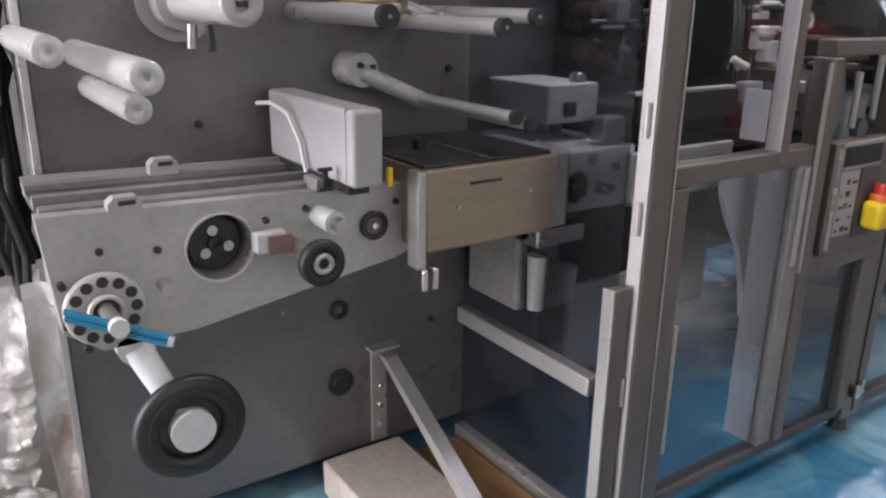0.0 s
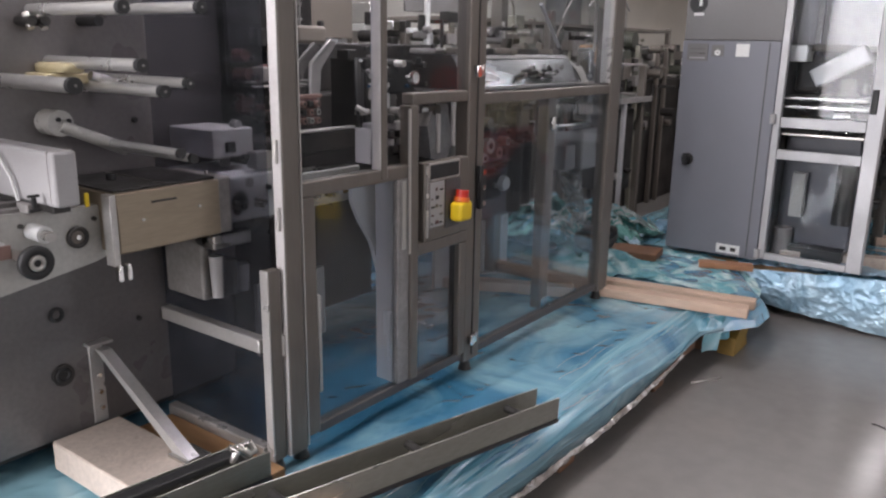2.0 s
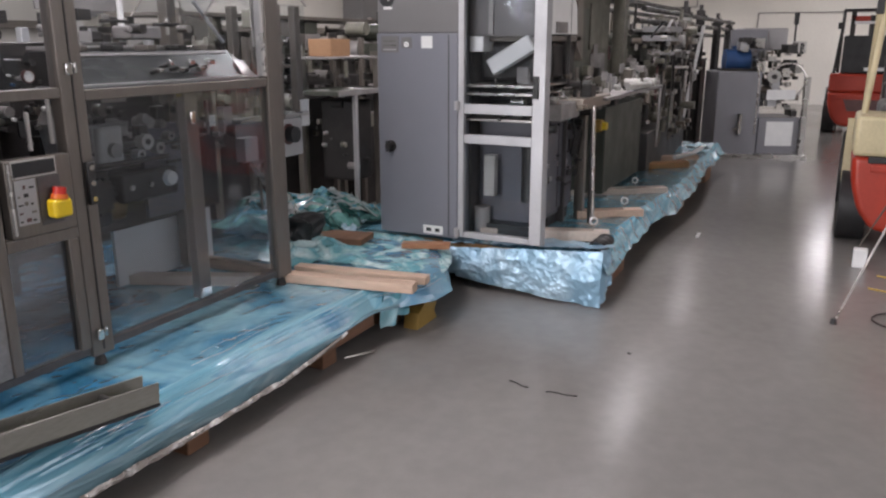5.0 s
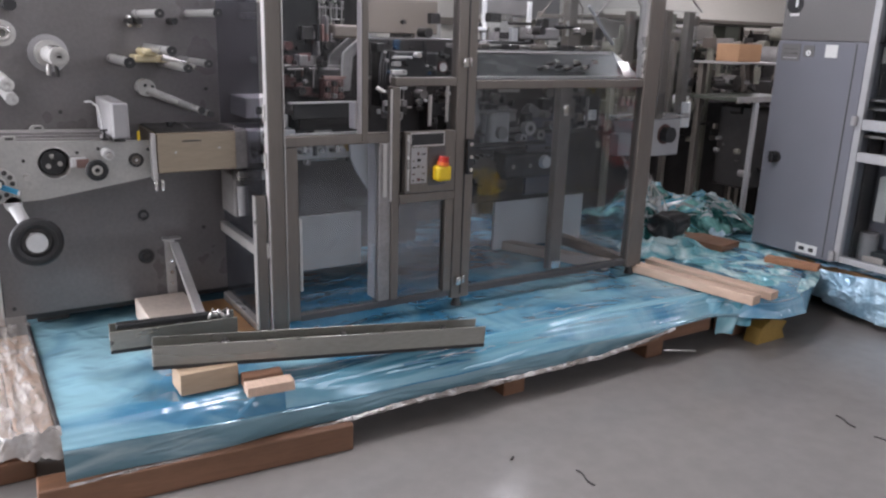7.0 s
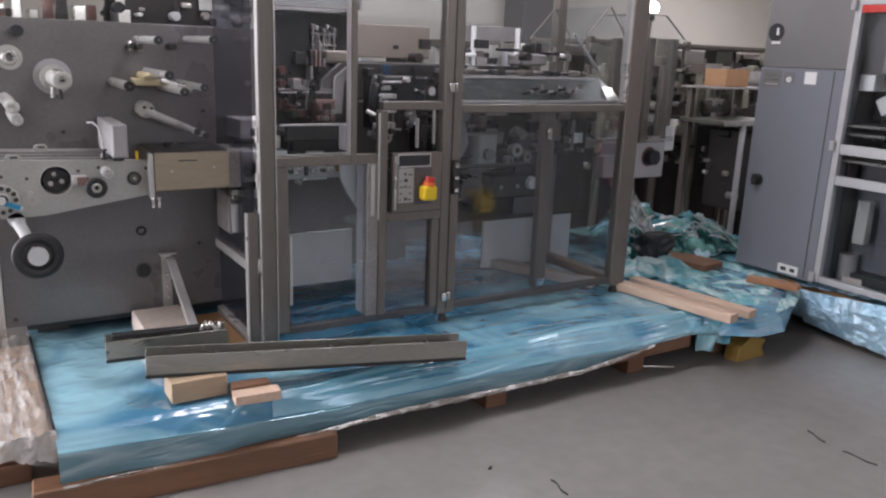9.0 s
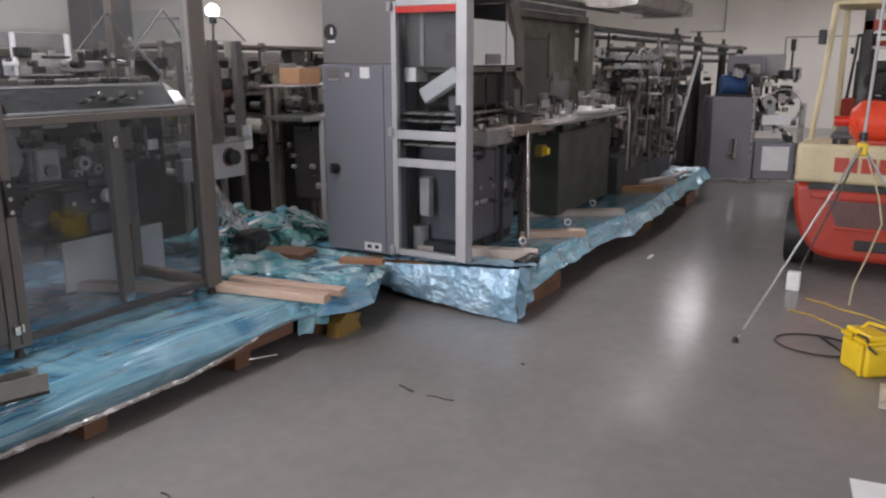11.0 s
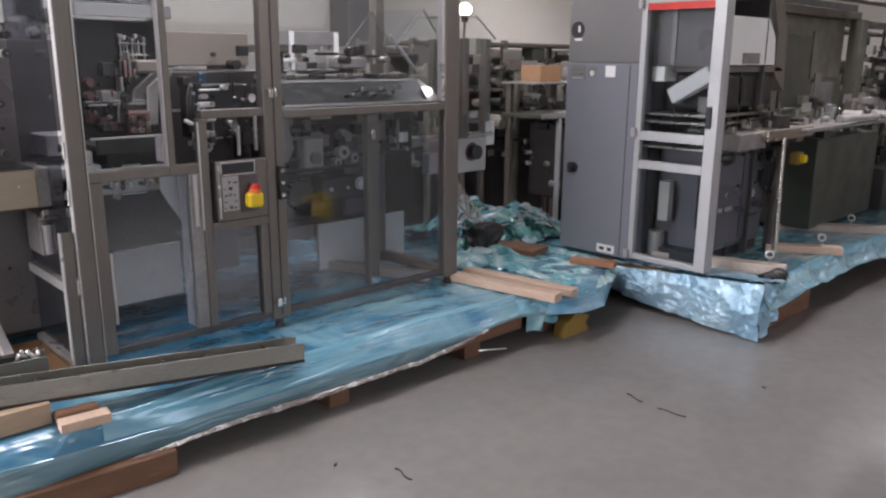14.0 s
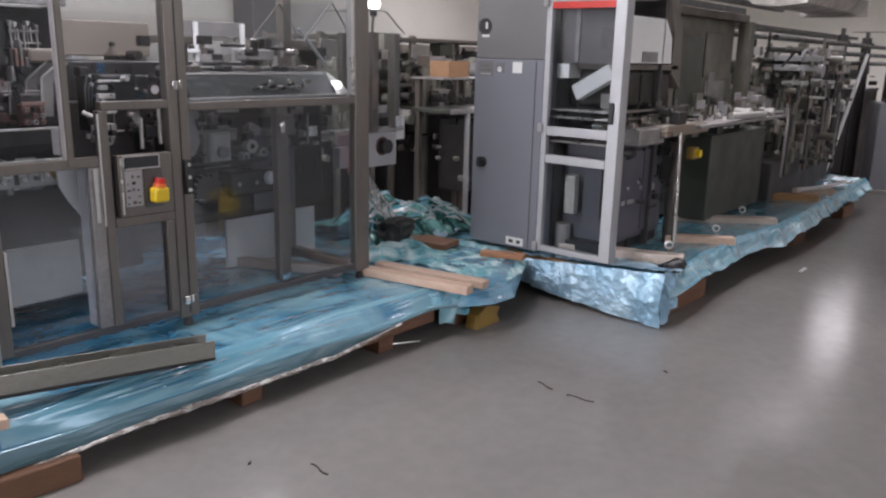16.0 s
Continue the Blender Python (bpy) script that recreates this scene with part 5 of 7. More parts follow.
part("label_mark", B(1.38, 1.405, 1.184, 1.186, 0.98, 1.005), DARK, M)
for k in range(9):
    part("beam_fitting", (B(1.15 + 0.024 * k, 1.165 + 0.024 * k, 1.17, 1.19, 0.955 + 0.008 * (k % 3), 0.985 + 0.012 * (k % 2), b=0.003) if k % 2 else C((1.16 + 0.024 * k, 1.19, 0.975), (1.16 + 0.024 * k, 1.168, 0.975), 0.009, seg=10)), (DARK, STEEL, COVER)[k % 3], M)
part("chute_plate", prism(bmesh.new(), [(1.365, 1.01), (1.48, 1.0), (1.515, 0.93), (1.525, 0.80), (1.525, 0.63), (1.505, 0.62), (1.488, 0.70), (1.455, 0.80), (1.40, 0.88), (1.37, 0.94)], "y", 1.135, 1.15), WHITE, M, "pale curved chute plate")
for k in range(7):
    gx, gz = 1.382 + 0.017 * k, 1.575 - 0.006 * ((k * 5) % 4)
    part("guide_tube", C((gx, 1.47 + 0.008 * (k % 3), gz), (gx, 1.47 + 0.008 * (k % 3), 1.43 + 0.02 * ((k * 3) % 4)), 0.0035 + 0.001 * (k % 2), seg=8), (STEEL, CAST, PROFILE_EDGE)[k % 3], M)
    part("tube_cap", B(gx - 0.007, gx + 0.007, 1.462, 1.482, gz - 0.012, gz + 0.006, b=0.002), (CAST, STEEL, DARK)[k % 3], M)
part("tube_bar", B(1.375, 1.495, 1.466, 1.478, 1.535, 1.545, b=0.002), CAST, M)
part("tube_bar", B(1.375, 1.50, 1.47, 1.482, 1.49, 1.496, b=0.002), STEEL, M)
part("arm_block", B(1.42, 1.55, 1.41, 1.5, 1.415, 1.472, b=0.012), BEIGE, M, "beige arm housing")
for k in range(3):
    # bent guide plates, one behind the other, each with a bright edge
    dx, dy, dz = -0.055 * k, 0.022 * k, -0.012 * k
    bend = [(1.545 + dx, 1.43 + dz), (1.452 + dx, 1.355 + dz), (1.440 + dx, 1.195)]
    part("guide_plate", prism(bmesh.new(), bend + [(1.487 + dx, 1.195), (1.500 + dx, 1.335 + dz), (1.575 + dx, 1.42 + dz)], "y", 1.392 + dy, 1.400 + dy), (CAST, PLATE, INNER)[k], M, "bent grey guide plate")
    part("guide_plate_edge", pipe(bmesh.new(), [(x, 1.390 + dy, z) for x, z in bend], 0.0045, 8), (PROFILE_EDGE, CAST, CAST)[k], M)
part("gripper", B(1.338, 1.432, 1.34, 1.385, 1.163, 1.25, b=0.004), DARK_PINK, M, "dull red gripper block")
for k in range(9):
    px_, pz_ = 1.354 + 0.030 * (k % 3), 1.18 + 0.026 * (k // 3)
    part("gripper_pin", C((px_, 1.342, pz_), (px_, 1.318, pz_), 0.010, seg=14), (PINK, HOUSING, PINK, DARK)[k % 4], M)
    part("pin_socket", C((px_, 1.318, pz_), (px_, 1.3165, pz_), 0.005, seg=10), BLACK, M)
part("gripper_bar", B(1.335, 1.436, 1.325, 1.337, 1.25, 1.262, b=0.002), PINK, M)
for z in (1.300, 1.288):
    part("gripper_rod", C((1.19, 1.40 - 3 * (1.30 - z), z), (1.45, 1.40, z), 0.004, seg=8), CAST, M)
part("guide_block", B(1.25, 1.29, 1.38, 1.44, 1.30, 1.345, b=0.004), CAST, M)
for k in range(7):
    part("side_link", B(1.35 + 0.02 * (k % 4), 1.362 + 0.02 * (k % 4), 1.42, 1.48, 1.34 + 0.03 * (k // 2), 1.40 + 0.035 * (k // 2), b=0.003), (CAST, DARK, PINK)[k % 3], M)
for k in range(7):
    part("connector_block", B(1.555 + 0.026 * (k % 3), 1.575 + 0.028 * (k % 3), 1.14, 1.17 + 0.01 * k, 1.10 + 0.024 * (k // 2), 1.122 + 0.026 * (k // 2), b=0.003), (CAST, DARK, DARK_BROWN, DARK, CAST)[k % 5], M, "small grey connector")
part("servo_motor", B(1.67, 1.90, 1.34, 1.48, 1.245, 1.365, b=0.012), BLACK, M, "black servo motor")
part("servo_flange", B(1.64, 1.669, 1.32, 1.49, 1.12, 1.37, b=0.004), DARK, M)
part("servo_bracket", B(1.60, 1.64, 1.36, 1.42, 1.36, 1.40, b=0.006), DARK, M)
part("air_fitting", B(1.635, 1.712, 1.285, 1.31, 1.268, 1.29, b=0.004), STEP_WHITE, M, "white air fitting")
part("air_fitting", B(1.635, 1.662, 1.285, 1.31, 1.235, 1.267, b=0.004), STEP_WHITE, M)
part("air_fitting", C((1.567, 1.30, 1.215), (1.60, 1.28, 1.195), 0.009, seg=12), STEP_WHITE, M)
part("air_fitting", B(1.60, 1.68, 1.28, 1.31, 1.105, 1.16, b=0.008), COVER, M)
for k in range(3):
    part("air_line", pipe(bmesh.new(), [(1.605 + 0.02 * k, 1.325, 1.14), (1.588 + 0.012 * k, 1.315, 1.22), (1.60 + 0.015 * k, 1.33, 1.31), (1.63 + 0.015 * k, 1.36, 1.37)], 0.006, 7), (BLACK, DARK_BROWN, BLACK)[k], M)
clutter(M, 34, 44, 1.60, 1.94, 1.28, 1.345, 1.24, 1.40, (BLACK, DARK, DARK_BROWN, STEP_WHITE, WINDOW_BLUE, CAST), 0.022)
part("corner_plate", B(1.341, 1.346, GY + 0.037, GY + 0.095, 1.075, 1.178, b=0.001), EDGE_WHITE, M)
part("air_regulator", C((1.64, 1.3, 1.10), (1.64, 1.24, 1.10), 0.028, seg=20), CAST, M)
part("gauge", C((1.93, 1.36, 1.30), (1.93, 1.34, 1.30), 0.020, seg=24), PAPER, M, "round white pressure gauge")
part("gauge_rim", ring(bmesh.new(), (1.93, 1.345, 1.30), (0, -1, 0), 0.025, 0.020, 0.014, 24), DARK_PINK, M)
part("air_manifold", B(1.87, 2.0, 1.40, 1.5, 1.24, 1.36, b=0.006), DARK, M)
chute = part("outfeed_trough", prism(bmesh.new(), [(1.14, 1.268), (1.18, 1.262), (1.42, 1.262), (1.42, 1.385), (1.22, 1.385)], "x", 1.99, 2.86), TROUGH, M, "long bright stainless outfeed trough")
part("trough_end", sheet(lambda u, v: (2.862 + 0.13 * u - 0.05 * u * v, 1.135 + 0.11 * v + 0.03 * u * u - 0.022 * math.sin(math.pi * v) * math.sin(math.pi * (0.25 + 0.6 * u)), 1.264 + 0.122 * v - 0.02 * u * v), 16, 16), ROLLER, M, "bright flared trough end")
facing = Vector((0.085, -0.86, 0.503)).normalized()
across = facing.cross(Vector((0, 0, 1))).normalized()
along = facing.cross(across)


def lamp_facet(u, v):
    a, b = (u - 0.5) * 0.075, (v - 0.5) * 0.055
    return Vector((2.89, 1.158, 1.315)) + across * a + along * b - facing * (a * a + b * b) * 0.6


part("end_facet", sheet(lamp_facet, 14, 14), POLISHED, M, "added dished facet that mirrors a lamp at the trough end")
for k in range(12):
    part("trough_fitting", (B(2.34 + 0.028 * k, 2.355 + 0.03 * k, 1.135, 1.16, 1.29 + 0.012 * (k % 4), 1.305 + 0.014 * (k % 4), b=0.003) if k % 2 else C((2.34 + 0.028 * k, 1.17, 1.30 + 0.01 * (k % 3)), (2.35 + 0.028 * k, 1.13, 1.31 + 0.01 * (k % 3)), 0.008, seg=8)), (DARK, STEEL, DARK_BROWN, CHROME)[k % 4], M)
part("trough_lip", B(1.965, 2.95, 1.118, 1.139, 1.258, 1.272, b=0.004), PROFILE_EDGE, M)
part("trough_cap", B(1.99, 2.86, 1.30, 1.42, 1.386, 1.405, b=0.003), CAST, M)
part("trough_end_plate", prism(bmesh.new(), [(1.14, 1.268), (1.18, 1.262), (1.42, 1.262), (1.42, 1.385), (1.22, 1.385)], "x", 1.982, 1.988), DARK_BROWN, M)
for lo, hi, m_ in ((0.86, 0.95, CAST),):
    strip = [(1.14 + 0.08 * f - 0.826 * h, 1.268 + 0.117 * f + 0.564 * h) for f, h in ((lo, 0.0), (hi, 0.0), (hi, 0.004), (lo, 0.004))]
    part("trough_strip", prism(bmesh.new(), strip, "x", 2.0, 2.84), m_, M)
part("trough_rail", C((1.99, 1.3, 1.40), (2.8, 1.3, 1.40), 0.008, seg=10), STEEL, M)
for k in range(5):
    part("trough_clamp", B(2.05 + 0.17 * k, 2.10 + 0.17 * k, 1.22, 1.30, 1.386, 1.41, b=0.004), DARK if k % 2 else BRONZE, M)
part("drive_frame", prism(bmesh.new(), [(2.02, 1.20), (2.10, 1.20), (2.14, 1.05), (2.10, 0.98), (2.00, 1.0), (1.98, 1.12)], "y", 1.32, 1.40), CAST, M, "pale grey cast drive frame")
part("drive_frame", B(2.225, 2.35, 1.36, 1.42, 0.92, 1.09, b=0.025), HOUSING, M)
for k in range(6):
    wx, wz = 2.04 + 0.11 * k, 1.10 + 0.025 * ((k * 7) % 4)
    part("drive_wheel", C((wx, 1.40, wz), (wx, 1.365, wz), 0.016 + 0.005 * (k % 3), seg=18), (DARK, CAST, BRONZE)[k % 3], M)
    part("cam_block", B(wx - 0.03, wx + 0.025, 1.38, 1.43, wz - 0.09, wz - 0.03, b=0.008), (DARK_BROWN, CAST, DARK)[(k + 1) % 3], M)
for k, (qx, qz, qr) in enumerate(((2.47, 1.00, 0.034), (2.54, 0.965, 0.026), (2.43, 0.95, 0.022), (2.61, 1.01, 0.020))):
    part("bearing_cover", C((qx, 1.40, qz), (qx, 1.355, qz), qr, seg=22), (HOUSING, CAST, COVER, CAST)[k], M)
    part("cover_bore", C((qx, 1.355, qz), (qx, 1.352, qz), qr * 0.4, seg=14), DARK_BROWN, M)
part("housing_flange", B(2.205, 2.37, 1.40, 1.425, 0.90, 1.11, b=0.01), CAST, M)
part("housing_boss", C((2.285, 1.362, 0.985), (2.285, 1.335, 0.985), 0.030, seg=24), CAST, M)
part("drive_disc", C((2.575, 1.36, 0.825), (2.575, 1.335, 0.825), 0.036, 0.030, seg=28), WHITE, M)
part("label_plate", B(2.795, 2.965, 1.415, 1.425, 1.02, 1.075), PAPER, M)
part("dark_underbeam", B(1.9, 2.30, 1.42, 1.6, 0.66, 0.97, b=0.01), BLACK, M)
part("drive_block", B(2.40, 2.74, 1.46, 1.61, 0.72, 0.855, b=0.02), BLACK, M)
for k in range(3):
    part("block_bolt", C((2.45 + 0.11 * k, 1.461, 0.79), (2.45 + 0.11 * k, 1.45, 0.79), 0.012, seg=12), STEEL, M)
part("drive_gear", C((2.2, 1.40, 0.8), (2.2, 1.36, 0.8), 0.07, seg=28), DARK, M)
for k in range(16):
    a = 2 * math.pi * k / 16
    part("gear_tooth", B(2.2 + 0.073 * math.cos(a) - 0.007, 2.2 + 0.073 * math.cos(a) + 0.007, 1.36, 1.40, 0.8 + 0.073 * math.sin(a) - 0.007, 0.8 + 0.073 * math.sin(a) + 0.007), DARK, M)
part("yellow_motor", C((2.30, 1.55, 0.70), (2.44, 1.55, 0.70), 0.06, seg=18), OCHRE, M, "brown yellow motor")

clutter(M, 40, 31, 1.20, 1.45, 1.43, 1.52, 1.17, 1.45, (DARK, DARK_BROWN, CAST, DARK_PINK, DARK_BROWN), 0.03)
clutter(M, 40, 38, 0.55, 1.2, 1.60, 1.8, 1.56, 1.66, (DARK, CAST, STEEL, DARK_BROWN, WHITE, BLACK), 0.05)
clutter(M, 26, 39, 1.21, 1.38, 1.36, 1.50, 1.17, 1.33, (DARK_BROWN, DARK, DARK_PINK, CAST), 0.03)
clutter(M, 22, 35, 1.60, 1.98, 1.26, 1.42, 1.06, 1.22, (DARK, CAST, DARK_BROWN, STEEL, WHITE), 0.034)
clutter(M, 46, 32, 1.92, 2.75, 1.36, 1.58, 0.88, 1.22, (DARK_BROWN, CAST, DARK, CAST, STEEL, BRONZE), 0.05)
clutter(M, 26, 33, 2.0, 2.85, 1.35, 1.7, 1.40, 1.52, (DARK, CAST, STEEL, DARK_BROWN), 0.04)
clutter(M, 22, 34, 2.6, 2.9, 1.25, 1.5, 0.9, 1.2, (DARK_BROWN, DARK, CAST, BRONZE), 0.05)
clutter(M, 18, 36, 1.15, 1.46, 1.22, 1.4, 0.90, 1.03, (STEEL, CAST, HOUSING, DARK), 0.04)
clutter(M, 20, 37, 0.93, 1.14, 1.2, 1.42, 0.86, 1.2, (DARK, DARK_BROWN, CAST, STEEL), 0.035)
part("grey_panel", B(2.58, 2.86, 1.51, 1.53, 0.62, 1.05, b=0.003), NAVY_GREY, M)
part("cross_tube", C((1.64, 1.28, 0.94), (2.5, 1.28, 0.94), 0.012, seg=10), DARK, M)

# hood over the trough
HOOD = [(2.62, 1.53), (2.82, 1.735), (2.93, 1.60), (2.93, 1.40)]
bm = bmesh.new()
for (xa, za), (xb, zb) in zip(HOOD, HOOD[1:]):
    v = [bm.verts.new(p) for p in ((xa, 1.12, za), (xb, 1.12, zb), (xb, 1.55, zb), (xa, 1.55, za))]
    bm.faces.new(v)
bmesh.ops.solidify(bm, geom=bm.faces[:], thickness=0.005)
part("hood_panel", bm, GLASS, M, "folded clear acrylic hood", smooth=False)
part("hood_edge", pipe(bmesh.new(), [(x, 1.12, z) for x, z in HOOD[1:]], 0.007, 8), PROFILE_EDGE, M)
part("hood_edge", pipe(bmesh.new(), [(x, 1.12, z) for x, z in HOOD[:2]], 0.005, 8), CAST, M)
part("hood_edge", pipe(bmesh.new(), [(x, 1.55, z) for x, z in HOOD], 0.004, 8), BRONZE, M)
part("hood_strut", C((2.75, 1.3, 1.60), (2.93, 1.3, 1.42), 0.009, seg=10), ALU, M)
lamp = thing("bright_globe", (3.62, 1.70, 0.262), "small glowing white globe on an added thin stem", "lamp")
part("globe", bmesh_ball((3.66, 1.66, 1.79), 0.042), TUBE, lamp)
part("socket", C((3.66, 1.66, 1.715), (3.66, 1.66, 1.752), 0.022, seg=16), DARK, lamp)
part("stem", pipe(bmesh.new(), [(3.66, 1.66, 1.72), (3.66, 1.67, 1.60), (3.62, 1.70, 1.45), (3.62, 1.70, 0.28)], 0.009, 8), BRONZE, lamp)
part("stem_foot", C((3.62, 1.70, 0.262), (3.62, 1.70, 0.285), 0.07, seg=20), BRONZE, lamp)
for bx0 in (2.315, 2.60):
    part("bracket_leg", B(bx0, bx0 + 0.022, 1.59, 1.61, 1.42, 1.62, b=0.003), HOOD_WHITE, M, "white bracket leg")
part("bracket_shelf", B(2.20, 2.34, 1.585, 1.61, 1.465, 1.485, b=0.003), HOOD_WHITE, M)
part("bracket_back", B(2.20, 2.64, 1.615, 1.625, 1.55, 1.625, b=0.003), CAST, M)
part("hopper_block", B(2.55, 2.72, 1.47, 1.6, 1.43, 1.49, b=0.01), CAST, M)
RH = [(3.02, 1.60), (3.14, 1.72), (3.3, 1.72), (3.46, 1.60)]
bm = bmesh.new()
for (xa, za), (xb, zb) in zip(RH, RH[1:]):
    v = [bm.verts.new(p) for p in ((xa, 1.2, za), (xb, 1.2, zb), (xb, 1.6, zb), (xa, 1.6, za))]
    bm.faces.new(v)
bmesh.ops.solidify(bm, geom=bm.faces[:], thickness=0.005)
part("hood_panel", bm, GLASS, M, smooth=False)
part("hood_edge", pipe(bmesh.new(), [(x, 1.2, z) for x, z in RH], 0.006, 8), PROFILE_EDGE, M)
for px_, py_ in ((3.22, 1.22), (3.46, 1.28), (3.30, 1.56)):
    part("outfeed_post", B(px_ - 0.025, px_ + 0.025, py_ - 0.02, py_ + 0.02, 1.04, 1.60, b=0.004), BRONZE, M)
part("outfeed_panel", B(3.02, 3.44, 1.2, 1.205, 1.06, 1.60), GLASS, M)
part("outfeed_chain", B(3.26, 3.31, 1.3, 1.38, 1.06, 1.42, b=0.006), STEEL, M)
part("outfeed_rail", B(2.95, 3.5, 1.24, 1.30, 1.035, 1.06, b=0.004), STEEL, M)
sw = part("switch_box", B(3.14, 3.45, 1.25, 1.45, 0.83, 1.033, b=0.008), COVER, M, "pale grey switch box with a dark rotary knob")
part("rotary_knob", C((3.325, 1.25, 0.95), (3.325, 1.20, 0.95), 0.042, seg=24), BLACK, sw)
part("knob_plate", ring(bmesh.new(), (3.325, 1.247, 0.95), (0, -1, 0), 0.055, 0.04, 0.006, 28), DARK_PINK, sw)
part("switch_bracket", B(3.0, 3.1, 1.27, 1.33, 0.84, 0.96, b=0.005), COVER, M)
part("junction_box", B(3.45, 3.52, 1.25, 1.30, 0.98, 1.12, b=0.004), WHITE, M)
for k in range(4):
    part("small_fitting", C((2.9 + 0.035 * k, 1.16, 1.12), (2.9 + 0.035 * k, 1.16, 1.17), 0.012, seg=10), CHROME, M)

# beige box and cables behind
part("rear_duct", B(1.62, 2.30, 2.0, 2.2, 1.44, 1.615, b=0.006), BEIGE, M, "beige duct box")
part("duct_knob", C((2.07, 1.98, 1.50), (2.07, 1.96, 1.50), 0.012, seg=12), DARK, M)

# cable harness on the end of the cabinet
rng = random.Random(4)
for k in range(7):
    z = 1.66 - 0.078 * k
    cn = part("connector", B(-0.015, 0.045, 1.565, 1.61, z - 0.025, z + 0.022, b=0.005), STEEL, M, "bright square connector")
    part("connector_nut", C((0.012, 1.567, z), (0.012, 1.545, z), 0.016, seg=12), BLACK, cn)
    part("connector_hood", B(-0.035, -0.016, 1.57, 1.605, z - 0.015, z + 0.015, b=0.004), DARK, cn)
for k in range(16):
    x, y = -0.045 + 0.105 * rng.random(), 1.615 + 0.10 * rng.random()
    pts = [(x, y, 1.66)]
    for j in range(7):
        pts.append((x + 0.04 * (rng.random() - 0.5), y + 0.04 * (rng.random() - 0.5), 1.66 - (0.10 + 0.002 * k) * (j + 1)))
    part("cable", pipe(bmesh.new(), pts, 0.007 + 0.004 * rng.random(), 7), BLACK if k % 4 else DARK, M)
part("cable_tray", B(-0.06, 0.07, 1.70, 1.74, 0.85, 1.70, b=0.003), DARK, M)
part("tag_sheet", sheet(lambda u, v: (-0.125 + 0.10 * u + 0.015 * v, 1.54 + 0.07 * u + 0.03 * v, 1.15 + 0.17 * v - 0.03 * u + 0.004 * math.sin(9 * u)), 8, 8), PAPER, M, "loose white paper tag")
# fittings along the top edge
rng = random.Random(11)
for k in range(16):
    x = 0.12 + 0.5 * rng.random()
    part("valve", B(x, x + 0.03 + 0.02 * rng.random(), 1.62 + 0.2 * rng.random(), 1.85, 1.50, 1.58 + 0.1 * rng.random(), b=0.004), (STEEL, DARK, CHROME, PINK)[k % 4], M)
part("dark_backing", B(0.62, 0.99, 1.66, 2.1, 1.501, 1.74, b=0.006), DARK_BROWN, M, "added dark box on the machine top")
part("pneumatic_box", B(1.0, 1.24, 1.85, 2.1, 1.50, 1.80, b=0.006), ALU, M)


# ---- second machine and its pallet ----
pallet2 = thing("pallet", (6.5, 0.6, 0.0), "long timber machine pallet under blue film and foil", "pallet")
part("deck", B(4.10, 9.0, -0.10, 1.6, 0.14, 0.255, b=0.006), PLY, pallet2)
for sx, sw_ in ((4.28, 0.55), (6.7, 0.35), (8.3, 0.4)):
    part("skid_block", B(sx, sx + sw_, -0.22, -0.1, 0.0, 0.12, b=0.006), WOOD_DARK, pallet2, "brown timber skid block")
for sy in (0.4, 1.3):
    part("skid", B(4.15, 8.9, sy - 0.06, sy + 0.06, 0.0, 0.138, b=0.006), WOOD_DARK, pallet2)


def film_two(u, v):
    x = 4.06 + 5.0 * u
    edge = -0.29 - 0.03 * math.sin(2.1 * x) + 0.025 * noise.noise(Vector((x * 3, 0, 0)))
    bank = 0.06 * max(0, u - 0.9) / 0.1
    if v < 0.35:
        # ruffled edge, hanging only a hand's width
        k = v / 0.35
        y = edge + 0.10 * k ** 0.8 - 0.008 * math.sin(13 * x + 3 * math.sin(5 * x)) * (1 - k)
        lo = 0.165 + 0.05 * noise.noise(Vector((x * 1.9, 4, 0))) - 0.06 * math.exp(-((x - 6.1) / 0.25) ** 2)
        z = lo + (0.275 - lo) * (1 - (1 - k) ** 1.5) + crease(x * 1.4, k * 0.3, 0, 0.022, 7.0, 3.0) * math.sin(math.pi * (0.15 + 0.8 * k))
    else:
        k = (v - 0.35) / 0.65
        y = edge + 0.10 + (1.5 - edge) * k ** 1.4
        z = 0.266 + crease(x, y, 0, 0.008, 4.0, 9.0)
    return (x, y, z + bank)


part("film_cover", sheet(film_two, 320, 60), FILM_EDGE, pallet2, "blue film with a ruffled edge hanging over the pallet")


def front_foil(u, v):
    y = 0.68 - 0.97 * u
    top = 0.235 + 0.085 * u
    low = 0.075 * (1 - u) ** 1.5 + 0.006
    if u < 0.1:
        low = 0.09
    z = top + (low - top) * v
    bulge = 0.035 * math.sin(math.pi * v) + 0.03 * v
    x = 4.07 - bulge - crease(0, y, z, 0.036, 3.0, 2.0) - crease(0.6 * z, y + 0.5 * z, z - 0.4 * y, 0.014, 8.0, 3.0) - crease(0, 1.3 * y - z, z + 0.5 * y, 0.005, 22.0, 6.0) - 0.02 * u
    return (x, y + 0.012 * noise.noise(Vector((y * 8, z * 8, 2))), z)


part("front_foil", sheet(front_foil, 190, 70), FOIL_BLUE, pallet2, "blue metallised foil folded down the pallet front")
part("corner_foil", sheet(lambda u, v: (4.04 + 0.16 * u + 0.01 * math.sin(9 * v), -0.285 + 0.02 * math.sin(8 * u + 3 * v) + crease(u * 0.2, 0, v * 0.3, 0.015, 14, 1), 0.325 - 0.04 * u - (0.315 - 0.12 * u) * v), 20, 26), FOIL_BLUE, pallet2)
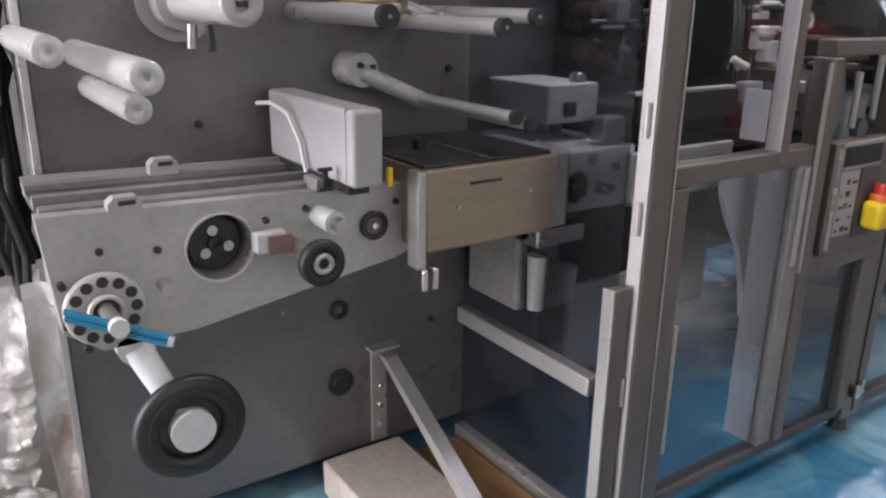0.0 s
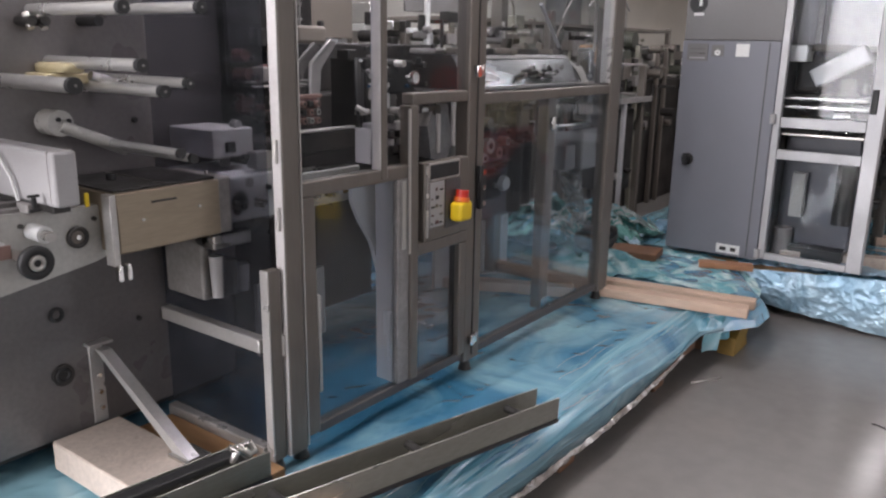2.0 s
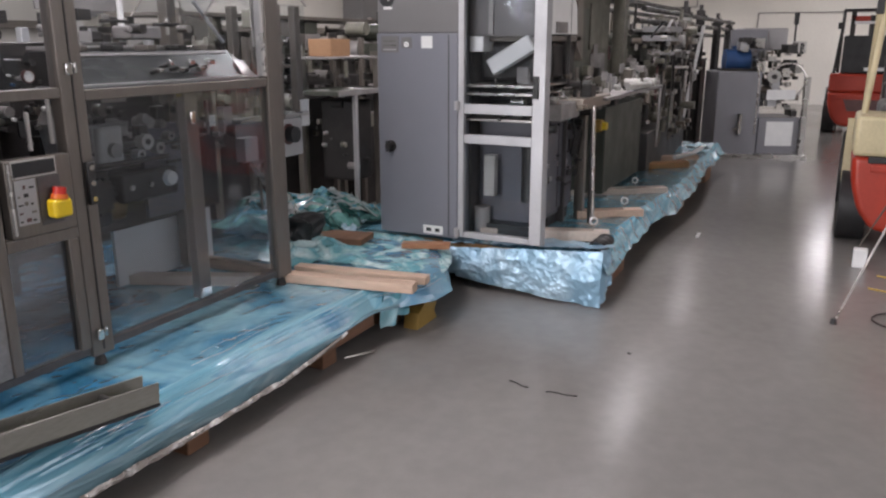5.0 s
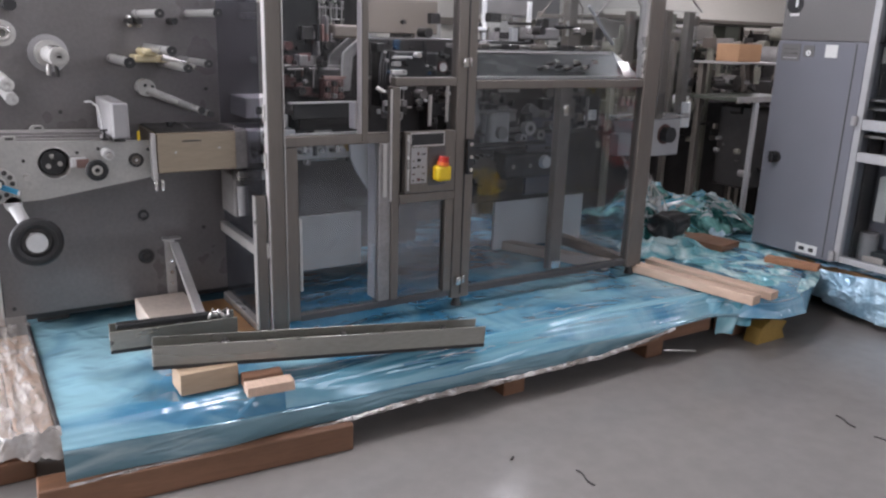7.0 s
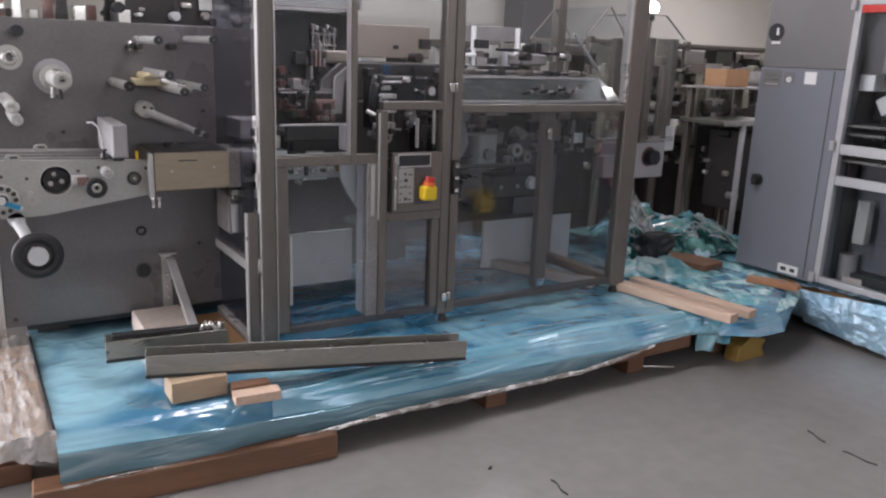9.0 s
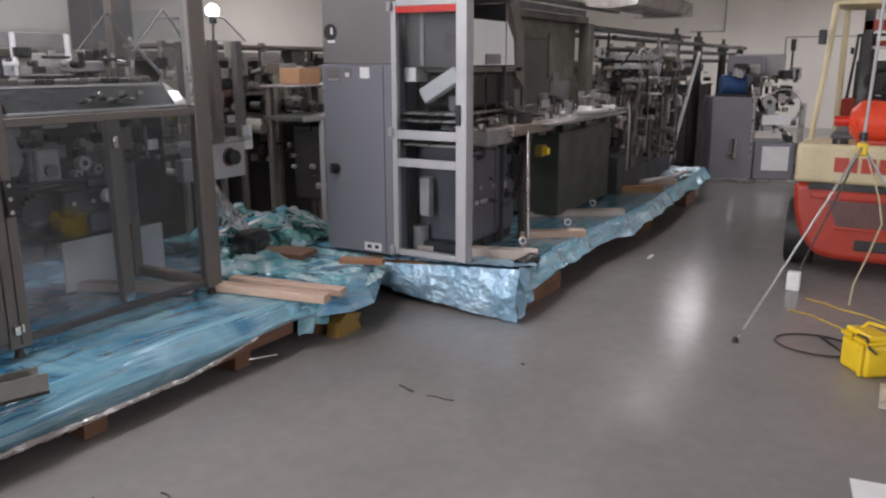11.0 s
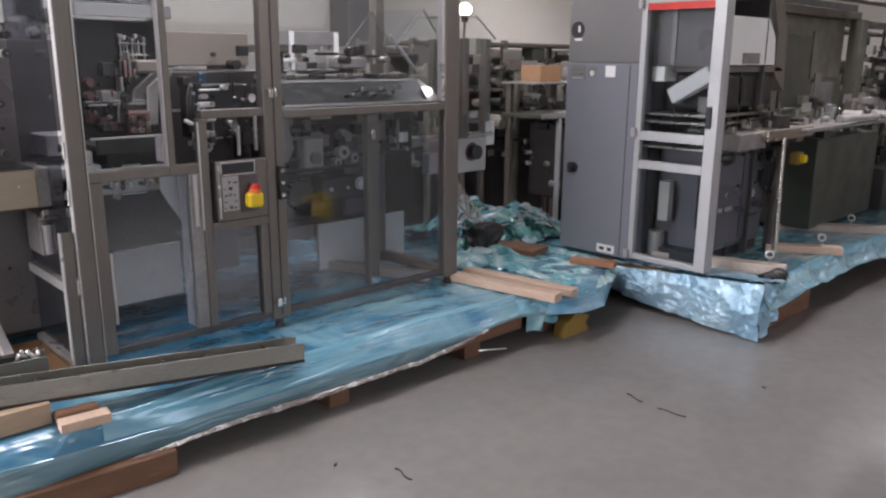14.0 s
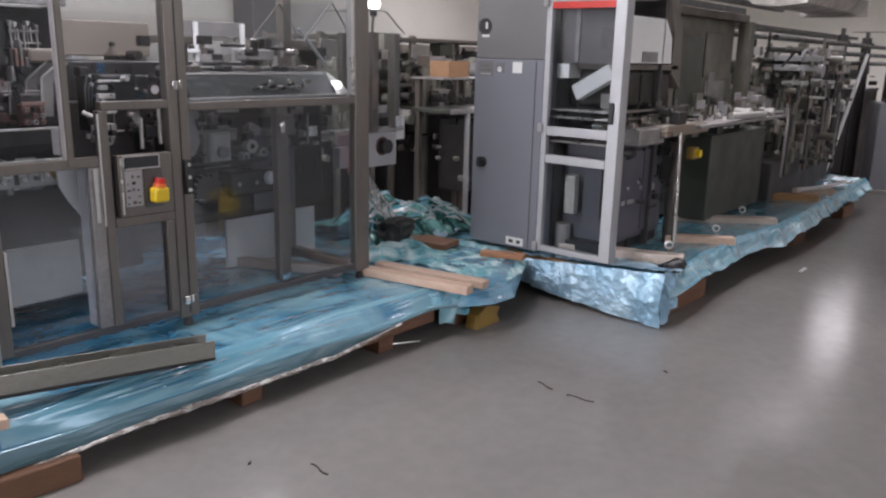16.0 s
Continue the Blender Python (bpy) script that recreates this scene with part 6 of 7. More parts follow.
part("top_foil", sheet(lambda u, v: (4.05 + 0.26 * u, 0.70 - 0.98 * v, 0.245 + 0.07 * v * (1 - u) + 0.03 * u + crease(4 + 0.26 * u, v, 0, 0.02, 8, 3)), 20, 60), FOIL_BLUE, pallet2)
part("film_knot", sheet(lambda u, v: (4.2 + 0.2 * v, -0.2 - 0.05 * math.sin(6.28 * u), 0.29 + 0.03 * math.cos(6.28 * u) + 0.01 * math.sin(20 * v)), 12, 12), BLACK, pallet2)
part("loose_strip", B(5.9, 6.02, -0.52, -0.5, 0.0, 0.01), PAPER, pallet2)

for (ax_, ay, bx_, by), wd, hg, mt in (((4.23, 0.53, 4.47, -0.2), 0.09, 0.062, WOOD_PALE), ((5.0, 0.17, 5.26, -0.22), 0.085, 0.05, WOOD), ((5.74, 0.44, 6.2, -0.2), 0.10, 0.045, WOOD_PALE),
                                       ((7.15, 0.34, 7.56, -0.14), 0.09, 0.06, PLY), ((7.75, 0.3, 8.1, -0.15), 0.08, 0.05, WOOD)):
    bar_on("cross_plank", (ax_, ay), (bx_, by), wd, hg, 0.270, mt, "sawn wooden cross plank holding the machine down", "plank", "planks across the far pallet")
for ex, ey, ez in ((4.44, -0.11, 0.332), (5.19, -0.115, 0.32), (6.05, 0.01, 0.315)):
    t = thing("eye_bolt", (ex, ey, ez - 0.004), "bright ring eye bolt screwed into the plank", "eye bolt", "eye bolts")
    part("ring", ring(bmesh.new(), (ex, ey, ez + 0.055), (1, 0.4, 0), 0.026, 0.016, 0.010, 24), ROLLER, t)
    part("shank", C((ex, ey, ez - 0.004), (ex, ey, ez + 0.034), 0.007, seg=10), STEEL, t)

N = thing("cartoning_machine", (5.4, 0.7, 0.27), "tall grey packaging machine with a glazed aluminium door", "packaging machine")
cab = part("cabinet", B(4.05, 4.72, 0.605, 1.13, 0.285, 1.468, b=0.006), CABINET, N, "blue grey sheet steel cabinet")
part("cabinet_top", B(4.062, 4.72, 0.605, 1.13, 1.469, 2.15, b=0.006), CABINET_UP, N, "warm grey upper cabinet")
part("cabinet_seam", B(4.046, 4.06, 0.66, 0.665, 0.3, 1.46), INNER, cab)
part("lock_handle", C((4.05, 1.045, 0.815), (4.005, 1.045, 0.815), 0.02, seg=16), BLACK, cab)
part("lock_rose", C((4.05, 1.045, 0.815), (4.042, 1.045, 0.815), 0.034, seg=20), DARK, cab)
part("lock_lever", B(4.0, 4.012, 1.032, 1.058, 0.785, 0.85, b=0.004), BLACK, cab)
part("notice", B(4.0465, 4.05, 0.985, 1.10, 1.36, 1.452), CABINET_UP, cab, "pale printed notice")
part("notice", B(4.0465, 4.05, 0.90, 0.965, 1.385, 1.445), CABINET_UP, cab)
part("notice_mark", ring(bmesh.new(), (4.045, 0.932, 1.405), (-1, 0, 0), 0.016, 0.005, 0.002, 20), PAPER, cab)
part("notice", B(4.0465, 4.05, 0.765, 0.835, 1.385, 1.452), PAPER, cab, "white sticker")
for k in range(3):
    part("lettering_bar", B(4.0455, 4.0465, 1.0, 1.085, 1.372 + 0.024 * k, 1.38 + 0.024 * k), (COVER, PLATE, PLATE)[k], cab)
part("name_plate", B(4.046, 4.05, 0.70, 0.83, 0.30, 0.352), PAPER, cab, "small white plate")
part("lettering_bar", B(4.045, 4.046, 0.72, 0.75, 0.315, 0.337), DARK, cab)
part("lettering_bar", B(4.045, 4.046, 0.775, 0.81, 0.315, 0.337), DARK, cab)
part("warning_sticker", C((4.062, 1.065, 1.665), (4.058, 1.065, 1.665), 0.05, seg=24), BLACK, N, "round black warning sticker")
part("sticker_mark", B(4.056, 4.058, 1.045, 1.06, 1.65, 1.69), PAPER, N)
part("sticker_mark", B(4.056, 4.058, 1.03, 1.085, 1.60, 1.615), PAPER, N)
for hz in (0.33, 1.07, 1.80):
    part("door_hinge", C((4.03, 0.60, hz - 0.025), (4.03, 0.60, hz + 0.025), 0.016, seg=12), COVER, N)

door = part("door_frame", B(4.045, 4.085, 0.566, 0.602, 0.30, 1.83, b=0.004), ALU, N, "bright aluminium door frame")
part("stile", B(4.045, 4.088, 0.085, 0.156, 0.30, 2.1, b=0.004), ALU, door)
part("rail", B(4.047, 4.083, 0.157, 0.565, 1.80, 1.84, b=0.003), ALU, door)
part("rail", B(4.047, 4.083, 0.157, 0.565, 1.026, 1.08, b=0.003), ALU, door)
part("rail", B(4.047, 4.083, 0.157, 0.565, 0.858, 0.908, b=0.003), ALU, door)
part("rail", B(4.047, 4.083, 0.157, 0.565, 0.30, 0.335, b=0.003), ALU, door)
part("red_strip", B(4.046, 4.07, 0.157, 0.565, 1.762, 1.799), RED, door, "red strip under the top rail")
part("pane", B(4.062, 4.067, 0.157, 0.565, 0.336, 0.857), GLASS, door)
part("pane", B(4.062, 4.067, 0.157, 0.565, 1.081, 1.76), GLASS, door)
part("door_catch", B(4.03, 4.045, 0.12, 0.15, 1.12, 1.24, b=0.004), BLACK, door)
part("side_post", B(4.09, 4.135, 0.087, 0.15, 0.29, 2.1, b=0.004), ALU, N)
part("head_beam", B(4.06, 4.72, 0.09, 0.60, 1.85, 2.14, b=0.006), CABINET_UP, N)
part("inner_back", B(4.70, 4.715, 0.16, 0.60, 0.3, 1.84), INNER, N)
part("inner_shade", B(4.17, 4.19, 0.175, 0.587, 1.45, 1.84, b=0.003), PLATE, N)
part("inner_rib", B(4.16, 4.17, 0.44, 0.47, 1.46, 1.84, b=0.003), CAST, N)
part("inner_screen", B(4.50, 4.52, 0.2, 0.587, 0.3, 1.45), DARK_BROWN, N)
part("inner_deck", B(4.12, 4.70, 0.17, 0.60, 1.125, 1.14, b=0.003), STEEL, N)
part("inner_deck", B(4.12, 4.70, 0.17, 0.60, 1.17, 1.185, b=0.003), STEEL, N)
part("inner_deck", B(4.12, 4.70, 0.17, 0.60, 0.98, 0.995, b=0.003), STEEL, N)
bm = B(4.16, 4.24, 0.195, 0.48, 1.30, 1.395, b=0.01, turn=Matrix.Rotation(radians(-30), 4, "X"))
part("paddle", bm, WHITE, N, "white slanting paddle")
part("inner_box", B(4.16, 4.36, 0.50, 0.585, 1.365, 1.45, b=0.006), HOOD_WHITE, N)
part("inner_block", B(4.2, 4.26, 0.435, 0.505, 0.53, 0.775, b=0.006), HOUSING, N)
part("inner_coil", C((4.3, 0.25, 0.5), (4.3, 0.25, 0.86), 0.05, seg=18), DARK, N)
part("inner_can", C((4.25, 0.53, 0.29), (4.25, 0.53, 0.455), 0.05, seg=20), CAST, N)
for k in range(7):
    part("inner_rod", C((4.16 + 0.05 * k, 0.19, 1.02 + 0.02 * (k % 3)), (4.18 + 0.05 * k, 0.58, 1.04 + 0.02 * (k % 2)), 0.009, seg=8), CHROME if k % 2 else DARK, N)
part("inner_lamp", C((4.2, 0.5, 1.48), (4.2, 0.5, 1.78), 0.012, seg=10), ALU, N)
part("inner_wall", B(4.2, 4.7, 0.588, 0.60, 0.3, 1.84), INNER, N)

# the long side of the second machine
part("lower_cabinet", B(4.30, 4.95, 0.20, 0.58, 0.36, 0.97, b=0.01), NAVY_GREY, N, "dark blue grey lower cabinet")
part("cabinet_plinth", B(4.22, 4.93, 0.21, 0.58, 0.30, 0.36), BLACK, N)
for kx, kz in ((4.42, 0.70), (4.56, 0.73), (4.60, 0.69)):
    part("cabinet_knob", C((kx, 0.19, kz), (kx, 0.172, kz), 0.013, seg=14), COVER, N)
    part("knob_centre", C((kx, 0.172, kz), (kx, 0.169, kz), 0.009, seg=10), DARK, N)
part("cabinet_door", B(4.33, 4.92, 0.185, 0.199, 0.40, 0.93, b=0.006), NAVY_GREY, N, "dark blue sheet door")
part("door_seam", B(4.62, 4.626, 0.182, 0.186, 0.41, 0.92), BLACK, N)
part("gear_box", B(4.28, 4.62, 0.06, 0.2, 0.98, 1.08, b=0.01), CAST, N, "grey beige gear box")
part("cabinet_catch", C((4.75, 0.19, 0.68), (4.75, 0.17, 0.68), 0.025, seg=16), COVER, N)
part("cabinet_catch", B(4.35, 4.5, 0.175, 0.19, 0.6, 0.625, b=0.003), COVER, N)
for k in range(5):
    part("side_cable", pipe(bmesh.new(), [(4.8 + 0.03 * k, 0.17, 1.0), (4.82 + 0.035 * k, 0.14, 0.85), (4.84 + 0.03 * k, 0.17, 0.72 - 0.02 * k)], 0.008, 7), BLACK, N)
part("support_rod", C((4.70, -0.03, 0.34), (4.72, 0.0, 1.04), 0.012, seg=12), STEEL, N)
part("support_rod", C((4.79, 0.02, 0.29), (4.80, 0.03, 1.0), 0.010, seg=10), DARK, N)
part("support_post", B(4.98, 5.04, 0.12, 0.18, 0.27, 1.0, b=0.004), BRONZE, N)
part("feed_table", B(4.55, 5.2, 0.02, 0.5, 1.02, 1.09, b=0.008), TAN_STEEL, N)
part("feed_table", B(5.0, 6.75, -0.02, 0.35, 1.05, 1.075, b=0.006), CAST, N)
part("feed_rail", C((5.5, -0.02, 1.115), (6.2, -0.02, 1.10), 0.024, seg=14), HOUSING, N)
part("feed_rail", C((6.25, 0.02, 1.10), (6.75, 0.02, 1.09), 0.016, seg=12), CAST, N)
rng = random.Random(21)
for k in range(26):
    x = 4.7 + 1.6 * rng.random()
    y, z = 0.0 + 0.3 * rng.random(), 0.98 + 0.12 * rng.random()
    s = 0.02 + 0.05 * rng.random()
    part("feed_clamp", B(x, x + s * 1.6, y, y + s, z, z + 0.06 + 0.08 * rng.random(), b=0.005), (STEEL, HOUSING, DARK, BRONZE, ALU)[k % 5], N)
part("stop_box", B(5.06, 5.15, 0.04, 0.10, 0.84, 0.92, b=0.01), FOAM, N, "yellow emergency stop box")
part("stop_button", C((5.10, 0.04, 0.88), (5.10, 0.01, 0.88), 0.026, seg=16), YELLOW, N)
part("motor", B(4.30, 4.95, 0.2, 0.58, 1.20, 1.42, b=0.03), DARK_BROWN, N)
clutter(N, 30, 41, 4.25, 5.1, 0.1, 0.3, 1.0, 1.22, (CAST, DARK, STEEL, DARK_BROWN, BRONZE), 0.06)
clutter(N, 26, 42, 4.3, 4.95, 0.13, 0.19, 0.45, 1.0, (DARK_BROWN, DARK, BLACK, CAST), 0.045)
clutter(N, 60, 43, 5.0, 6.6, 0.0, 0.4, 1.0, 1.2, (CAST, HOUSING, BRONZE, OLIVE, DARK, COVER), 0.06)
clutter(N, 20, 44, 4.12, 4.45, 0.2, 0.55, 0.95, 1.2, (STEEL, DARK, CHROME), 0.04)
part("motor_plate", B(4.25, 5.0, 0.18, 0.587, 1.42, 1.455, b=0.006), BRONZE, N)
part("white_hood", prism(bmesh.new(), [(4.2, 1.462), (4.84, 1.462), (4.82, 1.62), (4.72, 1.73), (4.2, 1.73)], "y", 0.16, 0.587), HOOD_WHITE, N, "white hood with a cut corner")
part("hood_notch", B(4.42, 4.62, 0.152, 0.159, 1.468, 1.53), CAST, N)
part("support_arm", prism(bmesh.new(), [(4.90, 1.40), (5.05, 1.30), (5.02, 1.66), (4.86, 2.0), (4.72, 2.0), (4.90, 1.66)], "y", 0.18, 0.26), BRONZE, N)
part("dark_cabinet", B(5.72, 6.92, 0.18, 0.9, 0.30, 0.95, b=0.008), GREEN_DARK, N, "dark green grey base cabinet")
part("tower", B(5.15, 6.6, 0.42, 0.95, 1.10, 1.80, b=0.01), TOWER, N, "dull olive steel tower with glazed doors")
part("tower_door", B(5.5, 5.95, 0.405, 0.419, 1.16, 1.66, b=0.004), GREEN_DARK, N)
part("tower_door", B(6.0, 6.5, 0.405, 0.419, 1.36, 1.70, b=0.004), TOWER, N)
part("tower_door", B(6.05, 6.45, 0.405, 0.419, 1.13, 1.33, b=0.004), CAST, N)
part("tower_panel", B(5.2, 5.46, 0.405, 0.419, 1.42, 1.70, b=0.004), CAST, N)
part("tower_cap", B(5.05, 6.75, 0.36, 1.0, 1.80, 1.86, b=0.006), BRONZE, N)
part("tower_post", B(6.62, 6.74, 0.3, 0.4, 0.3, 1.80, b=0.005), TOWER, N)
part("tower_sheet", B(6.08, 6.2, 0.398, 0.403, 1.2, 1.4), CAST, N)
for z in (1.92, 2.0):
    part("overhead_beam", B(4.3, 7.4, 0.3, 0.36, z, z + 0.04, b=0.004), DARK, N)
part("overhead_beam", B(4.8, 7.6, 0.7, 0.78, 1.90, 1.97, b=0.004), DARK, N)
part("overhead_tray", prism(bmesh.new(), [(-0.46, 1.96), (-0.40, 1.87), (-0.22, 1.85), (-0.04, 1.87), (0.02, 1.96)], "x", 5.60, 6.95), TRAY, N, "shiny rounded sheet metal tray overhead")
part("tray_end", B(6.951, 6.965, -0.47, 0.03, 1.845, 1.965, b=0.003), TRAY, N)
for tx in (5.9, 6.75):
    part("tray_hanger", B(tx, tx + 0.03, -0.22, 0.36, 1.961, 1.985, b=0.003), DARK, N)


# ---- cluttered far machine ----
Q = thing("filling_machine", (8.0, 0.6, 0.27), "dark cluttered filling machine full of rods and pipes", "filling machine")
rng = random.Random(7)
part("base", B(7.1, 9.0, 0.15, 1.2, 0.27, 0.62, b=0.01), INNER, Q)
for x in (7.1, 7.75, 8.4, 8.95):
    for y in (1.15,):
        part("post", B(x, x + 0.05, y, y + 0.05, 0.27, 1.62, b=0.004), DARK, Q)
for z in (0.95, 1.3, 1.6):
    part("rail", B(7.1, 9.0, 0.12, 0.14, z, z + 0.02, b=0.003), (BEIGE, OLIVE, CAST)[int(z * 10) % 3], Q)
for k in range(110):
    x, y, z = 7.1 + 1.9 * rng.random(), 0.05 + 0.9 * rng.random() ** 1.5, 0.55 + 1.0 * rng.random()
    s = 0.02 + 0.05 * rng.random()
    mt = (DARK, CAST, DARK_BROWN, BEIGE, HOUSING, INNER, OLIVE, PROFILE_EDGE, DARK_PINK)[k % 9]
    if k % 3 == 0:
        part("cylinder", C((x, y, z), (x + 0.02, y, z + 0.08 + 0.2 * rng.random()), s * 0.45, seg=12), mt, Q)
    elif k % 3 == 1:
        part("block", B(x, x + s * 1.7, y, y + s, z, z + s * 1.5, b=0.006), mt, Q)
    else:
        part("rod", C((x, y, z), (x + (0.45 * rng.random() if k % 2 else 0.02), y + 0.02 * rng.random(), z + (0.01 if k % 2 else 0.35 * rng.random())), 0.005 + 0.006 * rng.random(), seg=8), mt, Q)
for k in range(6):
    x = 7.2 + 0.3 * k
    part("hose", pipe(bmesh.new(), [(x, 0.2, 1.45), (x + 0.06, 0.12, 1.58 + 0.03 * (k % 2)), (x + 0.14, 0.1, 1.58), (x + 0.22, 0.12, 1.4), (x + 0.26, 0.2, 1.05)], 0.009, 8), (BLACK, BEIGE, CAST)[k % 3], Q)
for k in range(14):
    x = 7.15 + 0.14 * k
    part("pipe_run", pipe(bmesh.new(), [(x, 0.08 + 0.02 * (k % 4), 0.5), (x, 0.08 + 0.02 * (k % 4), 1.0 + 0.05 * (k % 5)), (x + 0.1, 0.12, 1.1 + 0.05 * (k % 5))], 0.011, 8), (CAST, DARK, BEIGE, OLIVE)[k % 4], Q)
for z in (1.42, 1.5):
    part("bright_tray", B(7.3, 7.9, 0.05, 0.3, z, z + 0.05, b=0.004), ALU, Q)
for k in range(6):
    part("pale_tray", B(7.25 + 0.28 * k, 7.45 + 0.28 * k, 0.03, 0.2, 1.30 + 0.09 * (k % 3), 1.33 + 0.09 * (k % 3), b=0.004), (COVER, BEIGE, CAST)[k % 3], Q)
for k in range(2):
    arc = [(7.4 + 0.3 * k + 0.22 * math.cos(a * 0.3), 0.06, 1.38 + 0.22 * math.sin(a * 0.3)) for a in range(9)]
    part("bent_pipe", pipe(bmesh.new(), arc, 0.012, 8), (COVER, CAST, BEIGE)[k % 3], Q)
part("round_cover", C((7.75, 0.05, 1.42), (7.75, 0.0, 1.42), 0.06, seg=24), COVER, Q)
part("white_rail", pipe(bmesh.new(), [(7.1, -0.1, 0.42), (7.9, -0.14, 0.36), (8.6, -0.12, 0.33)], 0.02, 8), WHITE, Q)

part("back_sheet", B(7.0, 9.2, 1.22, 1.25, 0.27, 1.5), OLIVE, Q)
clutter(Q, 190, 51, 7.1, 9.0, 0.02, 0.6, 0.5, 1.6, (DARK_BROWN, DARK, OLIVE, HOUSING, CAST, BEIGE, OLIVE, STEP_WHITE), 0.06)
clutter(Q, 50, 52, 9.1, 10.3, 0.56, 1.0, 0.3, 1.2, (DARK_BROWN, DARK, OLIVE, BLACK), 0.14)
part("end_sheet", B(9.0, 9.03, 0.34, 1.22, 0.4, 1.42), OLIVE, Q)
clutter(Q, 60, 53, 7.1, 8.95, 0.3, 0.75, 0.5, 1.45, (DARK_BROWN, OLIVE, GREEN_DARK, INNER, BEIGE), 0.13)
part("base", B(9.05, 10.3, 0.58, 1.2, 0.0, 0.8, b=0.01), DARK_BROWN, Q)

G = thing("pipe_gantry", (11.5, 0.6, 0.0), "dark steel pipe gantry along the machine row", "gantry")
for x, zt in ((9.62, 1.80), (10.76, 1.80), (12.36, 1.74), (13.7, 1.67)):
    part("post", C((x, 0.33, 0.0), (x, 0.33, zt), 0.065, 0.055, seg=16), DARK_BROWN, G)
    part("post_flange", C((x, 0.33, zt - 0.10), (x, 0.33, zt - 0.06), 0.085, seg=16), DARK, G)
    part("post_tip", C((x, 0.33, zt), (x, 0.33, zt + 0.07), 0.025, seg=10), DARK, G)
for z, y in ((1.70, 0.28), (1.60, 0.33), (1.50, 0.38)):
    part("pipe", C((7.2, y, z), (13.9, y, z), 0.025, seg=10), DARK, G)
part("pipe", C((7.2, 1.2, 1.78), (13.9, 1.2, 1.78), 0.03, seg=10), DARK, G)
part("ladder_tray", B(7.2, 11.5, 0.6, 0.9, 1.80, 1.83), DARK, G)
solo("leaning_pole", C((9.196, 0.285, 0.0), (10.46, 0.24, 1.60), 0.022, seg=12), WHITE, "long pale pole leaning on the gantry", "pole")

W = thing("dark_machine", (11.7, 1.0, 0.0), "dark brown machine block behind the gantry", "machine")
part("body", B(11.15, 12.2, 0.42, 1.5, 0.0, 1.15, b=0.012), DARK_BROWN, W)
part("top_plate", B(11.12, 12.22, 0.41, 1.52, 1.15, 1.18, b=0.004), DARK, W)
clutter(W, 40, 54, 11.15, 12.1, 0.43, 1.3, 1.18, 1.5, (DARK_BROWN, OLIVE, DARK, BEIGE, CAST), 0.12)
part("body_door", B(11.135, 11.149, 0.5, 1.4, 0.1, 1.05, b=0.003), INNER, W)

# ---- far unit by the aisle ----
K = thing("sealing_unit", (10.8, -0.3, 0.0), "grey floor standing sealing unit with a blue motor", "sealing machine")
part("cabinet", B(10.45, 11.2, -0.28, 0.24, 0.04, 1.055, b=0.01), SEAL_GREY, K, "grey sheet steel cabinet")
part("motor", C((10.72, -0.17, 1.19), (10.72, 0.13, 1.19), 0.135, seg=24), BLUE, K, "dark blue motor")
part("motor_base", B(10.6, 10.95, -0.25, 0.15, 1.055, 1.09), DARK, K)
part("bell", C((10.75, -0.02, 1.28), (10.75, -0.02, 1.36), 0.06, seg=16), BLUE, K)
part("back_panel", B(10.9, 11.0, -0.42, 0.02, 1.05, 1.56, b=0.01), SEAL_GREY, K)
part("plinth", B(10.42, 11.25, -0.9, 0.26, 0.0, 0.045, b=0.005), STEEL, K)
part("open_frame", B(10.45, 10.52, -0.86, -0.80, 0.045, 1.0, b=0.005), STEEL, K)
part("lower_box", B(10.5, 11.1, -0.8, -0.30, 0.045, 0.5, b=0.01), SEAL_GREY, K)
part("white_panel", B(10.49, 10.5, -0.72, -0.40, 0.15, 0.45), PAPER, K, "pale panel")
part("white_panel", B(10.47, 10.48, -0.70, -0.36, 0.72, 0.84), PAPER, K)
part("guide_arch", ring(bmesh.new(), (10.5, -0.6, 0.95), (1, 0, 0), 0.22, 0.2, 0.04, 28), STEEL, K)
rng = random.Random(3)
for k in range(22):
    y, z = -0.8 + 0.75 * rng.random(), 0.5 + 0.9 * rng.random()
    part("component", B(10.5, 10.6 + 0.2 * rng.random(), y, y + 0.05 + 0.07 * rng.random(), z, z + 0.05 + 0.1 * rng.random(), b=0.005), (STEEL, DARK, HOUSING, BLACK, ALU)[k % 5], K)
clutter(K, 90, 91, 10.55, 10.9, -0.74, -0.25, 0.55, 1.3, (CAST, DARK, DARK_BROWN, BEIGE, HOUSING, STEEL, GREEN_DARK), 0.07)
part("gear_disc", C((10.48, -0.42, 1.0), (10.44, -0.42, 1.0), 0.08, seg=24), HOUSING, K)
part("gear_hub", C((10.44, -0.42, 1.0), (10.42, -0.42, 1.0), 0.03, seg=16), DARK, K)
part("rear_hood", B(11.0, 11.5, -0.7, -0.15, 1.3, 1.58, b=0.02), COVER, K, "pale rear hood")
part("signal_post", C((10.8, -0.72, 1.4), (10.8, -0.72, 1.62), 0.012, seg=8), DARK, K)
part("signal_lamp", C((10.8, -0.72, 1.62), (10.8, -0.72, 1.76), 0.03, seg=12), BLACK, K)
part("valve", C((10.42, -0.05, 0.30), (10.42, -0.05, 0.55), 0.03, seg=10), CHROME, K)
part("valve", C((10.42, -0.08, 0.36), (10.42, 0.02, 0.36), 0.02, seg=10), CHROME, K)
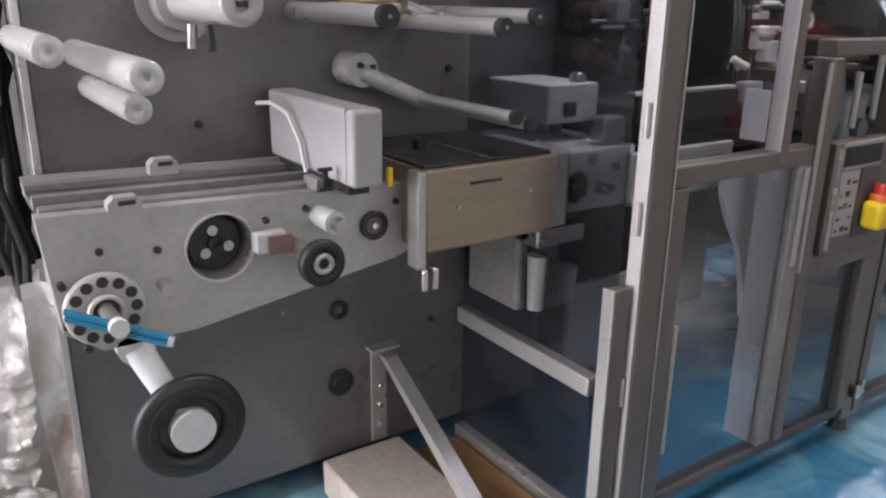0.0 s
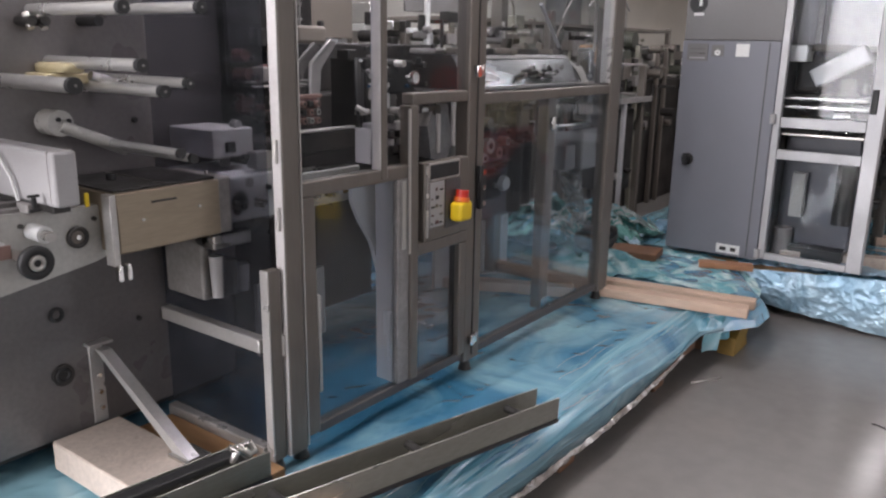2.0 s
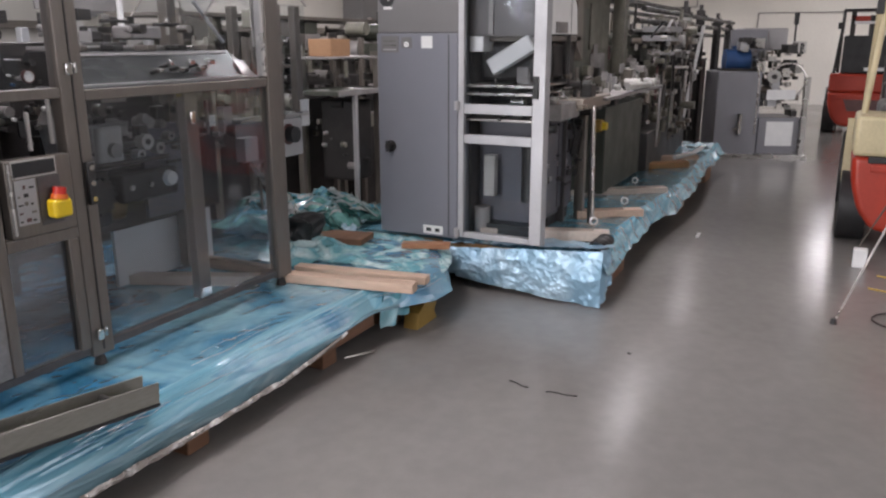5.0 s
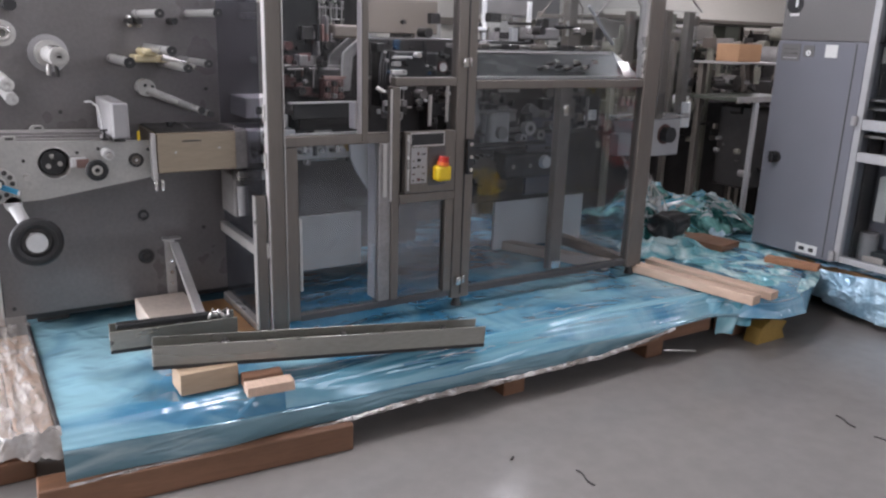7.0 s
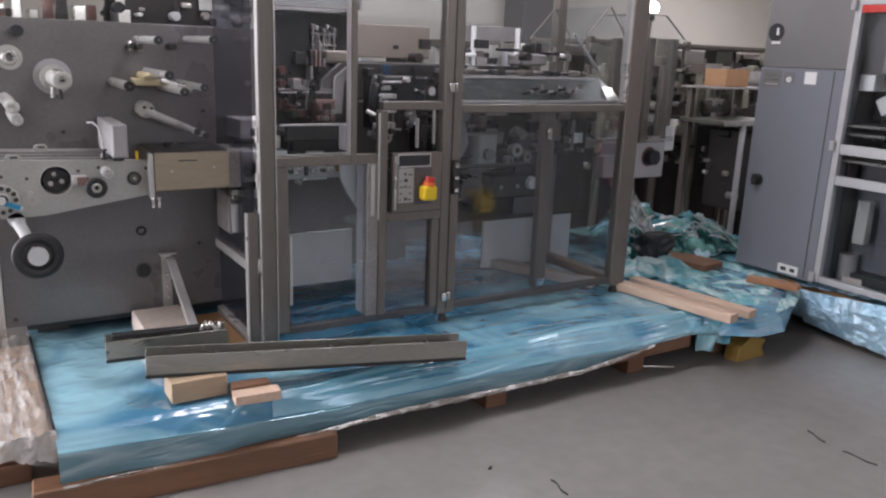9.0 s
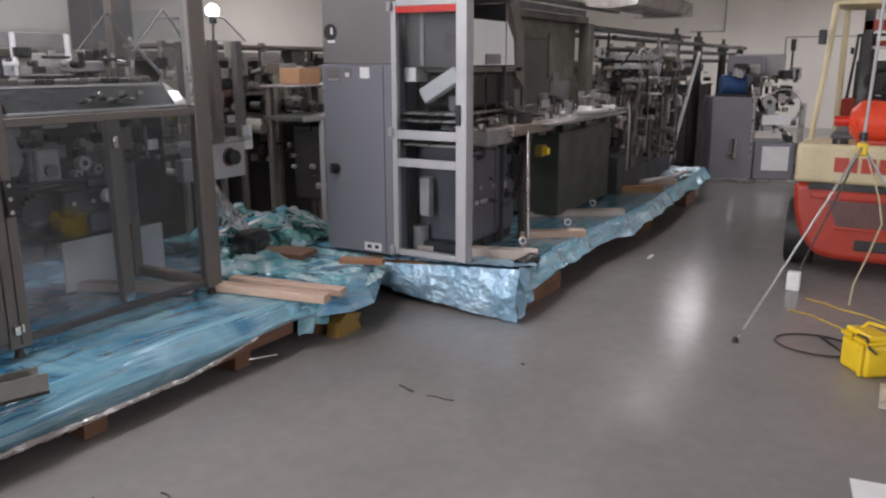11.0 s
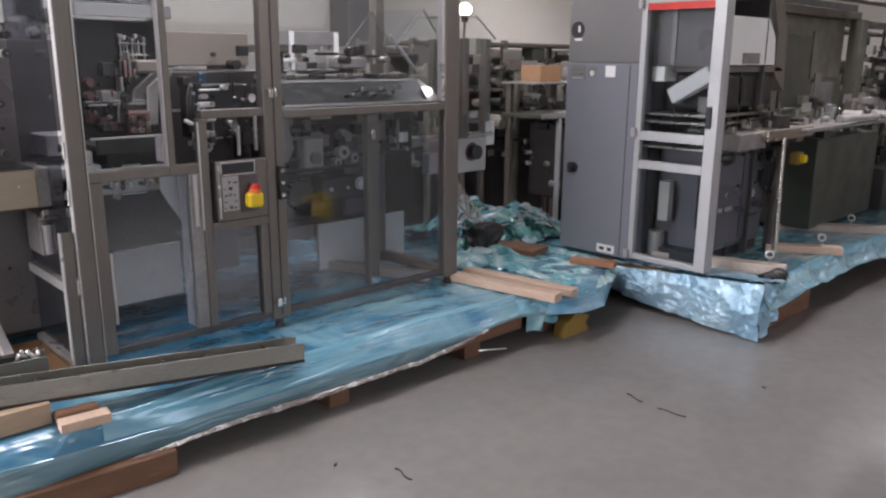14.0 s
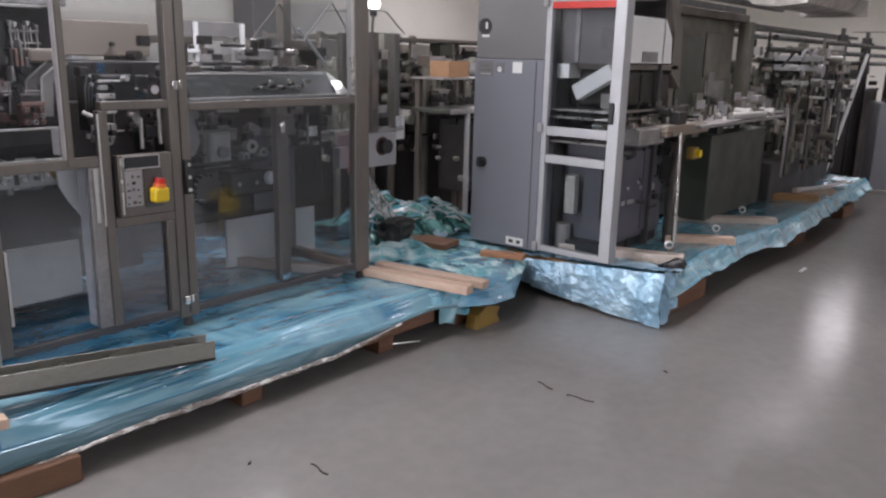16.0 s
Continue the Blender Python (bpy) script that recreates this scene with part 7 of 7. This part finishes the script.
part("conduit", pipe(bmesh.new(), [(10.46, -0.25, 0.3), (10.46, -0.25, 0.95), (10.46, -0.2, 1.2)], 0.015, 8), STEEL, K)

K.location.y -= 0.1
K.rotation_euler.z = radians(20)


# ---- forklifts ----
def forklift(x, y, body, upper, label, second):
    """Seen from its rear; x is the back of the counterweight, y its middle, the mast at larger x."""
    f = thing("forklift", (x + 1.0, y, 0.0), label, "forklift")

    def b(x0, x1, y0, y1, z0, z1, bev=0.02):
        return B(x + x0, x + x1, y + y0, y + y1, z0, z1, b=bev)

    def c(p, q, r, **k):
        return C((x + p[0], y + p[1], p[2]), (x + q[0], y + q[1], q[2]), r, **k)
    w = 0.56
    low = bmesh.new()
    prism(low, [(-w, 0.66), (w, 0.66), (w - 0.015, 0.46), (w - 0.07, 0.28), (w - 0.17, 0.15), (w - 0.30, 0.125), (-w + 0.30, 0.125), (-w + 0.17, 0.15), (-w + 0.07, 0.28), (-w + 0.015, 0.46)], "x", 0.0, 0.55)
    bmesh.ops.bevel(low, geom=low.edges[:], offset=0.045, segments=4, affect="EDGES", profile=0.5)
    bmesh.ops.translate(low, vec=(x, y, 0), verts=low.verts[:])
    part("counterweight", low, body, f, "red cast counterweight")
    part("rear_band", b(-0.015, 0.56, -w, w, 0.66, 0.93, 0.03), body if second else upper, f, "red painted rear band" if second else "cream painted rear band")
    if not second:
        part("vent_slot", b(-0.012, 0.02, -0.46, 0.46, 0.615, 0.66, 0.004), BLACK, f)
    rec = prism(bmesh.new(), [(y + 0.33, 0.545), (y - 0.33, 0.545), (y - 0.26, 0.365), (y + 0.26, 0.365)], "x", x - 0.004, x + 0.02)
    part("shaded_recess", rec, DARK_PINK, f)
    part("tow_slot", b(-0.006, 0.02, -0.12, 0.14, 0.205, 0.285, 0.03), DARK_BROWN, f)
    part("tow_bar", b(-0.018, 0.0, -0.44, 0.44, 0.555, 0.605, 0.02), body, f)
    part("recess_lip", b(-0.016, 0.0, -0.27, 0.27, 0.345, 0.368, 0.01), body, f)
    part("chassis", b(0.55, 2.0, -0.42, 0.42, 0.18, 0.80, 0.03), body, f)
    part("engine_hood", b(0.5, 1.25, -0.40, 0.40, 0.80, 0.98, 0.04), body if second else INNER, f)
    for sy in (-1, 1):
        wh = part("rear_wheel", c((0.38, sy * 0.42, 0.25), (0.38, sy * 0.60, 0.25), 0.25, seg=32), BLACK, f)
        part("rim", c((0.38, sy * 0.595, 0.25), (0.38, sy * 0.605, 0.25), 0.13, seg=24), DARK, wh)
        wh = part("front_wheel", c((1.85, sy * 0.36, 0.32), (1.85, sy * 0.60, 0.32), 0.32, seg=32), BLACK, f)
        part("rim", c((1.85, sy * 0.595, 0.32), (1.85, sy * 0.605, 0.32), 0.18, seg=24), DARK, wh)
        part("fender", b(1.45, 2.0, sy * 0.5 - 0.06, sy * 0.5 + 0.06, 0.62, 0.7, 0.02), upper, f)
        part("guard_leg", pipe(bmesh.new(), [(x + 0.3, y + sy * 0.51, 0.92), (x + 0.45, y + sy * 0.46, 1.6), (x + 0.5, y + sy * 0.45, 1.88)], 0.021, 10), upper if not second else BLACK, f)
        part("guard_leg", pipe(bmesh.new(), [(x + 1.9, y + sy * 0.46, 0.7), (x + 1.65, y + sy * 0.45, 1.9)], 0.025, 10), upper if not second else BLACK, f)
        part("guard_side", c((0.5, sy * 0.45, 1.88), (1.65, sy * 0.45, 1.92), 0.025, seg=10), upper if not second else BLACK, f)
        part("mast_rail", b(2.1, 2.2, sy * 0.30 - 0.04, sy * 0.30 + 0.04, 0.1, 1.95 if second else 2.25, 0.006), DARK, f)
        part("tail_lamp", b(0.28, 0.33, sy * 0.50 - 0.025, sy * 0.50 + 0.025, 1.6, 1.7, 0.008), RED if sy < 0 else BLACK, f)
    for k in range(6):
        part("guard_bar", c((0.5 + 0.23 * k, -0.45, 1.89 + 0.006 * k), (0.5 + 0.23 * k, 0.45, 1.89 + 0.006 * k), 0.018, seg=8), upper if not second else BLACK, f)
    part("mast_bar", b(2.1, 2.18, -0.34, 0.34, 1.75, 1.84, 0.006), body, f, "red mast cross bar")
    part("mast_bar", b(2.1, 2.18, -0.34, 0.34, 0.9, 0.98, 0.006), DARK, f)
    part("lift_cylinder", c((2.12, 0.0, 0.2), (2.12, 0.0, 1.85), 0.05, seg=16), DARK, f)
    part("seat", b(0.95, 1.35, -0.24, 0.24, 0.98, 1.08, 0.04), BLACK, f)
    part("seat_back", b(0.88, 0.98, -0.24, 0.24, 1.05, 1.42 if second else 1.15, 0.04), BLACK, f)
    part("steering_wheel", ring(bmesh.new(), (x + 1.62, y + 0.1, 1.32), (0.6, 0, -0.8), 0.17, 0.145, 0.03, 28), BLACK, f)
    part("steering_column", c((1.62, 0.1, 1.31), (1.78, 0.1, 0.85), 0.03, seg=10), DARK, f)
    part("dashboard", b(1.72, 1.9, -0.35, 0.35, 0.85, 1.08, 0.03), DARK, f)
    if not second:
        tank = part("gas_tank", c((0.22, -0.42, 1.075), (0.22, 0.20, 1.075), 0.145, seg=32), ORANGE_TANK, f, "orange red gas tank lying across the rear")
        part("tank_dome", c((0.22, 0.20, 1.075), (0.22, 0.26, 1.075), 0.145, r2=0.08, seg=32), ORANGE_TANK, tank)
        part("tank_dome", c((0.22, -0.42, 1.075), (0.22, -0.47, 1.075), 0.145, r2=0.09, seg=32), ORANGE_TANK, tank)
        for yy in (-0.22, 0.0):
            part("tank_strap", ring(bmesh.new(), (x + 0.22, y + yy, 1.075), (0, 1, 0), 0.149, 0.144, 0.02, 32), RED_PAINT, tank)
        part("tank_valve", c((0.22, 0.26, 1.075), (0.22, 0.36, 1.075), 0.035, seg=14), RED, tank)
        part("tank_cradle", b(0.08, 0.36, -0.40, 0.2, 0.93, 0.96, 0.006), RED_PAINT, f)
        part("fuel_cap", c((0.08, 0.30, 0.93), (0.08, 0.30, 0.965), 0.05, seg=16), DARK, f)
        part("mud_flap", b(0.75, 0.78, 0.46, 0.60, 0.35, 0.85, 0.005), CREAM, f)
        # the maker's word on the band is drawn as plain bars
        for ya, yb in ((0.315, 0.225), (0.205, 0.17), (0.15, 0.065), (0.045, -0.04), (-0.06, -0.155), (-0.175, -0.27)):
            part("lettering_bar", b(-0.019, -0.014, yb, ya, 0.745, 0.845, 0), RED_PAINT, f)
    else:
        part("white_plate", b(-0.02, -0.014, -0.3, 0.1, 0.98, 1.03, 0), PAPER, f)
        part("rear_panel", b(0.1, 0.3, -0.42, 0.42, 0.93, 1.5, 0.02), BLACK, f)
        part("cab_light", c((0.6, 0.0, 1.7), (0.6, 0.3, 1.7), 0.02, seg=8), PAPER, f)
    return f


forklift(6.02, -2.03, RED_PAINT, CREAM, "red and cream gas forklift parked with its rear to the aisle", False)
forklift(13.7, -1.78, RED_PAINT, BLACK, "red forklift with a black cab standing at the far wall", True)

# ---- things on the floor of the aisle ----
T = thing("tripod_stand", (5.3, -1.9, 0.0), "thin tripod stand with a tall white pole and yellow clamp", "tripod")
apex = (5.25, -1.9, 1.0)
for foot, mt in (((4.31, -1.44, 0.0), STEEL), ((5.35, -2.55, 0.0), ALU), ((5.912, -1.56, 0.0), BRONZE)):
    part("leg", C(foot, apex, 0.005, 0.008, seg=10), mt, T)
    part("rubber_foot", C(foot, (foot[0], foot[1], 0.03), 0.018, 0.012, seg=10), BLACK, T)
part("pole", C((5.25, -1.9, 0.98), (5.25, -1.93, 2.3), 0.009, seg=10), ALU, T)
part("cord", pipe(bmesh.new(), [(5.24, -1.93, 0.95), (5.22, -2.02, 0.7), (5.24, -2.05, 0.55), (5.28, -2.0, 0.35), (5.3, -1.94, 0.15), (5.32, -1.93, 0.01)], 0.005, 8), CREAM, T, "thin yellowish cord")
part("clamp", B(5.235, 5.28, -1.93, -1.87, 0.94, 1.02, b=0.012), YELLOW, T)
part("clamp_knob", C((5.24, -1.9, 1.03), (5.24, -1.9, 1.08), 0.022, seg=12), DARK, T)

yb = thing("tool_case", (4.22, -2.12, 0.0), "bright yellow plastic tool case with black straps", "tool case")
turned = Matrix.Rotation(radians(38), 4, "Z")
part("body", B(4.115, 4.315, -2.16, -1.99, 0.0, 0.165, b=0.022, turn=turned), YELLOW, yb)
part("rim", B(4.11, 4.32, -2.165, -1.985, 0.166, 0.182, b=0.007, turn=turned), YELLOW, yb)
part("lid", B(4.125, 4.305, -2.145, -2.0, 0.175, 0.205, b=0.012, turn=turned @ Matrix.Rotation(radians(7), 4, "X")), YELLOW, yb)
part("corner_rib", C((4.095, -2.045, 0.012), (4.095, -2.045, 0.165), 0.012, seg=12), YELLOW, yb)
part("strap", pipe(bmesh.new(), [(4.13, -2.02, 0.205), (4.10, -2.06, 0.20), (4.08, -2.075, 0.16), (4.10, -2.11, 0.13)], 0.006, 8), BLACK, yb, "short black strap")
part("handle", pipe(bmesh.new(), [(4.18, -2.15, 0.20), (4.20, -2.14, 0.235), (4.25, -2.06, 0.235), (4.25, -2.03, 0.205)], 0.008, 8), YELLOW, yb)
solo("cordless_tool", B(4.1, 4.34, -2.42, -2.29, 0.0, 0.1, b=0.03), BLACK, "black tool lying by the yellow case", "tool")
solo("yellow_tool", C((4.2, -2.36, 0.13), (4.42, -2.42, 0.14), 0.035, seg=16), YELLOW, "yellow tool grip on top of a black tool", "tool")
solo("rag", sheet(lambda u, v: (4.0 + 0.12 * u, -2.37 + 0.12 * v, 0.1 + crease(u * 0.2, v * 0.2, 0, 0.03, 14, 3) * math.sin(3.1 * u)), 14, 14), PAPER, "crumpled white rag by the yellow case", "rag")
hc = [(4.46 + 0.16 * math.cos(a * 0.35), -1.83 + 0.21 * math.sin(a * 0.35), 0.009) for a in range(19)]
solo("hose_loop", pipe(bmesh.new(), hc + [(4.3, -2.0, 0.02), (4.16, -2.0, 0.19)], 0.005, 8), DARK, "thin black hose looped on the floor", "hose")
solo("extension_lead", pipe(bmesh.new(), [(5.05, -1.62, 0.006), (5.0, -1.75, 0.006), (4.85, -1.9, 0.006), (4.7, -2.05, 0.006), (4.5, -2.2, 0.006), (4.3, -2.28, 0.02)], 0.0045, 7), YELLOW_LEAD, "yellow lead lying across the floor", "extension lead")
solo("extension_lead", pipe(bmesh.new(), [(5.36, -1.68, 0.006), (5.30, -1.80, 0.006), (5.22, -1.88, 0.006), (5.16, -2.02, 0.006), (5.01, -2.18, 0.006), (4.8, -2.3, 0.006)], 0.0045, 7), YELLOW_LEAD, "thin yellow lead in loose bends on the floor", "extension lead")
solo("paper_box", B(5.52, 5.6, -1.62, -1.54, 0.0, 0.12, b=0.004), PAPER, "small white paper box on the floor", "box")
solo("clear_bag", sheet(lambda u, v: (3.75 + 0.32 * u, -2.42 + 0.28 * v, 0.004 + 0.05 * math.sin(3.1 * u) * math.sin(3.1 * v) + crease(u, v, 0, 0.02, 5, 1) * math.sin(3.1 * u) * math.sin(3.1 * v)), 26, 26), FOIL_SILVER, "crumpled clear plastic bag on the floor", "plastic bag")
pl = thing("paper_sheet", (2.95, -2.25, 0.0), "white printed sheet lying on the floor", "paper")
part("sheet", B(2.84, 3.05, -2.40, -2.085, 0.0, 0.004, turn=Matrix.Rotation(radians(8), 4, "Z")), PAPER, pl)
part("mark", ring(bmesh.new(), (2.98, -2.25, 0.0055), (0, 0, 1), 0.06, 0.045, 0.002, 24), INNER, pl)
for (p, q, lab) in (((2.904, -0.188), (2.876, -0.285), "short"), ((2.871, -0.364), (2.886, -0.495), "thin"), ((1.695, 0.018), (1.684, -0.085), "curved"), ((1.547, 0.195), (1.545, 0.185), "tiny"), ((3.435, -0.574), (3.437, -0.59), "tiny"), ((2.2, -1.55), (2.25, -1.62), "short")):
    pts = [(p[0] + (q[0] - p[0]) * k / 5 + 0.006 * math.sin(1.3 * k), p[1] + (q[1] - p[1]) * k / 5, 0.003) for k in range(6)]
    solo("floor_scrap", pipe(bmesh.new(), pts, 0.0032, 6), DARK, lab + " black strip of rubber on the concrete floor", "scrap", "floor scraps")

# ---- rolling steps and cabinet at the west end ----
S = thing("rolling_steps", (-0.36, 1.95, 0.0), "white tubular rolling steps with a handrail and brown treads", "rolling steps")


def on_steps(s, side, z):
    """A point s up the run, side 0 at the far stringer and 1 at the near one."""
    return (-0.058 - 0.674 * s - 0.228 * side, 1.781 + 0.739 * s - 0.208 * side, z)


for side in (0, 1):
    part("stringer", pipe(bmesh.new(), [on_steps(0.0, side, 0.15), on_steps(0.9, side, 0.87)], 0.021, 10), STEP_WHITE, S)
    part("base_rail", pipe(bmesh.new(), [on_steps(0.06, side, 0.105), on_steps(0.95, side, 0.12)], 0.014, 10), STEP_WHITE, S)
    part("upright", pipe(bmesh.new(), [on_steps(0.52, side, 0.12), on_steps(0.507, side, 1.455)], 0.013, 10), STEP_WHITE, S)
    part("brace", pipe(bmesh.new(), [on_steps(0.17, side, 0.20), on_steps(0.75, side, 0.68)], 0.012, 10), STEP_WHITE, S)
    part("upright", pipe(bmesh.new(), [on_steps(0.93, side, 0.10), on_steps(0.93, side, 1.455)], 0.013, 10), STEP_WHITE, S)
part("handrail", pipe(bmesh.new(), [on_steps(0.10, 0, 0.25), on_steps(0.095, 0, 1.093), on_steps(0.507, 0, 1.458), on_steps(0.95, 0, 1.46)], 0.013, 10), STEP_WHITE, S, "white bent handrail")
part("mid_rail", pipe(bmesh.new(), [on_steps(0.098, 0, 0.726), on_steps(0.51, 0, 1.083), on_steps(0.95, 0, 1.09)], 0.011, 10), STEP_WHITE, S)
part("handrail", pipe(bmesh.new(), [on_steps(0.18, 1, 0.12), on_steps(0.10, 1, 1.454), on_steps(0.8, 1, 1.458)], 0.013, 10), STEP_WHITE, S)
part("mid_rail", pipe(bmesh.new(), [on_steps(0.12, 1, 1.08), on_steps(0.8, 1, 1.09)], 0.011, 10), STEP_WHITE, S)
for k in range(5):
    s0, z0 = 0.18 * k, 0.18 + 0.15 * k
    quad = [on_steps(s0, -0.02, 0)[:2], on_steps(s0, 1.02, 0)[:2], on_steps(s0 + 0.2, 1.02, 0)[:2], on_steps(s0 + 0.2, -0.02, 0)[:2]]
    part("tread", prism(bmesh.new(), quad, "z", z0 - 0.022, z0), TREAD, S, "worn brown tread")
for s0, side in ((0.12, 0.08), (0.12, 0.95), (0.88, 0.08), (0.88, 0.95)):
    cxp, cyp, _ = on_steps(s0, side, 0)
    wh = part("caster", C((cxp - 0.008, cyp - 0.009, 0.042), (cxp + 0.008, cyp + 0.009, 0.042), 0.042, seg=20), COVER, S, "grey rubber caster")
    part("fork", B(cxp - 0.016, cxp + 0.016, cyp - 0.016, cyp + 0.016, 0.05, 0.115, b=0.004), STEEL, wh)
solo("hi_vis_cloth", sheet(lambda u, v: (-0.47 - 0.10 * u, 1.72 + 0.03 * math.sin(5 * v) + 0.10 * u, 0.98 + 0.13 * v + crease(u * 0.2, v * 0.2, 0, 0.02, 12, 1)), 12, 12), YELLOW, "yellow cloth hung over the steps", "cloth")
solo("parts_box", B(-0.85, -0.45, 2.3, 2.6, 0.0, 0.38, b=0.02), CARD, "orange brown box behind the steps", "box")

W = thing("control_cabinet", (-1.2, 4.7, 0.0), "tall grey control cabinet with a blue screen", "control cabinet")
part("body", B(-3.0, -0.02, 4.4, 5.2, 0.12, 2.6, b=0.01), WEST_GREY, W, "brushed grey cabinet body")
part("plinth", B(-2.95, -0.06, 4.45, 5.15, 0.0, 0.12), DARK, W)
part("door_gap", B(-0.36, -0.35, 4.395, 4.4, 0.15, 2.55), INNER, W)
part("screen_bezel", B(-1.7, -0.22, 4.38, 4.4, 1.40, 2.4, b=0.006), COVER, W)
part("screen", B(-1.6, -0.32, 4.372, 4.38, 1.50, 2.35), WINDOW_BLUE, W, "blue tinted screen")
part("lamp_button", C((-0.25, 4.4, 1.20), (-0.25, 4.34, 1.20), 0.045, seg=18), ORANGE, W, "orange lamp button")
part("white_plate", B(-0.17, 0.0, 4.39, 4.4, 1.03, 1.10), PAPER, W)
for k in range(6):
    part("switch", C((-0.9 + 0.1 * k, 4.4, 1.22), (-0.9 + 0.1 * k, 4.37, 1.22), 0.025, seg=14), DARK, W)
part("lower_rail", B(-3.0, -0.02, 4.38, 4.4, 0.42, 0.45), DARK, W)

# ---- rear rack and clutter along the north side ----
R = thing("storage_rack", (6.3, 3.3, 0.0), "dark steel storage rack with loose parts", "storage rack")
for x in (4.3, 5.4, 6.9, 8.4):
    for y in (2.9, 3.6):
        part("upright", B(x, x + 0.05, y, y + 0.05, 0, 1.65, b=0.004), BRONZE, R)
for z in (0.3, 0.8, 1.2, 1.6):
    part("shelf", B(4.3, 8.45, 2.9, 3.65, z, z + 0.03, b=0.003), BRONZE if z > 1 else DARK, R)
solo("carton", B(4.78, 5.03, 1.95, 2.15, 1.316, 1.44, b=0.006), CARD, "brown cardboard carton on the stand shelf", "carton")
rng = random.Random(15)
for k in range(34):
    x, z = 4.35 + 3.9 * rng.random(), (0.33, 0.83, 1.23)[k % 3]
    s = 0.06 + 0.14 * rng.random()
    mt = (DARK, STEEL, HOUSING, CARD, INNER, GREEN_DARK)[k % 6]
    if k % 2:
        solo("spare_part", B(x, x + s, 2.95, 2.95 + s, z, z + s * 0.9, b=0.01), mt, "loose machine part on the rack", "machine part", "parts on the rack")
    else:
        solo("spare_roller", C((x, 2.93, z + s * 0.5), (x, 3.3, z + s * 0.5), s * 0.5, seg=16), mt, "spare roller lying on the rack", "roller", "parts on the rack")
part("back_sheet", B(4.3, 8.4, 3.66, 3.68, 0.0, 1.5), OLIVE, R)
clutter(R, 110, 61, 4.2, 7.6, 2.7, 3.1, 0.35, 1.55, (OLIVE, DARK_BROWN, BRONZE, CAST, DARK, GREEN_DARK, STEEL), 0.13)
D = thing("work_stand", (4.9, 2.0, 0.0), "dark steel work stand with a shelf and a pale front leg", "work stand")
part("top", B(4.62, 5.3, 1.80, 2.2, 1.05, 1.08, b=0.004), GREEN_DARK, D, "dark green top plate")
part("top_edge", B(4.62, 5.3, 1.785, 1.799, 1.045, 1.085, b=0.003), CAST, D)
for x, y, mt in ((4.66, 2.15, BRONZE), (5.2, 1.82, BRONZE), (5.2, 2.15, BRONZE)):
    part("leg", B(x, x + 0.045, y, y + 0.045, 0, 1.30, b=0.004), mt, D)
part("leg", B(4.83, 4.865, 1.79, 1.82, 0, 1.045, b=0.004), COVER, D, "pale leg")
part("shelf", B(4.6, 5.3, 1.85, 2.2, 1.30, 1.315, b=0.003), CAST, D)
part("box", B(4.9, 5.15, 1.85, 2.15, 0.4, 1.0, b=0.02), DARK_BROWN, D)
clutter(D, 30, 81, 4.65, 5.2, 1.85, 2.1, 0.5, 1.28, (OLIVE, DARK_BROWN, DARK, CAST, BRONZE), 0.05)
for i, (x0, w_) in enumerate(((0.2, 1.3), (1.9, 1.2), (3.2, 0.8))):
    P = thing("rear_machine", (x0 + w_ / 2, 3.2, 0.0), "dark machine frame standing in the rear row", "machine", "rear row machines")
    part("body", B(x0, x0 + w_, 2.8, 3.7, 0.0, 1.15 + 0.1 * i, b=0.01), INNER, P)
    part("top_beam", B(x0, x0 + w_, 2.85, 2.92, 1.3, 1.36, b=0.004), BRONZE, P)
    for k in range(4):
        part("post", B(x0 + w_ * k / 3.2, x0 + w_ * k / 3.2 + 0.05, 2.85, 2.9, 1.15, 1.5, b=0.004), (BRONZE, ALU)[k % 2], P)
    for k in range(10):
        x, z = x0 + w_ * rng.random(), 1.2 + 0.35 * rng.random()
        part("component", B(x, x + 0.05 + 0.1 * rng.random(), 2.9, 3.1, z, z + 0.05 + 0.08 * rng.random(), b=0.006), (STEEL, DARK, HOUSING, CHROME)[k % 4], P)
for i, (x0, w_) in enumerate(((3.55, 0.8), (4.5, 0.9), (5.75, 1.0), (6.85, 1.1))):
    P = thing("rear_machine", (x0 + w_ / 2, 2.6, 0.0), "olive and black machine frame full of loose fittings", "machine", "rear row machines")
    part("body", B(x0, x0 + w_, 2.35, 2.8, 0.0, 0.85 + 0.15 * min(i, 2), b=0.01), DARK_BROWN, P)
    clutter(P, 60, 71 + i, x0, x0 + w_, 2.25, 2.5, 0.7, 1.45, (OLIVE, DARK_BROWN, DARK, BRONZE, CAST, GREEN_DARK), 0.09)
    for k in range(3):
        part("post", B(x0 + w_ * k / 2.2, x0 + w_ * k / 2.2 + 0.04, 2.3, 2.34, 0.0, 1.45, b=0.004), (BRONZE, OLIVE)[k % 2], P)
W3 = thing("wall_ledge", (6.0, 6.35, 1.6), "brown ledge rail along the wall", "ledge")
part("rail", B(2.0, 11.8, 6.25, 6.4, 1.55, 1.63, b=0.004), BRONZE, W3)
for run in ([(2.64, 2.2), (1.83, 2.2), (1.83, 4.1)], [(0.45, 1.2), (0.45, 2.04), (-2.6, 2.04)]):
    solo("conduit", pipe(bmesh.new(), [(19.97, y, z) for y, z in run], 0.011, 8), CAST, "thin grey conduit on the end wall", "conduit", "conduits", kind="structure")
